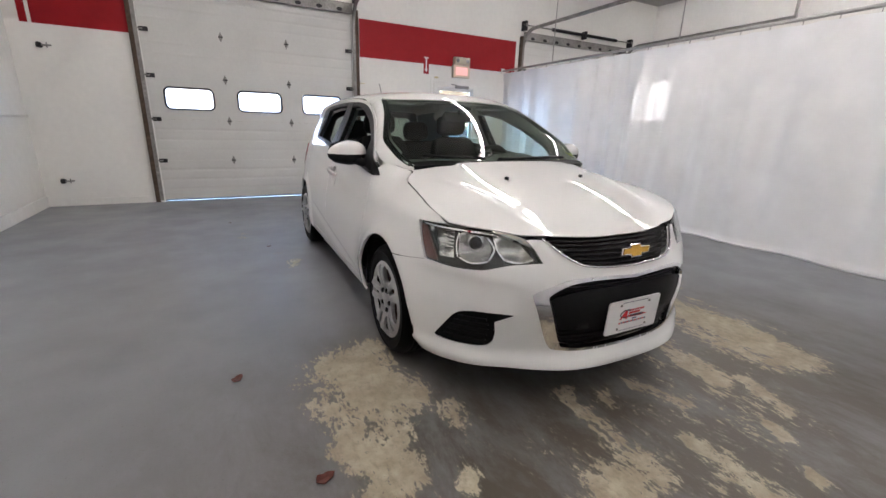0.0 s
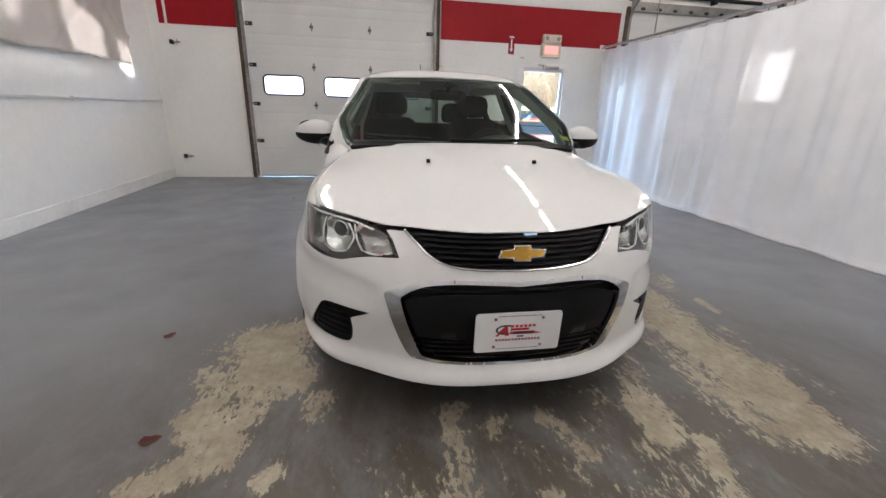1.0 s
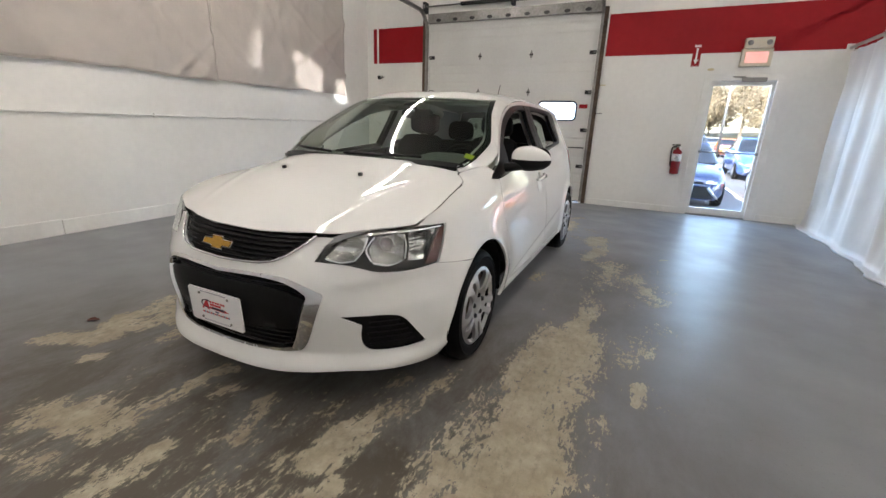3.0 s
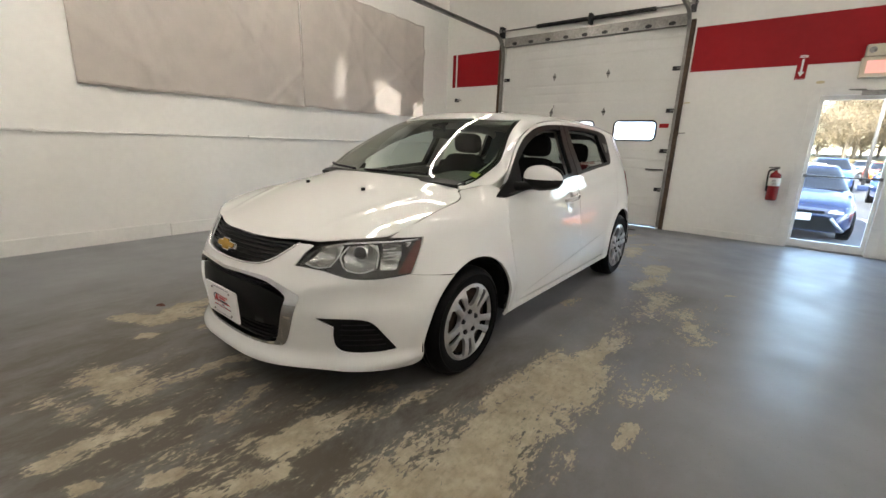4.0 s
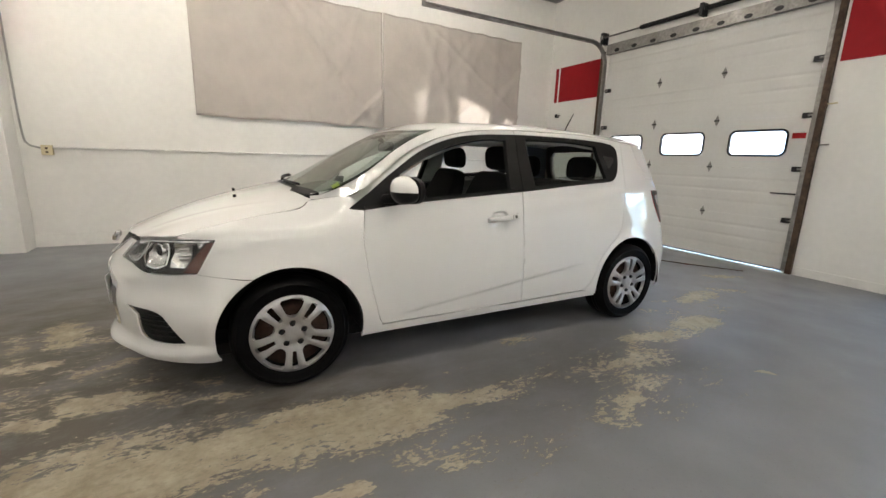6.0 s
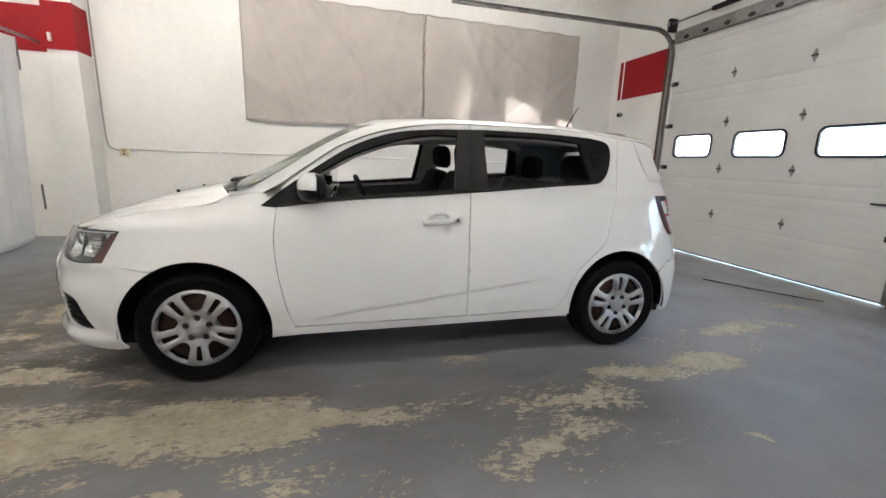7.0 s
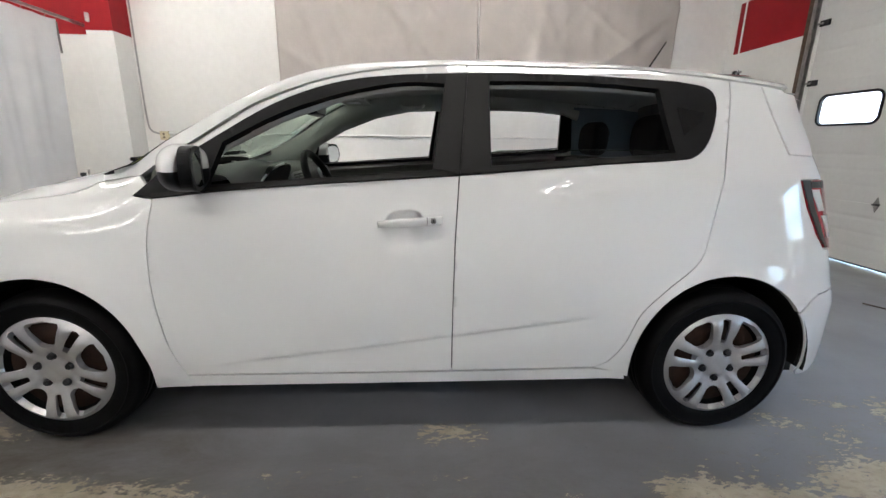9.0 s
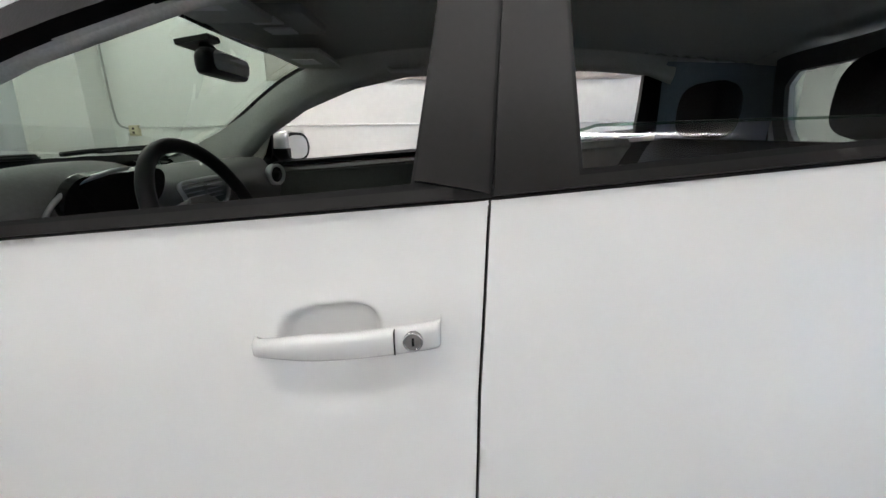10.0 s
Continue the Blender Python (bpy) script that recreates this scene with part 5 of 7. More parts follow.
skin("window_frame_strip", TOPW_F[:-6] + [(1.905, 1.062)] + rail_run(1.93, 3.000), f_side, PAINT, doors[0], step=0.02, lip=0.02, out_dir=(0, 1, 0))
skin("sill", [(1.85, 0.238), (2.7, 0.246), (3.635, 0.256), (3.628, 0.288), (3.50, 0.304), (2.95, 0.295), (1.95, 0.287)], f_side, PAINT, car, step=0.025, lip=0.03, out_dir=(0, 1, 0))
TLAMP = [(4.32, 1.033), (4.455, 1.035), (4.60, 1.03), (4.60, 0.98), (4.63, 0.86), (4.575, 0.76), (4.437, 0.774), (4.39, 0.83), (4.346, 0.93)]
quarter = ([(3.513, 0.307), (3.602, 0.287)] + arch(SR, 0.372, 186, 36, 34) + [(4.42, 0.592), (4.58, 0.615), (4.575, 0.755)]
           + [(4.435, 0.770), (4.387, 0.83), (4.343, 0.93), (4.317, 1.037), (4.452, 1.038), (4.42, 1.17), (4.36, 1.36)] + rail_run(4.34, 4.08, 8) + TRAIL[1:])
skin("quarter_panel", quarter, f_side, PAINT, car, step=0.026, lip=0.02, out_dir=(0, 1, 0))


def to_rear(pts):
    return [(S_END - s, z) for s, z in pts]


rb = [(0.0, 0.60), (S_END - 4.6, 0.613)] + to_rear([(4.58, 0.611), (4.42, 0.588)]) + to_rear(arch(SR, 0.372, 35, -8, 14)) + to_rear([(4.40, 0.235), (4.6, 0.22)]) + [(0.4, 0.205), (0.0, 0.2)]
skin("rear_bumper", mirror_pts(rb), f_rear, PAINT, car, both=False, step=0.03, lip=0.008, out_dir=(1, 0, 0))
hatch_half = [(0.0, 1.40)] + to_rear([(4.362, 1.36), (4.424, 1.17), (4.456, 1.038), (4.60, 1.033), (4.602, 0.98), (4.632, 0.86), (4.577, 0.76), (4.583, 0.618)]) + [(0.3, 0.606), (0.0, 0.604)]
RGLASS = [(0.0, 1.345), (0.42, 1.335), (0.50, 1.29), (0.56, 1.10), (0.52, 1.06), (0.0, 1.05)]
hatch = skin("tailgate", mirror_pts(hatch_half), f_rear, PAINT, car, both=False, holes=[mirror_pts(RGLASS)], step=0.03, lip=0.02, out_dir=(1, 0, 0))[0]
skin("rear_window", mirror_pts(RGLASS), f_rear, REARGL, hatch, both=False, step=0.05, lip=0.0, inset=0.0, raised=-0.004, out_dir=(1, 0, 0), label="tinted rear window")
for ob in skin("tail_lamp", TLAMP, f_side, REDLENS, car, step=0.03, lip=0.03, raised=0.004, out_dir=(0, 1, 0), label="red and clear tail lamp"):
    pass
skin("spoiler_wing", [(4.215, 1.392), (4.25, 1.26), (4.283, 1.128), (4.41, 1.122), (4.43, 1.18), (4.40, 1.36)], f_side, PAINT, car, step=0.025, lip=0.012, raised=0.007, out_dir=(0, 1, 0))
skin("lamp_clear_section", [(4.36, 1.0), (4.41, 1.0), (4.44, 0.915), (4.40, 0.915)], f_side, CLEARL, car, step=0.02, lip=0.004, raised=0.007, out_dir=(0, 1, 0), label="clear reversing section")
skin("lamp_clear_section", [(4.415, 0.90), (4.53, 0.90), (4.56, 0.81), (4.462, 0.81)], f_side, CLEARL, car, step=0.02, lip=0.004, raised=0.007, out_dir=(0, 1, 0))
skin("lamp_top_edge", [(4.362, 1.031), (4.45, 1.031), (4.45, 1.003), (4.366, 1.003)], f_side, GLOSSK, car, step=0.02, lip=0.004, raised=0.0065, out_dir=(0, 1, 0))
skin("tail_lamp_edge", [(4.32, 1.033), (4.36, 1.033), (4.375, 0.935), (4.418, 0.835), (4.457, 0.774), (4.437, 0.774), (4.39, 0.83), (4.346, 0.93)], f_side, GLOSSK, car, step=0.02, lip=0.006, raised=0.007, out_dir=(0, 1, 0))
bm = bmesh.new()
rows_sp = []
for u, off in ((3.56, 0.003), (3.65, 0.009), (3.71, 0.012), (3.745, 0.012), (3.757, 0.0), (3.745, -0.03), (3.65, -0.035)):
    row = []
    for w in np.linspace(-0.93, 0.93, 31):
        p = top(min(u, 3.94), w)
        row.append(bm.verts.new((p[1], u - 0.10 * w * w * (u > 3.7), p[2] + off)))
    rows_sp.append(row)
for a, b in zip(rows_sp, rows_sp[1:]):
    for i in range(30):
        bm.faces.new((a[i], b[i], b[i + 1], a[i + 1])).smooth = True
part("roof_spoiler", bm, PAINT, car)

# ---- bonnet: a smooth height over plan, tied to its edges
edge_f = shell(np.array([p[0] for p in HOOD_F]), np.array([p[1] for p in HOOD_F]))
edge_s = shell(np.array([p[0] for p in HOOD_S]), np.array([p[1] for p in HOOD_S]))
edge_r = np.array([(1.085, 0.644, 1.008), (1.066, 0.56, 1.024), (1.032, 0.45, 1.039), (1.006, 0.3, 1.049), (0.990, 0.15, 1.053), (0.985, 0.0, 1.054)])
mid = np.array([(0.20, 0, 0.832), (0.30, 0, 0.872), (0.42, 0, 0.913), (0.55, 0, 0.950), (0.70, 0, 0.988), (0.82, 0, 1.014), (0.72, 0.263, 0.992), (0.45, 0.3, 0.912), (0.6, 0.5, 0.930), (0.85, 0.45, 0.998)])
h_half = np.vstack([spline_pts(edge_f, 6), spline_pts(edge_s, 6)[1:], spline_pts(edge_r, 6)])


HG, HU0 = 0.03, 0.02                                   # grid of the bonnet's height map, one half


def hood_map():
    """The stiffest sheet that rests on the bonnet's edges and middle line."""
    nu, nv = 56, 31
    idx = lambda i, j: i * nv + abs(j)
    rows_a, vals_a, rhs = [], [], []

    def add(terms, val, weight):
        rows_a.append([t[0] for t in terms])
        vals_a.append([t[1] * weight for t in terms])
        rhs.append(val * weight)
    for i in range(nu):
        for j in range(nv):
            if 0 < i < nu - 1:
                add([(idx(i - 1, j), 1), (idx(i, j), -2), (idx(i + 1, j), 1)], 0, 1.0)
            if j < nv - 1:
                add([(idx(i, j - 1), 1), (idx(i, j), -2), (idx(i, j + 1), 1)] if j else [(idx(i, 1), 2), (idx(i, 0), -2)], 0, 1.0)
            if i < nu - 1 and j < nv - 1:
                add([(idx(i, j), 1.4), (idx(i + 1, j), -1.4), (idx(i, j + 1), -1.4), (idx(i + 1, j + 1), 1.4)], 0, 1.0)
    data = [(p, 0.4) for p in h_half] + [(p, 0.25) for p in mid]
    for (u, v, z), wt in data:
        x, y = (u - HU0) / HG, abs(v) / HG
        i, j = min(int(x), nu - 2), min(int(y), nv - 2)
        fx, fy = x - i, y - j
        add([(idx(i, j), (1 - fx) * (1 - fy)), (idx(i + 1, j), fx * (1 - fy)), (idx(i, j + 1), (1 - fx) * fy), (idx(i + 1, j + 1), fx * fy)], z, wt)
    n = nu * nv
    ata, atb = np.zeros((n, n)), np.zeros(n)
    for r, c, d in zip(rows_a, vals_a, rhs):
        r, c = np.array(r), np.array(c)
        np.add.at(ata, (r[:, None], r[None, :]), c[:, None] * c[None, :])
        np.add.at(atb, r, c * d)
    return np.linalg.solve(ata + np.eye(n) * 1e-9, atb).reshape(nu, nv)


HOOD_Z = hood_map()


def f_hood(q):
    x, y = (q[:, 0] - HU0) / HG, np.abs(q[:, 1]) / HG
    i, j = np.floor(x).astype(int), np.floor(y).astype(int)
    wts = lambda t: ((-t**3 + 3 * t**2 - 3 * t + 1) / 6, (3 * t**3 - 6 * t**2 + 4) / 6, (-3 * t**3 + 3 * t**2 + 3 * t + 1) / 6, t**3 / 6)
    z = 0
    for a, wa in zip((-1, 0, 1, 2), wts(x - i)):
        for b, wb in zip((-1, 0, 1, 2), wts(y - j)):
            z = z + wa * wb * HOOD_Z[np.clip(i + a, 0, 55), np.clip(np.abs(j + b), 0, 30)]
    # pressed ridges from the lamps to the windscreen corners
    off = np.abs(q[:, 1]) - (0.395 + (q[:, 0] - 0.25) * 0.30)
    z = z + 0.0035 * np.exp(-(off / 0.030)**2) * smooth(0.22, 0.45, q[:, 0]) * (1 - smooth(0.80, 0.98, q[:, 0]))
    return np.stack([q[:, 0], q[:, 1], z], -1)


hood_outline = [(p[0], p[1]) for p in h_half] + [(p[0], -p[1]) for p in h_half[::-1][1:-1]]
hood = skin("bonnet", hood_outline, f_hood, PAINT, car, both=False, step=0.014, lip=0.005, inset=0.0058, out_dir=(0, 0, 1), label="white bonnet with two washer jets")[0]
for sg in (1, -1):
    part("washer_jet", box(sg * 0.263 - 0.009, sg * 0.263 + 0.009, 0.690, 0.709, 0.980, 0.9985, bevel=0.005), BLACK, hood, "black washer jet")

# ---- windscreen, roof, pillars; here w is scaled to metres
WSB = [(1.30, 0.940), (1.21, 0.942), (1.12, 0.935), (1.075, 0.915), (1.045, 0.84), (1.005, 0.66), (0.965, 0.45), (0.95, 0.2), (0.947, 0.0)]
WSS = [(1.895, 0.875), (1.86, 0.893), (1.73, 0.91), (1.5, 0.930), (1.3, 0.940)]
WST = [(1.735, 0.0), (1.742, 0.3), (1.765, 0.55), (1.81, 0.75), (1.86, 0.85), (1.895, 0.875)]
ws_half = [(u, w * 0.65) for u, w in run(WST, 5) + run(WSS, 5)[1:] + run(WSB, 4)[1:]]
ws = ws_half + [(u, -w) for u, w in ws_half[::-1][1:-1]]


def f_screen(q):
    """The glass keeps the pillars' edge but is flatter between them."""
    w = np.clip(q[:, 1] / 0.65, -1, 1)
    p = top(q[:, 0], w)
    p[:, 2] = screen_z(q[:, 0], w)
    return p


screen = skin("windscreen", ws, f_screen, WSCREEN, car, both=False, step=0.05, lip=0.0, inset=0.0, raised=-0.002, out_dir=(0, 0, 1), label="green-tinted windscreen")[0]


def shrink(pts, d):
    return [tuple(p) for p in inset_poly(dense(pts, 0.03), d)]


# border's lower edge deepened to stand for the dark dash reflection in the glass
ws_in = [(1.36 + (u - 1.36) * 0.90 + 0.015, w * 0.945) for u, w in ws]
skin("black_border", ws, f_screen, GLOSSK, screen, both=False, holes=[ws_in], step=0.03, lip=0.0, inset=0.0, raised=-0.008, out_dir=(0, 0, 1))
rl = [(u, 0.65) for u in np.linspace(1.10, 3.785, 60)]
roof_half_front = [(u, w * 0.65) for u, w in run(WST, 5) + run(WSS, 5)[1:]] + [(1.21, 0.6123), (1.12, 0.6078), (1.082, 0.599), (1.070, 0.604), (1.074, 0.646)]
roof_out = roof_half_front + rl + [(3.80, 0.6), (3.845, 0.3), (3.86, 0.0)]
roof_poly = roof_out + [(u, -w) for u, w in roof_out[::-1][1:-1]]
skin("roof", roof_poly, f_top, PAINT, car, both=False, step=0.026, lip=0.02, inset=0.001, out_dir=(0, 0, 1), label="white roof with pillars")
skin("roof_inner", shrink(roof_poly, 0.004), inward(f_top, 0.009), LINER, car, both=False, step=0.05, lip=0.0, inset=0.0, out_dir=(0, 0, -1))
skin("headliner", [(u, w) for u, w in [(1.74, 0.0), (1.80, 0.5), (1.9, 0.60), (2.2, 0.645), (3.86, 0.645), (3.87, 0)]] + [(3.86, -0.645), (2.2, -0.645), (1.9, -0.60), (1.80, -0.5)],
     inward(f_top, 0.035), LINER, car, both=False, step=0.06, lip=0.0, inset=0.0, out_dir=(0, 0, -1), label="grey cloth headliner")
cowl_q = [(0.95, 0.0), (0.955, 0.15), (0.972, 0.3), (1.0, 0.42), (1.03, 0.50), (1.05, 0.56), (1.072, 0.598), (1.118, 0.604), (1.108, 0.56), (1.076, 0.46), (1.044, 0.36), (1.018, 0.2), (1.012, 0)]
cowl_o = cowl_q + [(u, -w) for u, w in cowl_q[::-1][1:-1]]
skin("cowl_cover", cowl_o, lambda q: f_screen(q) + np.array([0, 0, 0.004]), BLACK, car, both=False, step=0.03, lip=0.03, inset=0.0, out_dir=(0, 0, 1), label="black wiper cowl")
for nm, pts in (("wiper", [(1.045, 0.43, 0.012), (1.030, 0.30, 0.015), (1.022, 0.10, 0.013), (1.024, -0.10, 0.010)]), ("wiper", [(1.022, -0.20, 0.012), (1.036, -0.33, 0.015), (1.062, -0.45, 0.013), (1.115, -0.56, 0.010)])):
    q = []
    for u, v, up in pts:
        vr = float(rail_v(u))
        q.append((v, u, float(top(u, v / vr)[2]) + up))
    bm = bmesh.new()
    add_tube(bm, spline_pts(q, 8), 0.009, 6)
    q2 = [(x + 0.0, y + 0.012, z - 0.006) for x, y, z in q[1:]]
    add_tube(bm, spline_pts(q2, 6), 0.006, 6)
    part(nm, bm, BLACK, car, "black wiper arm and blade")

# ---- black window surrounds with openings
win = run([(1.787, 0.957), (1.83, 0.958), (1.868, 0.952)], 3)[:-1] + BELT_F + BELT_R[1:] + TOPW_R[1:] + TOPW_F[1:]
OPEN_F = run([(2.06, 1.000), (2.5, 1.033), (2.868, 1.061)], 4) + run([(2.915, 1.378), (2.75, 1.378), (2.53, 1.335), (2.3, 1.255), (2.105, 1.150)], 4)
OPEN_R = run([(3.088, 1.077), (3.4, 1.103), (3.80, 1.132)], 4) + run([(3.765, 1.372), (3.55, 1.39), (3.3, 1.394), (3.09, 1.390)], 4)
QTRI = [(3.83, 1.305), (3.945, 1.285), (3.93, 1.25), (3.845, 1.195)]
skin("window_surround", win, f_side, BLACK, car, holes=[OPEN_F, OPEN_R], step=0.025, lip=0.03, inset=0.0005, raised=0.002, out_dir=(0, 1, 0), label="black window surround")
skin("pillar_cover", [(2.872, 1.062), (2.9668, 1.046), (3.0008, 1.418), (2.922, 1.413)], f_side, SATINK, car, step=0.03, lip=0.004, raised=0.007, out_dir=(0, 1, 0))
skin("pillar_cover", [(2.9705, 1.046), (3.082, 1.057), (3.084, 1.417), (3.0045, 1.418)], f_side, SATINK, car, step=0.03, lip=0.004, raised=0.007, out_dir=(0, 1, 0))
for run_b in (BELT_F, BELT_R[:17] + [(3.60, 1.108)]):
    low_b = [(x, z) for x, z in run_b if x <= 2.9665 or run_b is not BELT_F]
    low_b = low_b if run_b is BELT_F else [(2.9705, 1.0423)] + low_b[1:]
    skin("belt_moulding", low_b + [(x, z + 0.016) for x, z in low_b[::-1] if x < 3.53], f_side, SATINK, car, step=0.02, lip=0.006, raised=0.010, out_dir=(0, 1, 0))
skin("quarter_window", QTRI, f_side, GLOSSK, car, step=0.03, lip=0.004, raised=0.005, out_dir=(0, 1, 0), label="small dark recess of the hidden rear door handle")
pane_edge = np.vstack([inward(f_side, 0.013)(np.array([(3.085, 1.055), (3.82, 1.115)])), inward(f_side, 0.024)(np.array([(3.80, 1.152), (3.5, 1.150), (3.12, 1.142), (3.086, 1.132)]))])
bm = bmesh.new()
bm.faces.new([bm.verts.new((p[1], p[0], p[2])) for p in pane_edge])
lowered = part("lowered_window", bm, GLASS, car, "partly lowered rear side window")
part("glass_edge", tube([(p[1], p[0], p[2]) for p in pane_edge[2:]], 0.0022, 6), WSCREEN, lowered, "green edge of the glass")

# ---- black backing and floor pan added to keep gaps and underside dark; wheel housings
skin("inner_body", [(0.98, 0.62)] + arch(SF, 0.385, 118, -8, 20) + [(2.2, 0.24), (3.5, 0.25)] + arch(SR, 0.385, 190, -5, 26) + [(4.5, 0.25), (4.55, 1.0), (4.3, 1.34), (4.02, 1.40), (4.02, 1.10), (3.85, 1.09), (3.5, 1.06), (2.95, 1.015), (1.9, 0.93), (1.6, 0.93), (1.2, 0.86), (1.0, 0.80)],
     inward(f_side, 0.028), BLACK, car, step=0.06, lip=0.0, inset=0.0, out_dir=(0, 1, 0))
part("floor_pan", box(-0.72, 0.72, 0.35, 3.95, 0.19, 0.25), BLACK, car)
for hu in (HUB_F, HUB_R):
    for sg in (1, -1):
        bm = bmesh.new()
        n, vin, vout = 28, 0.56, 0.862
        ra = [bm.verts.new((sg * vout, hu + 0.376 * math.cos(a), HUB_Z + 0.376 * math.sin(a))) for a in np.linspace(-0.10, math.pi + 0.10, n)]
        rb2 = [bm.verts.new((sg * vin, hu + 0.376 * math.cos(a), HUB_Z + 0.376 * math.sin(a))) for a in np.linspace(-0.10, math.pi + 0.10, n)]
        for i in range(n - 1):
            bm.faces.new((ra[i], ra[i + 1], rb2[i + 1], rb2[i]))
        bm.faces.new(rb2)
        part("wheel_housing", bm, BLACK, car)


# ---- wheels
def wheel(hu, sg, turn):
    """A steel wheel with its tyre and a silver five-by-two-spoke cover. Built on the driver's side and turned round for the other."""
    m = pose(sg * HUB_V, hu, HUB_Z, 0, 0, 0 if sg > 0 else 180)
    axis = Matrix(((0, 0, 1, 0), (1, 0, 0, 0), (0, 1, 0, 0), (0, 0, 0, 1)))      # turned along x, outwards
    w = part("wheel", lathe([(0.0, -0.045), (0.10, -0.045), (0.185, -0.06), (0.20, -0.02), (0.2, -0.18), (0.0, -0.19)], 40, axis), BLACK, car, "dark steel wheel")
    w.matrix_parent_inverse = Matrix()
    w.matrix_local = m
    prof = [(0.205, -0.016), (0.219, -0.006), (0.235, -0.001), (0.262, 0.0), (0.268, 0.0), (0.270, 0.003), (0.274, 0.003), (0.276, -0.001), (0.287, -0.006), (0.299, -0.018), (0.306, -0.034), (0.308, -0.055), (0.308, -0.066), (0.301, -0.068), (0.301, -0.074), (0.308, -0.076), (0.308, -0.097), (0.301, -0.099), (0.301, -0.105), (0.308, -0.107),
            (0.308, -0.150), (0.304, -0.172), (0.29, -0.192), (0.25, -0.198), (0.20, -0.185)]
    bm = lathe(prof, 72, axis)
    part("tyre", bm, RUBBER, w, "black rubber tyre")
    part("brake", lathe([(0.0, -0.035), (0.12, -0.038), (0.185, -0.042), (0.185, -0.055)], 40, axis), BRAKE, w, "rust-brown brake seen through the cover")

    def face(q):
        r = np.hypot(q[:, 0], q[:, 1])
        h = np.interp(r, [0, 0.035, 0.06, 0.10, 0.16, 0.195, 0.212, 0.22], [0.0, 0.0, -0.010, 0.0, 0.008, 0.006, -0.004, -0.012])
        th = np.arctan2(q[:, 1], q[:, 0])
        k = np.abs(((np.degrees(th) - turn + 36) % 72) - 36)
        h = h + 0.011 * np.exp(-((k - 11.5) / 5)**2) * smooth(0.05, 0.1, r) * (1 - smooth(0.185, 0.2, r))
        return np.stack([q[:, 0], h + 0 * r, q[:, 1]], -1)

    def pol(r, a):
        return (r * math.cos(radians(a)), r * math.sin(radians(a)))

    holes = []
    for k in range(5):
        a = turn + 72 * k
        holes.append([pol(0.098, a - 5.6), pol(0.14, a - 5.2), pol(0.196, a - 4.8), pol(0.200, a), pol(0.196, a + 4.8), pol(0.14, a + 5.2), pol(0.098, a + 5.6)])
        b = a + 36
        holes.append([pol(0.099, b - 9), pol(0.112, b - 14.5), pol(0.15, b - 17), pol(0.192, b - 18.3), pol(0.202, b - 16), pol(0.204, b), pol(0.202, b + 16), pol(0.192, b + 18.3), pol(0.15, b + 17), pol(0.112, b + 14.5), pol(0.099, b + 9), pol(0.094, b)])
        holes.append([(pol(0.060, a + 36)[0] + 0.0175 * math.cos(radians(x)), pol(0.060, a + 36)[1] + 0.0175 * math.sin(radians(x))) for x in range(0, 360, 30)])
    ring = [pol(0.218, x) for x in range(0, 360, 5)]
    v, f, n = skin_data(ring, face, holes=holes, step=0.014, inset=0.0, lip=0.022, out_dir=(0, 1, 0))
    link("wheel_cover", car_mesh("wheel_cover", v, f, n), SILVER, w, "scuffed silver wheel cover")
    for k in range(5):
        p = pol(0.060, turn + 72 * k + 36)
        part("wheel_nut", lathe([(0.0135, -0.02), (0.0135, -0.004), (0.011, 0.002), (0.005, 0.003), (0.0, 0.001)], 12, axis @ pose(p[0], p[1], 0), smooth_shade=False), DARKST, w)
    part("centre_cap", lathe([(0.027, -0.006), (0.026, -0.001), (0.020, -0.003), (0.0, -0.004)], 24, axis), STEEL, w, "dull grey centre cap")
    return w


for hu, sg, turn in ((HUB_F, 1, 270), (HUB_F, -1, 250), (HUB_R, 1, 90), (HUB_R, -1, 20)):
    wheel(hu, sg, turn)


# ---- helpers along the nose
def slat(name, s0, s1, z, mat, parent, height=0.008, deep=0.012, back=0.0, n=24, dz=0.0, f=f_front):
    """A bar lying in the surface, from s0 to s1 at height z, set back and deep."""
    q = np.stack([np.linspace(s0, s1, n), np.full(n, z) + dz * np.linspace(-1, 1, n)**2], 1)
    rows4 = [inward(f, b)(q + [0, h]) for b, h in ((back, -height / 2), (back, height / 2), (back + deep, height / 2), (back + deep, -height / 2))]
    bm = bmesh.new()
    vs = [[bm.verts.new((p[1], p[0], p[2])) for p in r] for r in rows4]
    for a, b in zip(vs, vs[1:] + vs[:1]):
        for i in range(n - 1):
            bm.faces.new((a[i], a[i + 1], b[i + 1], b[i]))
    for i in (0, -1):
        bm.faces.new([r[i] for r in vs])
    bmesh.ops.recalc_face_normals(bm, faces=bm.faces[:])
    return part(name, bm, mat, parent)


# lower grille
grille = skin("lower_grille", mirror_pts(GR_IN), inward(f_front, 0.045), BLACK, car, both=False, step=0.05, lip=0.0, inset=-0.004, out_dir=(-1, 0, 0), label="black lower grille")[0]
skin("chrome_surround", mirror_pts(GR), f_front, CHROME, grille, both=False, holes=[mirror_pts(GR_IN)], step=0.009, lip=0.03, inset=0.0, raised=0.004, out_dir=(-1, 0, 0), label="chrome grille surround")
mid_panel = run([(0.0, 0.588), (0.25, 0.592), (0.40, 0.565), (0.432, 0.545)], 5) + run([(0.415, 0.50), (0.395, 0.43), (0.385, 0.405)], 4) + [(0.2, 0.398), (0.0, 0.396)]
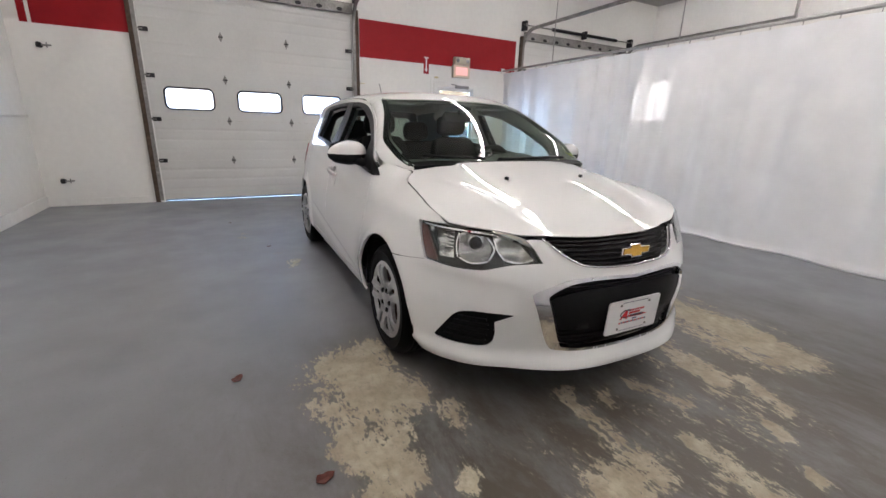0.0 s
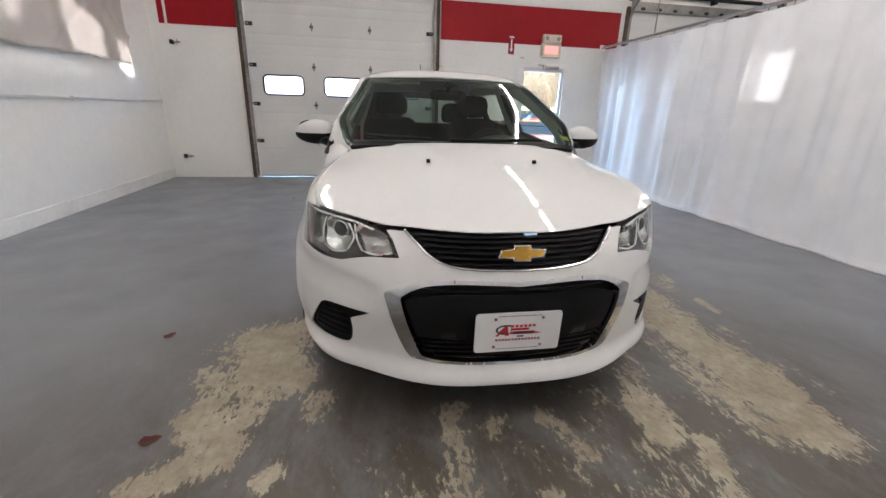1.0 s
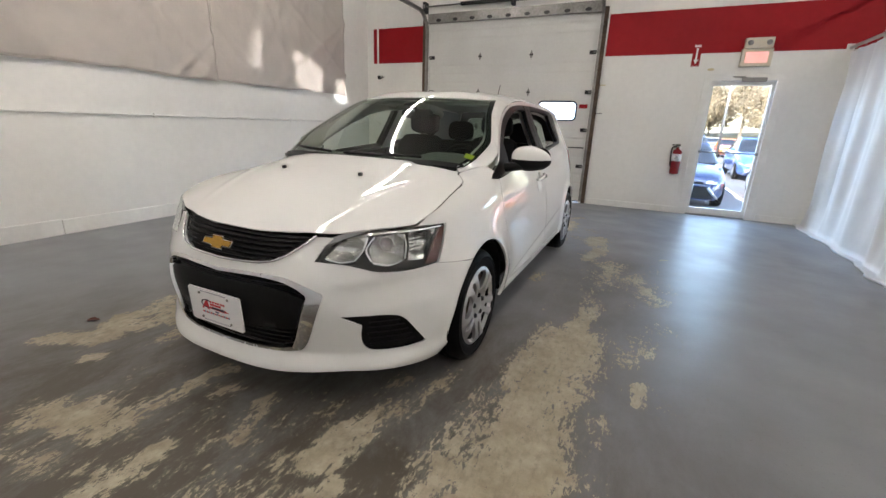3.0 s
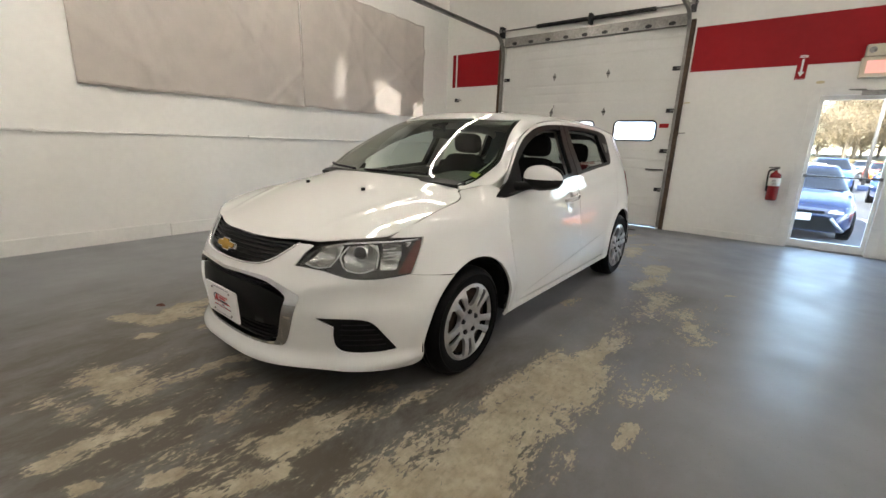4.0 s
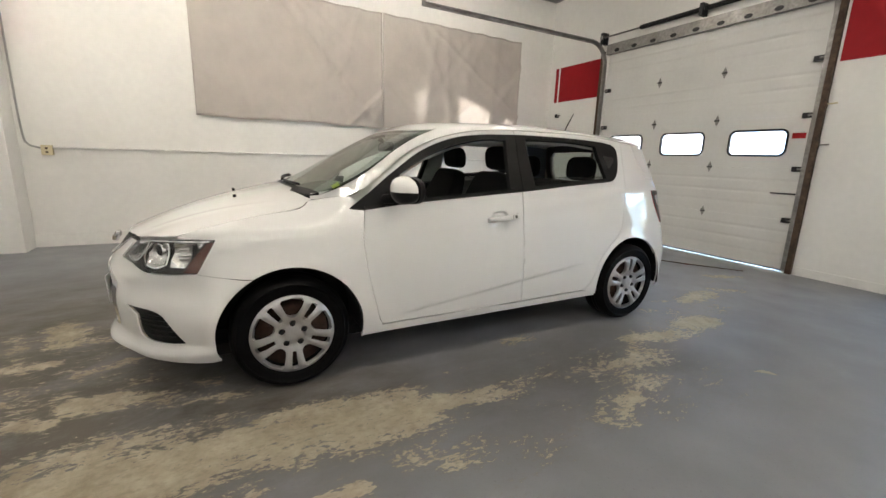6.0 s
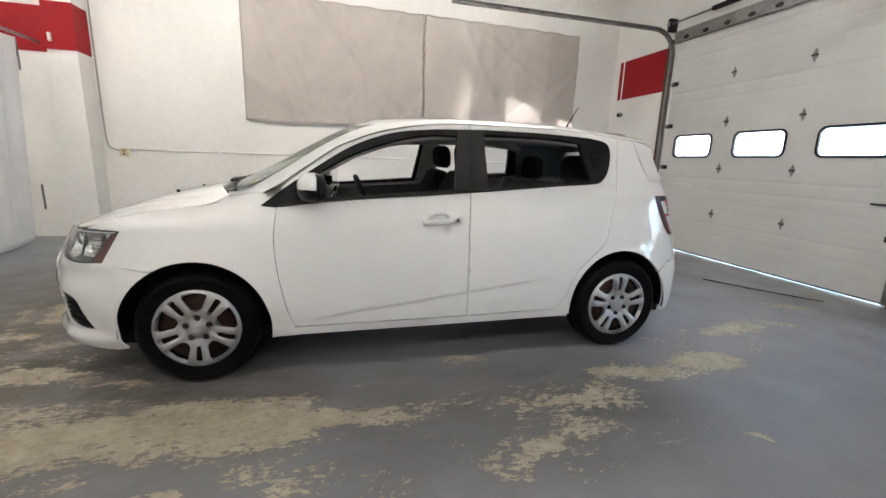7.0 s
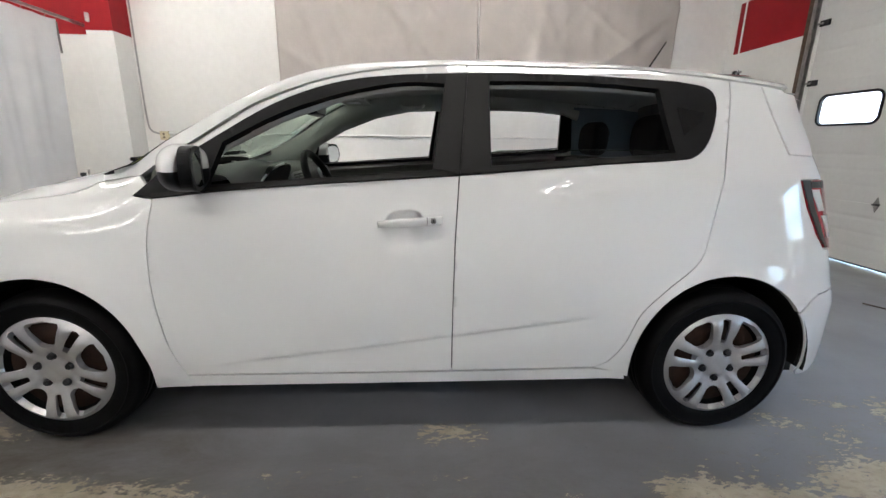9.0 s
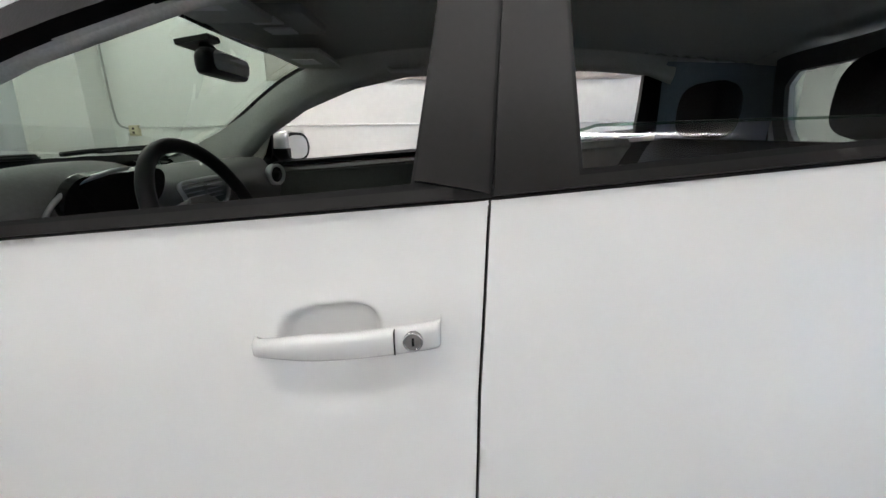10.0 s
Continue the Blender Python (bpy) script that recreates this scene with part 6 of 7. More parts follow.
skin("plate_panel", mirror_pts(mid_panel), f_front, BLACK, grille, both=False, step=0.03, lip=0.03, inset=0.0, raised=-0.012, out_dir=(-1, 0, 0), label="plain black panel behind the plate")
for z, w in ((0.322, 0.315), (0.343, 0.355), (0.364, 0.37), (0.386, 0.378)):
    slat("grille_bar", -w, w, z, BLACK, grille, 0.007, 0.02, 0.016)
slat("grille_bar", -0.37, 0.37, 0.603, BLACK, grille, 0.006, 0.02, 0.016)
# upper grille
UG = run([(0.0, 0.792), (0.2, 0.795), (0.36, 0.800), (0.478, 0.792)], 5) + run([(0.413, 0.752), (0.348, 0.715), (0.27, 0.688), (0.15, 0.676), (0.0, 0.671)], 5)
ug = skin("upper_grille", mirror_pts(UG), inward(f_front, 0.04), BLACK, car, both=False, step=0.05, lip=0.0, inset=-0.006, out_dir=(-1, 0, 0), label="black upper grille")[0]
for z, w in ((0.694, 0.26), (0.712, 0.325), (0.730, 0.36), (0.748, 0.39), (0.766, 0.42), (0.782, 0.445)):
    slat("grille_bar", -w, w, z, BLACK, ug, 0.006, 0.022, 0.008, 32, dz=0.006)
rim = [(s, z) for s, z in UG[15:]]
rim_all = [(a, b) for a, b in rim] + [(-a, b) for a, b in rim[::-1][1:]]
p = f_front(np.array(rim_all))
part("chrome_rim", tube([(q[1], q[0] - 0.003, q[2] + 0.002) for q in p], 0.0055, 8), CHROME, ug, "thin chrome rim under the grille")
# emblem
em = [(-0.1, -0.016), (-0.034, -0.016), (-0.034, -0.033), (0.034, -0.033), (0.034, -0.016), (0.088, -0.016), (0.1, 0.016), (0.034, 0.016), (0.034, 0.033), (-0.034, 0.033), (-0.034, 0.016), (-0.088, 0.016)]
em = [(x * 0.92, z * 0.92) for x, z in em]
face_nose = pose(0, 0.066, 0.737, 90 - 16, 0, 0)
embl = part("emblem", prism(em, face_nose, 0.014, 0.003), CHROME, ug, "gold cross-shaped badge with a chrome edge")
part("emblem_face", prism([(x * 0.92, y * 0.84) for x, y in em], face_nose @ pose(0, 0, 0.0135), 0.003, 0.001), GOLD, embl)
# plate
pl = pose(-0.006, 0.016, 0.450, 90 + 3, 0, 0)
plate = part("dealer_plate", prism(rounded(-0.164, 0.164, -0.081, 0.081, 0.012), pl, 0.006, 0.0015), PLATEW, car, "white plate with a red and black printed mark")


def print_mark(name, outline, mat, lift=0.0066):
    part(name, prism(outline, pl @ pose(0, 0, lift), 0.0004), mat, plate)


ring = [(0.034 * math.cos(a) * 1.15 - 0.048, 0.021 * math.sin(a) + 0.012) for a in np.linspace(0.9, 5.2, 22)]
print_mark("printed_mark", ring + [(x * 0.78 - 0.012, (y - 0.012) * 0.7 + 0.012) for x, y in ring[::-1]], INKK)
print_mark("printed_mark", [(-0.088, -0.014), (-0.075, -0.014), (-0.068, -0.002), (-0.052, -0.002), (-0.05, -0.014), (-0.036, -0.014), (-0.042, 0.026), (-0.056, 0.026)], INKR)
print_mark("printed_mark", [(-0.03, 0.018), (0.04, 0.018), (0.04, 0.008), (-0.03, 0.008)], INKR, 0.0067)
print_mark("printed_mark", [(-0.034, 0.004), (0.05, 0.004), (0.092, -0.006), (0.05, -0.010), (-0.03, -0.008)], INKR, 0.0067)
print_mark("printed_mark", [(-0.02, 0.001), (0.052, 0.001), (0.055, -0.005), (-0.02, -0.004)], INKK, 0.0072)
for i in range(6):
    print_mark("letter_bar", [(-0.030 + i * 0.0165, 0.031), (-0.018 + i * 0.0165, 0.031), (-0.018 + i * 0.0165, 0.021), (-0.030 + i * 0.0165, 0.021)], INKR)
    print_mark("letter_bar", [(-0.020 + i * 0.0140, 0.0045), (-0.0095 + i * 0.0140, 0.0045), (-0.0095 + i * 0.0140, -0.0065), (-0.020 + i * 0.0140, -0.0065)], INKK, 0.0074)
print_mark("printed_bar", [(-0.004, -0.014), (0.022, -0.014), (0.022, -0.021), (-0.004, -0.021)], INKB)
for i in range(14):
    x = -0.086 + i * 0.0125
    print_mark("printed_bar", [(x, -0.026), (x + 0.0095, -0.026), (x + 0.0095, -0.0345), (x, -0.0345)], INKB if i % 2 else INKR)
for i in range(16):
    x = -0.082 + i * 0.0104
    print_mark("printed_bar", [(x, 0.070), (x + 0.008, 0.070), (x + 0.008, 0.067), (x, 0.067)], INKB)
    print_mark("printed_bar", [(x, -0.067), (x + 0.008, -0.067), (x + 0.008, -0.070), (x, -0.070)], INKB)
for x, y in ((-0.09, 0.058), (0.09, 0.058), (-0.09, -0.058), (0.09, -0.058)):
    part("plate_screw", lathe([(0.006, 0.006), (0.006, 0.009), (0.004, 0.0105), (0, 0.0105)], 12, pl @ pose(x, y, 0)), STEEL, plate)
# fog recesses
for s_list in (fog_l, fog_r):
    sg = 1 if s_list[0][0] > 0 else -1
    fg = skin("fog_recess", s_list, inward(f_front, 0.018), BLACK, car, both=False, step=0.03, lip=0.0, inset=-0.004, out_dir=(-1, 0, 0), label="black vent in the bumper")[0]
    for z, a, b in ((0.338, 0.70, 0.90), (0.364, 0.695, 0.885), (0.390, 0.69, 0.868), (0.416, 0.69, 0.85), (0.440, 0.70, 0.83)):
        slat("vent_bar", sg * a, sg * b, z, BLACK, fg, 0.009, 0.012, 0.006, 14)

# ---- head lamps
hl_poly = HL + HL_LOW
lamps = skin("head_lamp", hl_poly, inward(f_side, 0.075), DASH, car, step=0.04, lip=0.0, inset=-0.004, out_dir=(-1, 0, 0), label="clear head lamp with an amber corner")
GREYC = material("smoked_bezel", (0.022, 0.021, 0.020), 0.25)
REFL = material("lamp_reflector", (0.66, 0.65, 0.64), 0.2, 1.0, bump=0.35, bump_scale=70)


def bowl(cs, cz, rs, rz, d0, d1):
    def f(q):
        r2 = ((q[:, 0] - cs) / rs)**2 + ((q[:, 1] - cz) / rz)**2
        base, n = f_side(q), surface_normal(f_side, q)
        dpt = d0 + (d1 - d0) * np.clip(1 - r2, 0, 1)
        s = np.sign((n * np.array([-1.0, 1.0, 0.1])).sum(1))
        return base - n * (s * dpt)[:, None]
    return f


def ringed(pts, k=4):
    """A closed smooth outline through the given corners."""
    return run(pts + [pts[0]], k)[:-1]


C1 = ringed([(0.702, 0.752), (0.735, 0.797), (0.80, 0.806), (0.855, 0.806), (0.864, 0.76), (0.852, 0.708), (0.79, 0.688), (0.722, 0.700)])
C3 = [(0.880, 0.696), (0.958, 0.694), (1.02, 0.77), (1.055, 0.811), (0.893, 0.812), (0.888, 0.76)]
C2 = ringed([(0.512, 0.716), (0.556, 0.772), (0.60, 0.789), (0.688, 0.799), (0.664, 0.748), (0.628, 0.708), (0.575, 0.701)])
skin("bezel", hl_poly, inward(f_side, 0.022), GREYC, lamps, holes=[C1, C2, C3], step=0.03, lip=0.02, inset=0.002, out_dir=(-1, 0.5, 0))
for cpoly, c in ((C1, (0.785, 0.747, 0.088, 0.066)), (C2, (0.60, 0.75, 0.10, 0.055)), (C3, (0.96, 0.762, 0.085, 0.06))):
    skin("reflector", cpoly, bowl(*c, 0.022, 0.07), REFL, lamps, step=0.012, lip=0.0, inset=-0.001, out_dir=(-1, 0.5, 0), label="bright reflector bowl")
for z in (0.735, 0.750, 0.765, 0.780):
    skin("reflector_step", [(0.90, z), (0.97, z + 0.003), (0.975, z + 0.009), (0.90, z + 0.006)], f_side, REFL, lamps, step=0.012, lip=0.008, inset=0.0, raised=-0.040, out_dir=(-1, 0.5, 0))


def trim(line, w):
    up = [(x + w[0], z + w[1]) for x, z in line]
    skin("lamp_trim", run(line, 4) + run(up[::-1], 4), f_side, CHROME, lamps, step=0.012, lip=0.006, inset=0.0, raised=-0.016, out_dir=(-1, 0.5, 0))


trim([(0.515, 0.711), (0.575, 0.698), (0.630, 0.704)], (0.0, 0.006))
trim([(0.632, 0.706), (0.668, 0.746), (0.694, 0.800)], (0.010, 0.0))
trim([(0.735, 0.800), (0.694, 0.752), (0.714, 0.704)], (-0.009, 0.0))
trim([(0.716, 0.694), (0.79, 0.681), (0.85, 0.698)], (0.0, 0.006))
trim([(0.856, 0.704), (0.869, 0.76), (0.860, 0.806)], (0.008, 0.0))
skin("lamp_trim", run([(0.60, 0.790), (0.72, 0.814), (0.9, 0.823), (1.09, 0.822)], 5) + run([(1.085, 0.816), (0.9, 0.815), (0.72, 0.806), (0.61, 0.784)], 5), f_side, CHROME, lamps, step=0.012, lip=0.006, inset=0.0, raised=-0.012, out_dir=(-1, 0.5, 0))
skin("amber_corner", [(0.962, 0.672), (1.03, 0.672), (1.083, 0.755), (1.108, 0.814), (1.075, 0.812), (1.020, 0.752)], f_side, AMBER, lamps, step=0.02, lip=0.01, inset=0.0, raised=-0.010, out_dir=(-1, 0.5, 0), label="amber side reflector")
pj = shell(0.79, 0.763) - np.array([-0.7, 0.7, 0]) * 0.05
for sg, lp in ((1, lamps[0]), (-1, lamps[1])):
    mm = Matrix.Translation((sg * pj[1], pj[0], pj[2])) @ pose(0, 0, 0, 90, 0, 30 * sg)
    part("projector", lathe([(0.036, -0.02), (0.036, 0.012), (0.031, 0.018), (0.029, 0.018)], 28, mm), CHROME, lp)
    part("projector_lens", lathe([(0.030, 0.012), (0.026, 0.021), (0.015, 0.028), (0.0, 0.030)], 28, mm), GLOSSK, lp, "dark glass lens")
skin("lamp_cover", hl_poly, f_side, GLASS, lamps, step=0.03, lip=0.0, inset=0.001, raised=0.001, out_dir=(-1, 0.5, 0), label="clear plastic lamp cover")

# ---- door mirrors
for sg in (1, -1):
    def blob(c, r, n=28, m=18, e=0.8, cut=None):
        bm = bmesh.new()
        rows_b = []
        for i in range(m + 1):
            t = -math.pi / 2 + math.pi * i / m
            row = []
            for j in range(n):
                a = 2 * math.pi * j / n
                sx = lambda q, ex: math.copysign(abs(q)**ex, q)
                x, y, z = sx(math.cos(t), e) * sx(math.cos(a), e), sx(math.cos(t), e) * sx(math.sin(a), e), sx(math.sin(t), e)
                y = min(y, 0.45)                       # flat towards the rear
                xo = max(x, 0.0)
                row.append(bm.verts.new((sg * (c[0] + r[0] * x), c[1] + r[1] * (0.45 + (y - 0.45) * (1 - 0.55 * xo**1.5)), c[2] + r[2] * (z * (1 - 0.28 * xo) - 0.10 * xo))))
            rows_b.append(row)
        for a, b in zip(rows_b, rows_b[1:]):
            for j in range(n):
                bm.faces.new((a[j], a[(j + 1) % n], b[(j + 1) % n], b[j])).smooth = True
        bmesh.ops.remove_doubles(bm, verts=bm.verts[:], dist=1e-4)
        if cut is not None:
            g = bm.verts[:] + bm.edges[:] + bm.faces[:]
            bmesh.ops.bisect_plane(bm, geom=g, plane_co=(0, 0, cut[0]), plane_no=(0, 0, cut[1]), clear_outer=True)
        bmesh.ops.recalc_face_normals(bm, faces=bm.faces[:])
        return bm
    mx, my = (0.930, 0.025) if sg > 0 else (0.888, 0.075)          # how far out and back each one stands
    c, r = (mx, 1.505 + my, 1.068), (0.120, 0.070, 0.076)
    mir = part("door_mirror", blob(c, r, cut=(1.060, -1)), PAINT, car, "door mirror with a white cap")
    part("mirror_base", blob((c[0], c[1] + 0.002, c[2]), (r[0] * 1.02, r[1] * 1.02, r[2] * 1.02), cut=(1.062, 1)), BLACK, mir, "black lower mirror shell")
    g = [(0.088 * math.copysign(abs(math.cos(a))**0.75, math.cos(a)), 0.058 * math.copysign(abs(math.sin(a))**0.75, math.sin(a))) for a in np.linspace(0, 2 * math.pi, 36, endpoint=False)]
    mg = Matrix.Translation((sg * mx, 1.530 + my, 1.066)) @ pose(0, 0, 0, -90, 0, 17 * sg)
    part("mirror_housing_edge", prism([(x * 1.26, y * 1.24) for x, y in g], mg @ pose(0, 0, -0.012), 0.036, 0.010), BLACK, mir)
    part("mirror_glass", prism(g, mg @ pose(0, 0, 0.0242), 0.002), material("mirror_silver", (0.85, 0.86, 0.87), 0.02, 1.0) if sg > 0 else bpy.data.materials["mirror_silver"], mir, "mirror glass")
    part("mirror_arm", tube([(sg * 0.755, 1.42 + my, 1.000), (sg * 0.80, 1.445 + my, 1.010), (sg * (mx - 0.04), 1.475 + my, 1.022)], [0.034, 0.029, 0.026], 12), BLACK, mir)

# ---- door handles
for sg in (1, -1):
    hp = [(2.140, -0.008, 0.869), (2.146, 0.010, 0.8695), (2.17, 0.018, 0.872), (2.22, 0.025, 0.876), (2.28, 0.027, 0.880), (2.34, 0.023, 0.885), (2.372, 0.018, 0.888), (2.376, -0.004, 0.888)]
    bm = bmesh.new()
    rows_h = []
    for u, o, z in spline_pts(hp, 6):
        v = float(shell(u_to_s(2.13), z)[1]) + o
        slim = 0.60 + 0.38 * float(smooth(2.14, 2.23, u))
        rows_h.append([bm.verts.new((sg * (v + dx), u, z + dz * slim)) for dx, dz in ((0.006, -0.017), (0.009, -0.013), (0.010, 0.008), (0.007, 0.015), (-0.003, 0.016), (-0.010, 0.012), (-0.010, -0.015))])
    for a, b in zip(rows_h, rows_h[1:]):
        for i in range(7):
            bm.faces.new((a[i], a[(i + 1) % 7], b[(i + 1) % 7], b[i])).smooth = True
    bm.faces.new(rows_h[0])
    bm.faces.new(rows_h[-1])
    bmesh.ops.recalc_face_normals(bm, faces=bm.faces[:])
    hd = part("door_handle", bm, PAINT, doors[0][0 if sg > 0 else 1], "white pull handle")
    if sg > 0:
        kx = float(shell(u_to_s(2.13), 0.887)[1]) + 0.0325
        mk = Matrix.Translation((kx, 2.343, 0.8855)) @ pose(0, 0, 0, 0, 90, 0)
        part("key_lock", lathe([(0.0122, -0.01), (0.0122, 0.0045), (0.0105, 0.0055), (0.0098, 0.004), (0.0097, 0.002)], 24, mk), CHROME, hd, "round key lock")
        part("cap_gap", box(kx - 0.010, kx + 0.0048, 2.3200, 2.3218, 0.8690, 0.8985), BLACK, hd)
        part("key_core", lathe([(0.0098, 0.0), (0.0098, 0.003), (0.006, 0.0038), (0.0, 0.0038)], 20, mk), STEEL, hd)
        part("key_slot", box(kx + 0.0030, kx + 0.0046, 2.3415, 2.3445, 0.8805, 0.8905), BLACK, hd)
part("antenna", tube([(0, 3.47, float(top(3.47, 0.0)[2]) - 0.004), (0, 3.475, float(top(3.47, 0.0)[2]) + 0.012), (0, 3.50, 1.56), (0, 3.575, 1.685)], [0.02, 0.011, 0.005, 0.0035], 8), BLACK, car, "black rod aerial")

# ---- cabin
skin("door_trim", [(1.95, 0.32), (2.94, 0.32), (2.94, 1.03), (1.92, 0.955)], inward(f_side, 0.07), DASH, car, step=0.08, lip=0.0, inset=0.0, out_dir=(0, -1, 0), label="dark inner door trim")
skin("door_trim", [(2.96, 0.32), (3.55, 0.5), (3.78, 1.09), (2.96, 1.035)], inward(f_side, 0.07), DASH, car, step=0.08, lip=0.0, inset=0.0, out_dir=(0, -1, 0))
skin("door_top_edge", [(1.95, 0.965), (2.94, 1.035), (3.78, 1.10), (3.78, 1.085), (2.94, 1.02), (1.95, 0.95)], inward(f_side, 0.02), DASH, car, step=0.06, lip=0.055, inset=0.0, out_dir=(0, 1, 0))
skin("window_lining", rail_run(1.98, 4.0, 30, 0.03) + [(3.95, 1.385), (3.55, 1.392), (3.09, 1.392), (2.90, 1.385), (2.75, 1.380), (2.53, 1.338), (2.3, 1.258), (2.105, 1.153), (2.03, 1.02), (1.90, 0.98)],
     inward(f_side, 0.045), LINER, car, step=0.03, lip=0.02, inset=0.0, out_dir=(0, -1, 0), label="grey lining above the windows")
skin("pillar_trim", [(2.89, 1.03), (3.07, 1.04), (3.07, 1.43), (2.94, 1.43)], inward(f_side, 0.055), LINER, car, step=0.06, lip=0.0, inset=0.0, out_dir=(0, -1, 0))
skin("tailgate_trim", mirror_pts([(0.0, 1.42), (0.60, 1.40), (0.70, 1.05), (0.66, 0.72), (0.0, 0.70)]), inward(f_rear, 0.035), DASH, car, both=False, holes=[mirror_pts([(0.0, 1.352), (0.42, 1.342), (0.505, 1.292), (0.565, 1.10), (0.525, 1.055), (0.0, 1.045)])], step=0.06, lip=0.0, inset=0.0, out_dir=(-1, 0, 0), label="dark tailgate lining")
skin("rear_header", [(3.66, 0.645), (3.90, 0.645), (3.93, 0.3), (3.93, -0.3), (3.90, -0.645), (3.66, -0.645)], inward(f_top, 0.045), LINER, car, both=False, step=0.05, lip=0.0, inset=0.0, out_dir=(0, 0, -1))
skin("rear_trim", [(3.90, 1.05), (4.46, 1.05), (4.42, 1.40), (3.84, 1.42), (3.83, 1.385), (3.89, 1.13)], inward(f_side, 0.05), GREYB, car, step=0.06, lip=0.0, inset=0.0, out_dir=(0, -1, 0))
ap = [(1.27, 0.945), (1.5, 0.925), (1.73, 0.90), (1.9, 0.87), (2.0, 0.99), (1.75, 0.999), (1.5, 0.999), (1.30, 0.999)]
for sg in (1, -1):
    skin("pillar_lining", [(u, sg * w * 0.65) for u, w in ap], inward(f_top, 0.03), LINER, car, both=False, step=0.04, lip=0.0, inset=0.0, out_dir=(0, 0, -1))
skin("roof_edge_lining", [(1.95, 0.60), (2.2, 0.63), (3.7, 0.63), (3.7, 0.648), (2.2, 0.648), (1.9, 0.645)], inward(f_top, 0.03), LINER, car, both=False, step=0.05, lip=0.0, inset=0.0, out_dir=(0, 0, -1))

# soft trim from the windscreen pillar back along the roof rail
ZO = np.array([(1.78, 0.93), (1.90, 0.985), (1.98, 1.045), (2.105, 1.150), (2.3, 1.255), (2.53, 1.335), (2.75, 1.378), (2.915, 1.384), (3.3, 1.394), (3.55, 1.390), (3.765, 1.372), (3.90, 1.33)])
_s = np.linspace(1.78, 3.88, 74)
_u = np.interp(_s, PLAN_S, PLAN[:, 0])
_low = inward(f_side, 0.052)(np.stack([_s, np.interp(_s, ZO[:, 0], ZO[:, 1]) - 0.004], 1))
_sill = inward(f_side, 0.030)(np.stack([_s, np.interp(_s, ZO[:, 0], ZO[:, 1]) + 0.006], 1))
_edge = inward(f_top, 0.028)(np.stack([_u, 0.65 * np.interp(_u, [1.2, 1.5, 1.9, 2.2, 2.6, 3.32], [0.87, 0.87, 0.83, 0.82, 0.84, 0.985])], 1))
_rows = [_sill, _low, _low * 0.62 + _edge * 0.38 + np.array([0, -0.016, -0.006]), _low * 0.25 + _edge * 0.75 + np.array([0, -0.010, -0.008]), _edge]
for sg in (1, -1):
    bm = bmesh.new()
    grid = [[bm.verts.new((sg * p[1], p[0], p[2])) for p in row] for row in _rows]
    for a, b in zip(grid, grid[1:]):
        for i in range(len(a) - 1):
            bm.faces.new((a[i], a[i + 1], b[i + 1], b[i])).smooth = True
    part("roof_rail_trim", bm, LINER, car, "grey moulded trim along pillar and roof rail")


def loft(name, sections, mat, parent, label="", n_round=5, r=0.03):
    """A soft body through rounded rectangles: (centre, half width, half depth, tilt)."""
    bm = bmesh.new()
    rings_l = []
    fine = spline_pts([(*c, hw, hd, tilt) for c, hw, hd, tilt in sections], 5)
    for x, y, z, hw, hd, tilt in fine:
        m = Matrix.Translation((x, y, z)) @ pose(0, 0, 0, tilt, 0, 0)
        rr = min(r, hw * 0.8, hd * 0.8)
        rings_l.append([bm.verts.new(m @ Vector((a, b, 0))) for a, b in rounded(-hw, hw, -hd, hd, rr, n_round)])
    k = len(rings_l[0])
    for a, b in zip(rings_l, rings_l[1:]):
        for i in range(k):
            bm.faces.new((a[i], a[(i + 1) % k], b[(i + 1) % k], b[i])).smooth = True
    bm.faces.new(rings_l[0][::-1])
    bm.faces.new(rings_l[-1])
    bmesh.ops.recalc_face_normals(bm, faces=bm.faces[:])
    return part(name, bm, mat, parent, label)


for sg in (1, -1):
    x = sg * 0.355
    st = loft("front_seat", [((x, 2.28, 0.58), 0.19, 0.07, -22), ((x, 2.36, 0.78), 0.235, 0.075, -20), ((x, 2.44, 0.98), 0.235, 0.065, -18), ((x, 2.49, 1.12), 0.19, 0.055, -16), ((x, 2.50, 1.15), 0.13, 0.04, -14)], CLOTH, car, "charcoal cloth front seat")
    loft("seat_cushion", [((x, 2.03, 0.42), 0.24, 0.26, 6), ((x, 2.02, 0.56), 0.25, 0.27, 6), ((x, 2.02, 0.60), 0.21, 0.24, 6)], CLOTH, st)
    loft("headrest", [((x, 2.53, 1.170), 0.08, 0.030, -8), ((x, 2.53, 1.185), 0.118, 0.045, -7), ((x, 2.53, 1.22), 0.135, 0.052, -6), ((x, 2.525, 1.29), 0.132, 0.054, -4), ((x, 2.522, 1.33), 0.112, 0.045, -2), ((x, 2.52, 1.347), 0.07, 0.025, 0)], CLOTH, st, "charcoal cloth headrest")
    loft("rear_headrest", [((x, 3.37, 1.095), 0.08, 0.030, -8), ((x, 3.372, 1.11), 0.12, 0.040, -7), ((x, 3.375, 1.145), 0.14, 0.048, -6), ((x, 3.38, 1.23), 0.138, 0.05, -4), ((x, 3.38, 1.275), 0.115, 0.04, -2), ((x, 3.38, 1.294), 0.07, 0.024, 0)], CLOTH, car, "charcoal rear headrest")
loft("rear_bench", [((0, 3.15, 0.45), 0.60, 0.08, -20), ((0, 3.25, 0.75), 0.62, 0.085, -18), ((0, 3.34, 1.03), 0.61, 0.07, -16), ((0, 3.36, 1.08), 0.56, 0.05, -14)], CLOTH, car, "charcoal rear bench back")
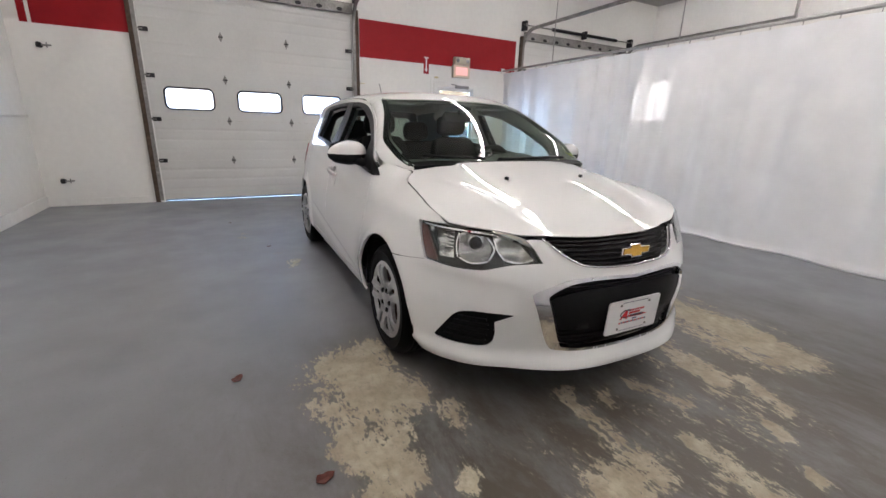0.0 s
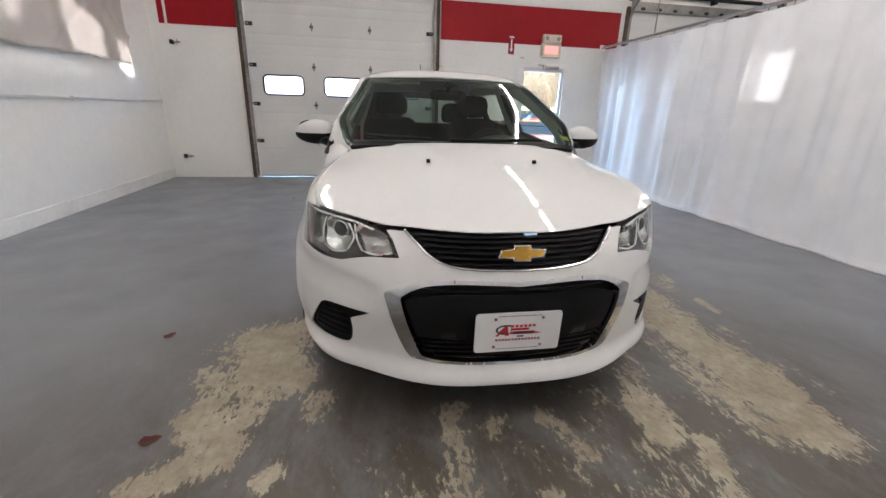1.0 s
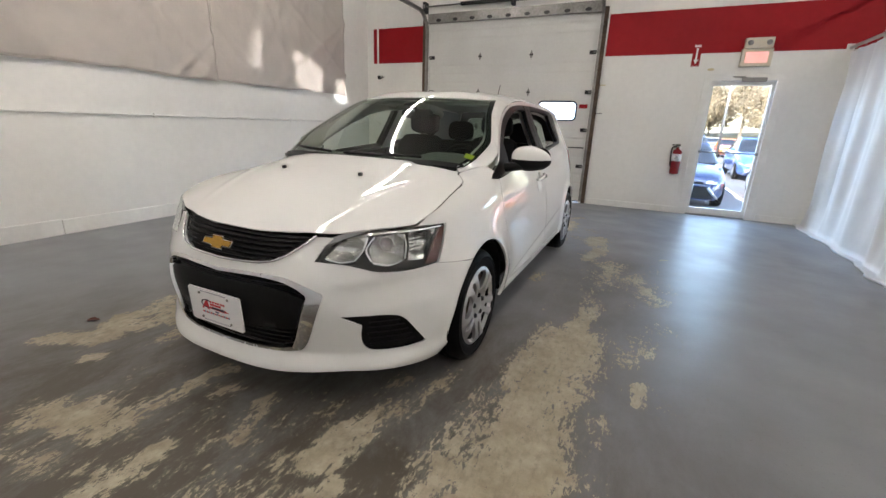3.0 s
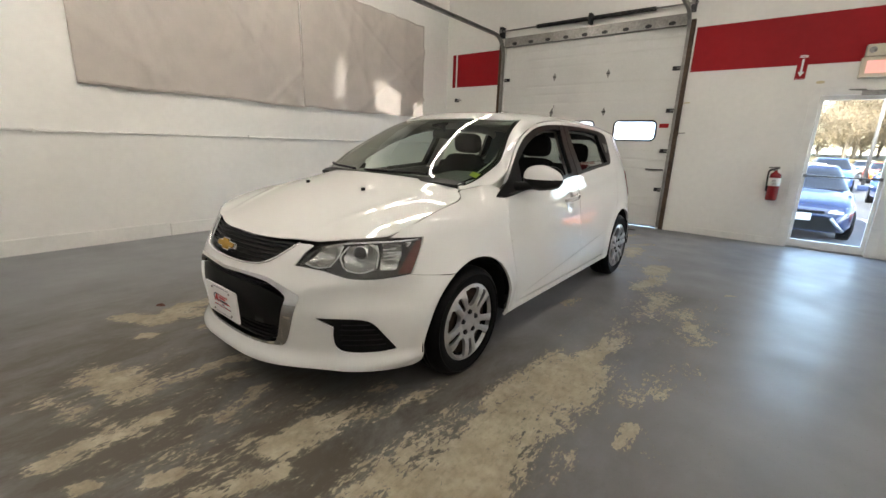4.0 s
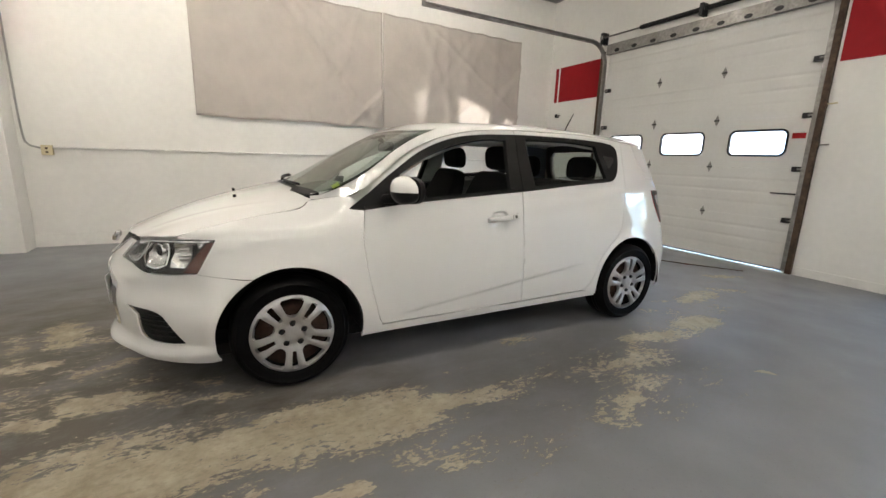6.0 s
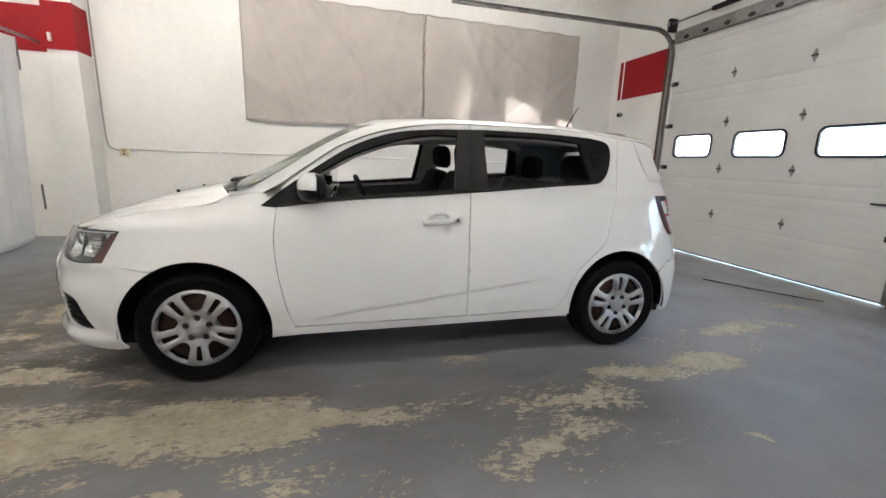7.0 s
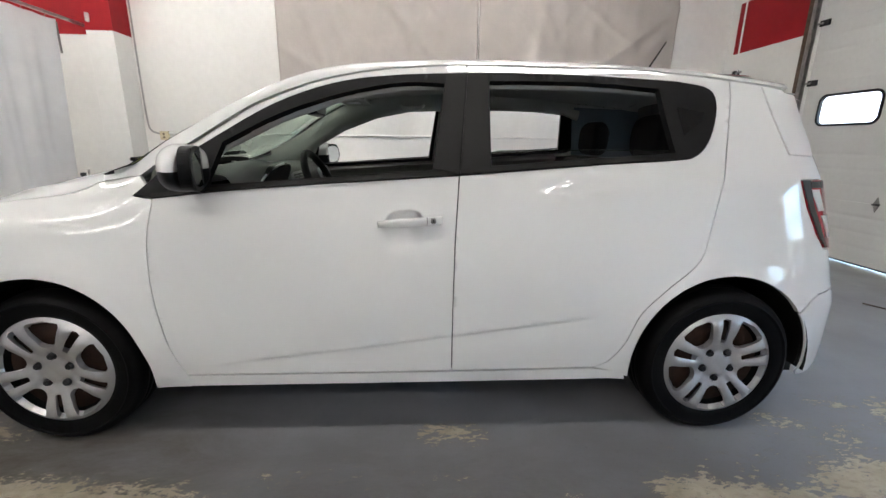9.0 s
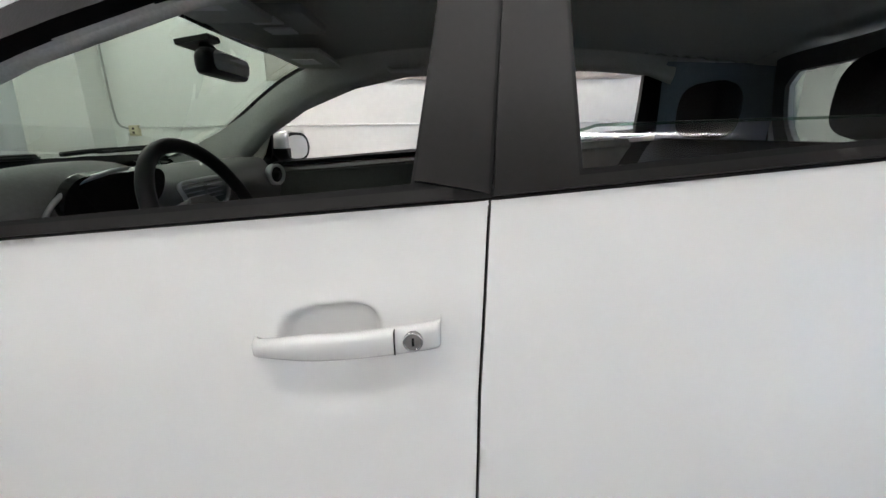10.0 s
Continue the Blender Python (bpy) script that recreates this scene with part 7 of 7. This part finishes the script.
loft("bench_cushion", [((0, 2.95, 0.42), 0.6, 0.25, 6), ((0, 2.94, 0.56), 0.62, 0.26, 6), ((0, 2.94, 0.60), 0.58, 0.22, 6)], CLOTH, car)
# dashboard: a swept roll across the cabin
bm = bmesh.new()
rows_d = []
for x in np.linspace(-0.66, 0.66, 45):
    hump = 0.045 * math.exp(-((x - 0.36) / 0.19)**4)
    e = 0.05 * (x / 0.66)**2
    prof = [(1.12 + e, 0.985), (1.25 + e, 1.015), (1.40, 1.028 + hump * 0.4), (1.52, 1.026 + hump), (1.60 - e, 1.004 + hump), (1.63 - e, 0.96 + hump * 0.8), (1.61, 0.90), (1.58, 0.80), (1.50, 0.68), (1.35, 0.60), (1.2, 0.6)]
    rows_d.append([bm.verts.new((x, u, z)) for u, z in spline_pts(prof, 3)])
for a, b in zip(rows_d, rows_d[1:]):
    for i in range(len(a) - 1):
        bm.faces.new((a[i], b[i], b[i + 1], a[i + 1])).smooth = True
bmesh.ops.recalc_face_normals(bm, faces=bm.faces[:])
dash = part("dashboard", bm, DASH, car, "dark moulded dashboard")
part("instrument_pod", prism(rounded(-0.15, 0.15, -0.05, 0.05, 0.045), pose(0.36, 1.645, 1.000, 90 - 20, 0, 0) @ pose(0, 0, 0), 0.02, 0.004), GLOSSK, dash, "gloss black instrument panel")
part("pod_rim", tube(spline_pts([(0.525, 1.600, 0.930), (0.528, 1.612, 0.965), (0.518, 1.632, 1.002), (0.480, 1.652, 1.034), (0.42, 1.664, 1.050), (0.36, 1.668, 1.056)], 8), 0.005, 8), SILVER, dash, "silver arc round the instruments")
for x in (-0.055, 0.055):
    vt = part("air_vent", prism(rounded(-0.05, 0.05, -0.03, 0.03, 0.012), pose(x, 1.615, 0.955, 90 - 14, 0, 0), 0.012, 0.002), BLACK, dash, "black centre air vent")
    for k in range(4):
        part("vent_slat", box(x - 0.044, x + 0.044, 1.612, 1.632, 0.932 + k * 0.014, 0.935 + k * 0.014), GREYP, vt)
part("vent_rim", tube(spline_pts([(-0.135, 1.636, 0.990), (-0.06, 1.640, 0.996), (0.06, 1.640, 0.996), (0.135, 1.636, 0.990), (0.125, 1.640, 0.955), (0.10, 1.638, 0.912), (0.0, 1.640, 0.908), (-0.10, 1.638, 0.912), (-0.125, 1.640, 0.955), (-0.135, 1.636, 0.990)], 6), 0.006, 6), SILVER, dash, "silver frame of the centre vents")
part("centre_screen", prism(rounded(-0.11, 0.11, -0.05, 0.05, 0.01), pose(0, 1.60, 0.85, 90 - 10, 0, 0), 0.012, 0.002), GLOSSK, dash)
for x in (-0.60,):
    mv = Matrix.Translation((x * 0.96, 1.628, 0.955)) @ pose(0, 0, 0, -90, 0, -24)
    rv = part("round_vent", lathe([(0.047, -0.02), (0.047, 0.008), (0.041, 0.014), (0.035, 0.008), (0.034, -0.01)], 28, mv), SILVER, dash, "round air vent with a silver ring")
    part("vent_core", lathe([(0.035, 0.0), (0.014, 0.006), (0.011, 0.012), (0, 0.013)], 24, mv), BLACK, rv)
# steering wheel
sw = pose(0.36, 1.85, 0.938, -66, 0, 0)
circ = [sw @ Vector((0.182 * math.cos(a), 0.182 * math.sin(a), 0)) for a in np.linspace(0, 2 * math.pi, 49)]
wheel_rim = part("steering_wheel", tube(circ, 0.0165, 10, caps=False), BLACK, car, "black steering wheel")
part("steering_hub", prism(rounded(-0.075, 0.075, -0.06, 0.055, 0.04), sw @ pose(0, 0, -0.045), 0.04, 0.01), DASH, wheel_rim)
for a in (0, 180, 90):
    part("steering_spoke", prism([(0.06, -0.02), (0.175, -0.014), (0.175, 0.014), (0.06, 0.02)], sw @ pose(0, 0, -0.018, 0, 0, a), 0.02, 0.004), BLACK, wheel_rim)
part("steering_column", tube([tuple(sw @ Vector((0, 0, -0.04))), (0.36, 1.6, 0.85)], 0.04, 12), BLACK, wheel_rim)
# inside mirror and overhead console
rm = loft("inside_mirror", [((0, 1.735, 1.285), 0.09, 0.012, 0), ((0, 1.74, 1.292), 0.118, 0.020, 0), ((0, 1.745, 1.33), 0.125, 0.024, 0), ((0, 1.745, 1.352), 0.105, 0.014, 0)], BLACK, car, "black inside mirror")
part("mirror_stalk", tube([(0, 1.735, 1.335), (0, 1.715, 1.36), (0, 1.69, 1.372)], [0.012, 0.014, 0.02], 10), BLACK, rm)
part("mirror_face", prism(rounded(-0.105, 0.105, -0.024, 0.024, 0.02), pose(0, 1.768, 1.322, -90, 0, 0), 0.002), bpy.data.materials["mirror_silver"], rm)
part("mirror_mount", prism([(-0.05, 0.0), (0.05, 0.0), (0.03, 0.09), (-0.03, 0.09)], pose(0, 1.64, 1.368, 12, 0, 0), 0.016, 0.004), BLACK, car, "black mirror mount on the glass")
part("overhead_console", box(-0.12, 0.12, 1.80, 2.02, 1.425, 1.45, bevel=0.008), GREYP, car, "grey overhead console")
for x in (-0.06, 0.06):
    part("map_light", box(x - 0.035, x + 0.035, 1.86, 1.94, 1.420, 1.426, bevel=0.002), PLATEW, car)
for sg in (1, -1):
    part("sun_visor", box(sg * 0.36 - 0.17, sg * 0.36 + 0.17, 1.80, 1.97, 1.385, 1.402, bevel=0.008), LINER, car, "grey folded sun visor")
    part("visor_label", box(sg * 0.36 - 0.05, sg * 0.36 + 0.06, 1.84, 1.92, 1.3825, 1.3845), PLATEW, car)
    bmh = tube([(sg * 0.53, 2.15, 1.395), (sg * 0.52, 2.17, 1.372), (sg * 0.52, 2.29, 1.372), (sg * 0.53, 2.31, 1.40)], 0.011, 8)
    part("grab_handle", bmh, LINER, car)
# inspection sticker inside the windscreen
b0 = f_screen(np.array([[1.195, 0.555], [1.195, 0.600], [1.235, 0.595], [1.235, 0.545]])) - [0, 0, 0.006]
bm = bmesh.new()
bm.faces.new([bm.verts.new((p[1], p[0], p[2])) for p in b0])
part("windscreen_sticker", bm, YELLOW, car, "yellow-green inspection sticker")


# ---- doors and fittings of the end wall
garage_main, garage_next = build_doors()
exit_door()
exit_sign()
arrow_sign()
extinguisher()
ob = tagged(part("wall_plate", prism([(0.045 * math.cos(a), 0.018 * math.sin(a)) for a in np.linspace(0, 2 * math.pi, 18, endpoint=False)], on_end_wall(YE) @ pose(3.955, 2.175, 0), 0.012, 0.003), CREAM), "small oval cream plate over the door", "wall plate")


# ================= outside, seen through the glass: the car park lies lower than the floor =================
LOW = -0.48
ASPHALT = material("pale_asphalt", (0.13, 0.13, 0.135), 0.85, grain=0.25, grain_scale=30, stain=0.2, stain_scale=0.5)
GRASS = material("dry_grass_bank", (0.16, 0.13, 0.06), 0.95, grain=0.4, grain_scale=3, stain=0.3, stain_scale=0.15)
BARK = material("grey_bark", (0.20, 0.17, 0.14), 0.9, grain=0.3, grain_scale=8)
FOLIAGE = material("autumn_leaves", (0.27, 0.215, 0.14), 0.85, grain=0.5, grain_scale=1.2, stain=0.4, stain_scale=0.4)
LINE = material("white_road_paint", (0.7, 0.7, 0.68), 0.7, grain=0.2, grain_scale=20)
bm = bmesh.new()
bmesh.ops.create_grid(bm, x_segments=40, y_segments=40, size=1)
for v in bm.verts:
    v.co = Vector((v.co.x * 600, v.co.y * 600, LOW))
structure(part("ground", bm, ASPHALT), "pale asphalt car park reaching the trees", "ground")


def parked_car(colour_name, colour, at, tall=0.0):
    """A plainer car for the car park: body, cabin glass, roof, wheels, lamps."""
    paint = material(colour_name, colour, 0.25, coat=1.0)
    e = empty("parked_car", at)
    n = 40
    prof_top = pchip([0, 0.1, 0.5, 1.3, 1.45, 2.0, 3.3, 3.9, 4.35, 4.5], [0.55, 0.72, 0.84 + tall * 0.5, 0.98 + tall * 0.6, 1.0 + tall * 0.6, 1.0 + tall * 0.6, 1.02 + tall * 0.6, 1.0 + tall * 0.6, 0.9, 0.6])
    half = pchip([0, 0.15, 0.5, 1.2, 3.4, 4.2, 4.5], [0.55, 0.74, 0.85, 0.89, 0.89, 0.82, 0.62])
    bm = bmesh.new()
    rings_c = []
    for u in np.linspace(0, 4.5, n):
        h, zt = float(half(u)), float(prof_top(u))
        sec = [(h * 0.92, 0.22), (h, 0.34), (h, 0.6), (h * 0.97, zt - 0.1), (h * 0.88, zt - 0.015), (h * 0.5, zt + 0.01), (0, zt + 0.02)]
        pts = sec + [(-a, b) for a, b in sec[::-1][1:]]
        rings_c.append([bm.verts.new((a, u, b)) for a, b in pts])
    k = len(rings_c[0])
    for a, b in zip(rings_c, rings_c[1:]):
        for i in range(k):
            bm.faces.new((a[i], a[(i + 1) % k], b[(i + 1) % k], b[i])).smooth = True
    bm.faces.new(rings_c[0])
    bm.faces.new(rings_c[-1])
    bmesh.ops.recalc_face_normals(bm, faces=bm.faces[:])
    part("body", bm, paint, e)

    def cabin(name, lo, hi, mat, grow=0.0):
        bm = bmesh.new()
        rr = []
        for t in np.linspace(lo, hi, 6):
            z = 0.98 + tall * 0.6 + (0.48 + tall * 0.4) * t
            f = 1.28 + 0.85 * t**0.9
            r2 = 3.95 - 0.75 * t**1.3
            w = 0.80 - 0.20 * t + grow
            rr.append([bm.verts.new((a, b, z)) for a, b in rounded(-w, w, f - grow, r2 + grow, 0.22, 4)])
        kk = len(rr[0])
        for a, b in zip(rr, rr[1:]):
            for i in range(kk):
                bm.faces.new((a[i], a[(i + 1) % kk], b[(i + 1) % kk], b[i])).smooth = True
        bm.faces.new(rr[-1])
        return part(name, bm, mat, e)
    cabin("cabin_glass", 0.0, 0.92, GLOSSK)
    cabin("roof", 0.90, 1.0, paint, 0.004)
    axis = Matrix(((0, 0, 1, 0), (1, 0, 0, 0), (0, 1, 0, 0), (0, 0, 0, 1)))
    for u in (0.85, 3.55):
        for sg in (1, -1):
            w = part("wheel", lathe([(0.0, 0.0), (0.19, 0.005), (0.215, 0.012), (0.25, 0.012), (0.33, -0.01), (0.335, -0.05), (0.335, -0.2), (0.2, -0.21)], 24, Matrix.Translation((sg * 0.9, u, 0.335)) @ (axis if sg > 0 else pose(0, 0, 0, 0, 0, 180) @ axis)), RUBBER, e)
            part("rim", lathe([(0.0, 0.012), (0.10, 0.008), (0.20, 0.016)], 20, Matrix.Translation((sg * 0.902, u, 0.335)) @ (axis if sg > 0 else pose(0, 0, 0, 0, 0, 180) @ axis)), SILVER, w)
    for sg in (1, -1):
        bm = bmesh.new()
        ring_l = [[bm.verts.new((sg * x, y + dy, z)) for x, y, z in ((0.40, 0.02, 0.62), (0.62, 0.06, 0.60), (0.80, 0.24, 0.63), (0.85, 0.46, 0.72), (0.70, 0.22, 0.73), (0.45, 0.06, 0.67))] for dy in (-0.02, 0.12)]
        for i in range(6):
            bm.faces.new((ring_l[0][i], ring_l[0][(i + 1) % 6], ring_l[1][(i + 1) % 6], ring_l[1][i]))
        bm.faces.new(ring_l[0])
        bm.faces.new(ring_l[1][::-1])
        bmesh.ops.recalc_face_normals(bm, faces=bm.faces[:])
        part("head_lamp", bm, SILVER, e, "bright head lamp")
        part("bumper_trim", tube([(sg * 0.47, -0.012, 0.52), (sg * 0.58, 0.0, 0.38), (sg * 0.70, 0.06, 0.27)], [0.035, 0.028, 0.02], 8), SILVER, e)
        part("side_mirror", box(sg * 0.97 - 0.09, sg * 0.97 + 0.09, 1.35, 1.47, 1.0 + tall * 0.6, 1.12 + tall * 0.6, bevel=0.03), paint, e)
    part("upper_grille", box(-0.36, 0.36, -0.006, 0.10, 0.60, 0.645, bevel=0.012), BLACK, e)
    part("lower_grille", prism([(-0.60, 0.25), (0.60, 0.25), (0.44, 0.53), (-0.44, 0.53)], pose(0, 0.10, 0, 90, 0, 0), 0.112), BLACK, e)
    for z in (0.31, 0.37, 0.43):
        part("grille_bar", box(-0.50, 0.50, -0.022, -0.006, z - 0.006, z + 0.006), SATINK, e)
    part("front_plate", box(-0.16, 0.16, -0.036, -0.026, 0.44, 0.59), PLATEW, e)
    part("windscreen_trim", box(-0.7, 0.7, 1.26, 1.30, 0.985 + tall * 0.6, 1.0 + tall * 0.6), BLACK, e)
    return e


lot = [("dark_blue_paint_car", (0.012, 0.022, 0.075), 4.28, 11.75, 0, 0.05, "dark blue parked sedan with a dealer plate"),
       ("orange_paint_car", (0.55, 0.12, 0.02), 7.4, 13.4, 0, 0.0, "bright orange parked hatchback"),
       ("silver_blue_paint_car", (0.25, 0.29, 0.36), 9.9, 15.4, -90, 0.1, "silver-blue parked sedan"),
       ("grey_paint_car", (0.10, 0.10, 0.11), 1.6, 20.0, 0, 0.2, "dark grey parked car"),
       ("white_paint_car", (0.7, 0.7, 0.7), 4.6, 20.5, 0, 0.0, "white parked sedan"),
       ("blue_paint_car", (0.04, 0.09, 0.28), 7.6, 20.2, 0, 0.2, "blue parked car"),
       ("red_paint_car", (0.35, 0.02, 0.02), 10.6, 20.4, 0, 0.0, "red parked sedan"),
       ("black_paint_car", (0.015, 0.015, 0.017), 13.6, 20.3, 0, 0.2, "black parked car"),
       ("pale_paint_car", (0.5, 0.5, 0.48), 16.6, 20.3, 0, 0.0, "pale silver parked sedan")]
for nm, col, x, y, turn, tall, lab in lot:
    tagged(parked_car(nm, col, pose(x, y, LOW, 0, 0, turn), tall), lab + " in the car park", "parked car", "cars in the car park")
third = [(2.9 + 3.1 * i, 29 + 0.2 * (i % 2)) for i in range(6)] + [(3.6 + 3.0 * i, 40 + 0.3 * (i % 3)) for i in range(8)] + [(4.0 + 3.0 * i, 53 - 0.3 * (i % 2)) for i in range(9)]
base_cars = [o for o in bpy.data.objects if o.name.startswith("parked_car") and o.parent is None]
for i, (x, y) in enumerate(third):
    copy_thing(base_cars[(i * 2 + 3) % 9], pose(x, y, LOW))
for i in range(7):
    structure(part("road_line", box(2.9 + 3 * i, 3.0 + 3 * i, 12.5, 17.2, LOW + 0.002, LOW + 0.006), LINE), "white painted parking line", "road marking")


def tree(seed, height, leaves):
    rnd = random.Random(seed)
    e = empty("tree")
    part("trunk", tube([(0, 0, -0.2), (0.1, 0.05, height * 0.3), (0.0, 0.15, height * 0.65)], [height * 0.028, height * 0.02, height * 0.008], 8), BARK, e)
    tips = []
    for i in range(14):
        a, z0 = rnd.uniform(0, 6.28), height * rnd.uniform(0.22, 0.62)
        r = height * rnd.uniform(0.16, 0.32)
        tip = (math.cos(a) * r, math.sin(a) * r, z0 + height * rnd.uniform(0.12, 0.34))
        midp = (tip[0] * 0.5, tip[1] * 0.5, z0 + (tip[2] - z0) * 0.6)
        part("limb", tube([(0.05, 0.08, z0), midp, tip], [height * 0.009, height * 0.006, height * 0.002], 5), BARK, e)
        tips += [tip, midp]
    tips.append((0, 0.1, height * 0.85))
    vs, fs = [], []
    for i in range(leaves):
        c = Vector(rnd.choice(tips)) + Vector((rnd.gauss(0, 1), rnd.gauss(0, 1), rnd.gauss(0, 0.8))) * height * 0.075
        q = Euler((rnd.uniform(0, 6.3), rnd.uniform(0, 6.3), rnd.uniform(0, 6.3))).to_matrix()
        s = height * rnd.uniform(0.006, 0.015)
        b = len(vs)
        vs += [c + q @ Vector((x * s, y * s * 0.7, 0)) for x, y in ((-1, 0), (0, -1), (1, 0), (0, 1))]
        fs.append((b, b + 1, b + 2, b + 3))
    link("crown", mesh_of("crown", vs, fs), FOLIAGE, e)
    return tagged(e, "bare autumn tree with thin yellow-brown leaves", "tree", "trees behind the car park")


rt = random.Random(4)
trees = [tree(1, 11.5, 8200), tree(2, 14.0, 9000), tree(3, 10.0, 7000)]
trees[0].matrix_world, trees[1].matrix_world, trees[2].matrix_world = pose(4, 101, LOW), pose(14, 106, LOW), pose(23, 99, LOW)
for i in range(46):
    copy_thing(trees[i % 3], pose(-30 + i * 2.3 + rt.uniform(-1, 1), 96 + rt.uniform(0, 22), LOW, 0, 0, rt.uniform(0, 360)))
bm = bmesh.new()
rows_g = [[bm.verts.new((x, 84 + j * 14, LOW - 0.02 + (0.0, 1.1, 2.0, 2.6)[j] + 0.4 * math.sin(x * 0.13 + j))) for x in np.linspace(-90, 110, 50)] for j in range(4)]
for a, b in zip(rows_g, rows_g[1:]):
    for i in range(49):
        bm.faces.new((a[i], a[i + 1], b[i + 1], b[i])).smooth = True
structure(part("bank", bm, GRASS), "dry grassy bank under the trees", "bank")
e = empty("street_lamp", pose(7.6, 33, LOW))
part("pole", tube([(0, 0, -0.05), (0, 0, 7.5)], [0.09, 0.06], 10), STEEL, e)
part("arm", tube([(-0.9, 0, 7.45), (0.9, 0, 7.45)], 0.035, 8), STEEL, e)
for x in (-0.95, 0.95):
    part("lamp_head", box(x - 0.28, x + 0.28, -0.15, 0.15, 7.4, 7.52, bevel=0.03), STEEL, e)
tagged(e, "tall grey car park lamp post with two heads", "street lamp")
structure(part("foundation", box(XL - TW, XR + TW, YB - TW, YE + TW, LOW - 0.02, -0.012), ASPHALT), "grey concrete footing under the floor", "foundation")
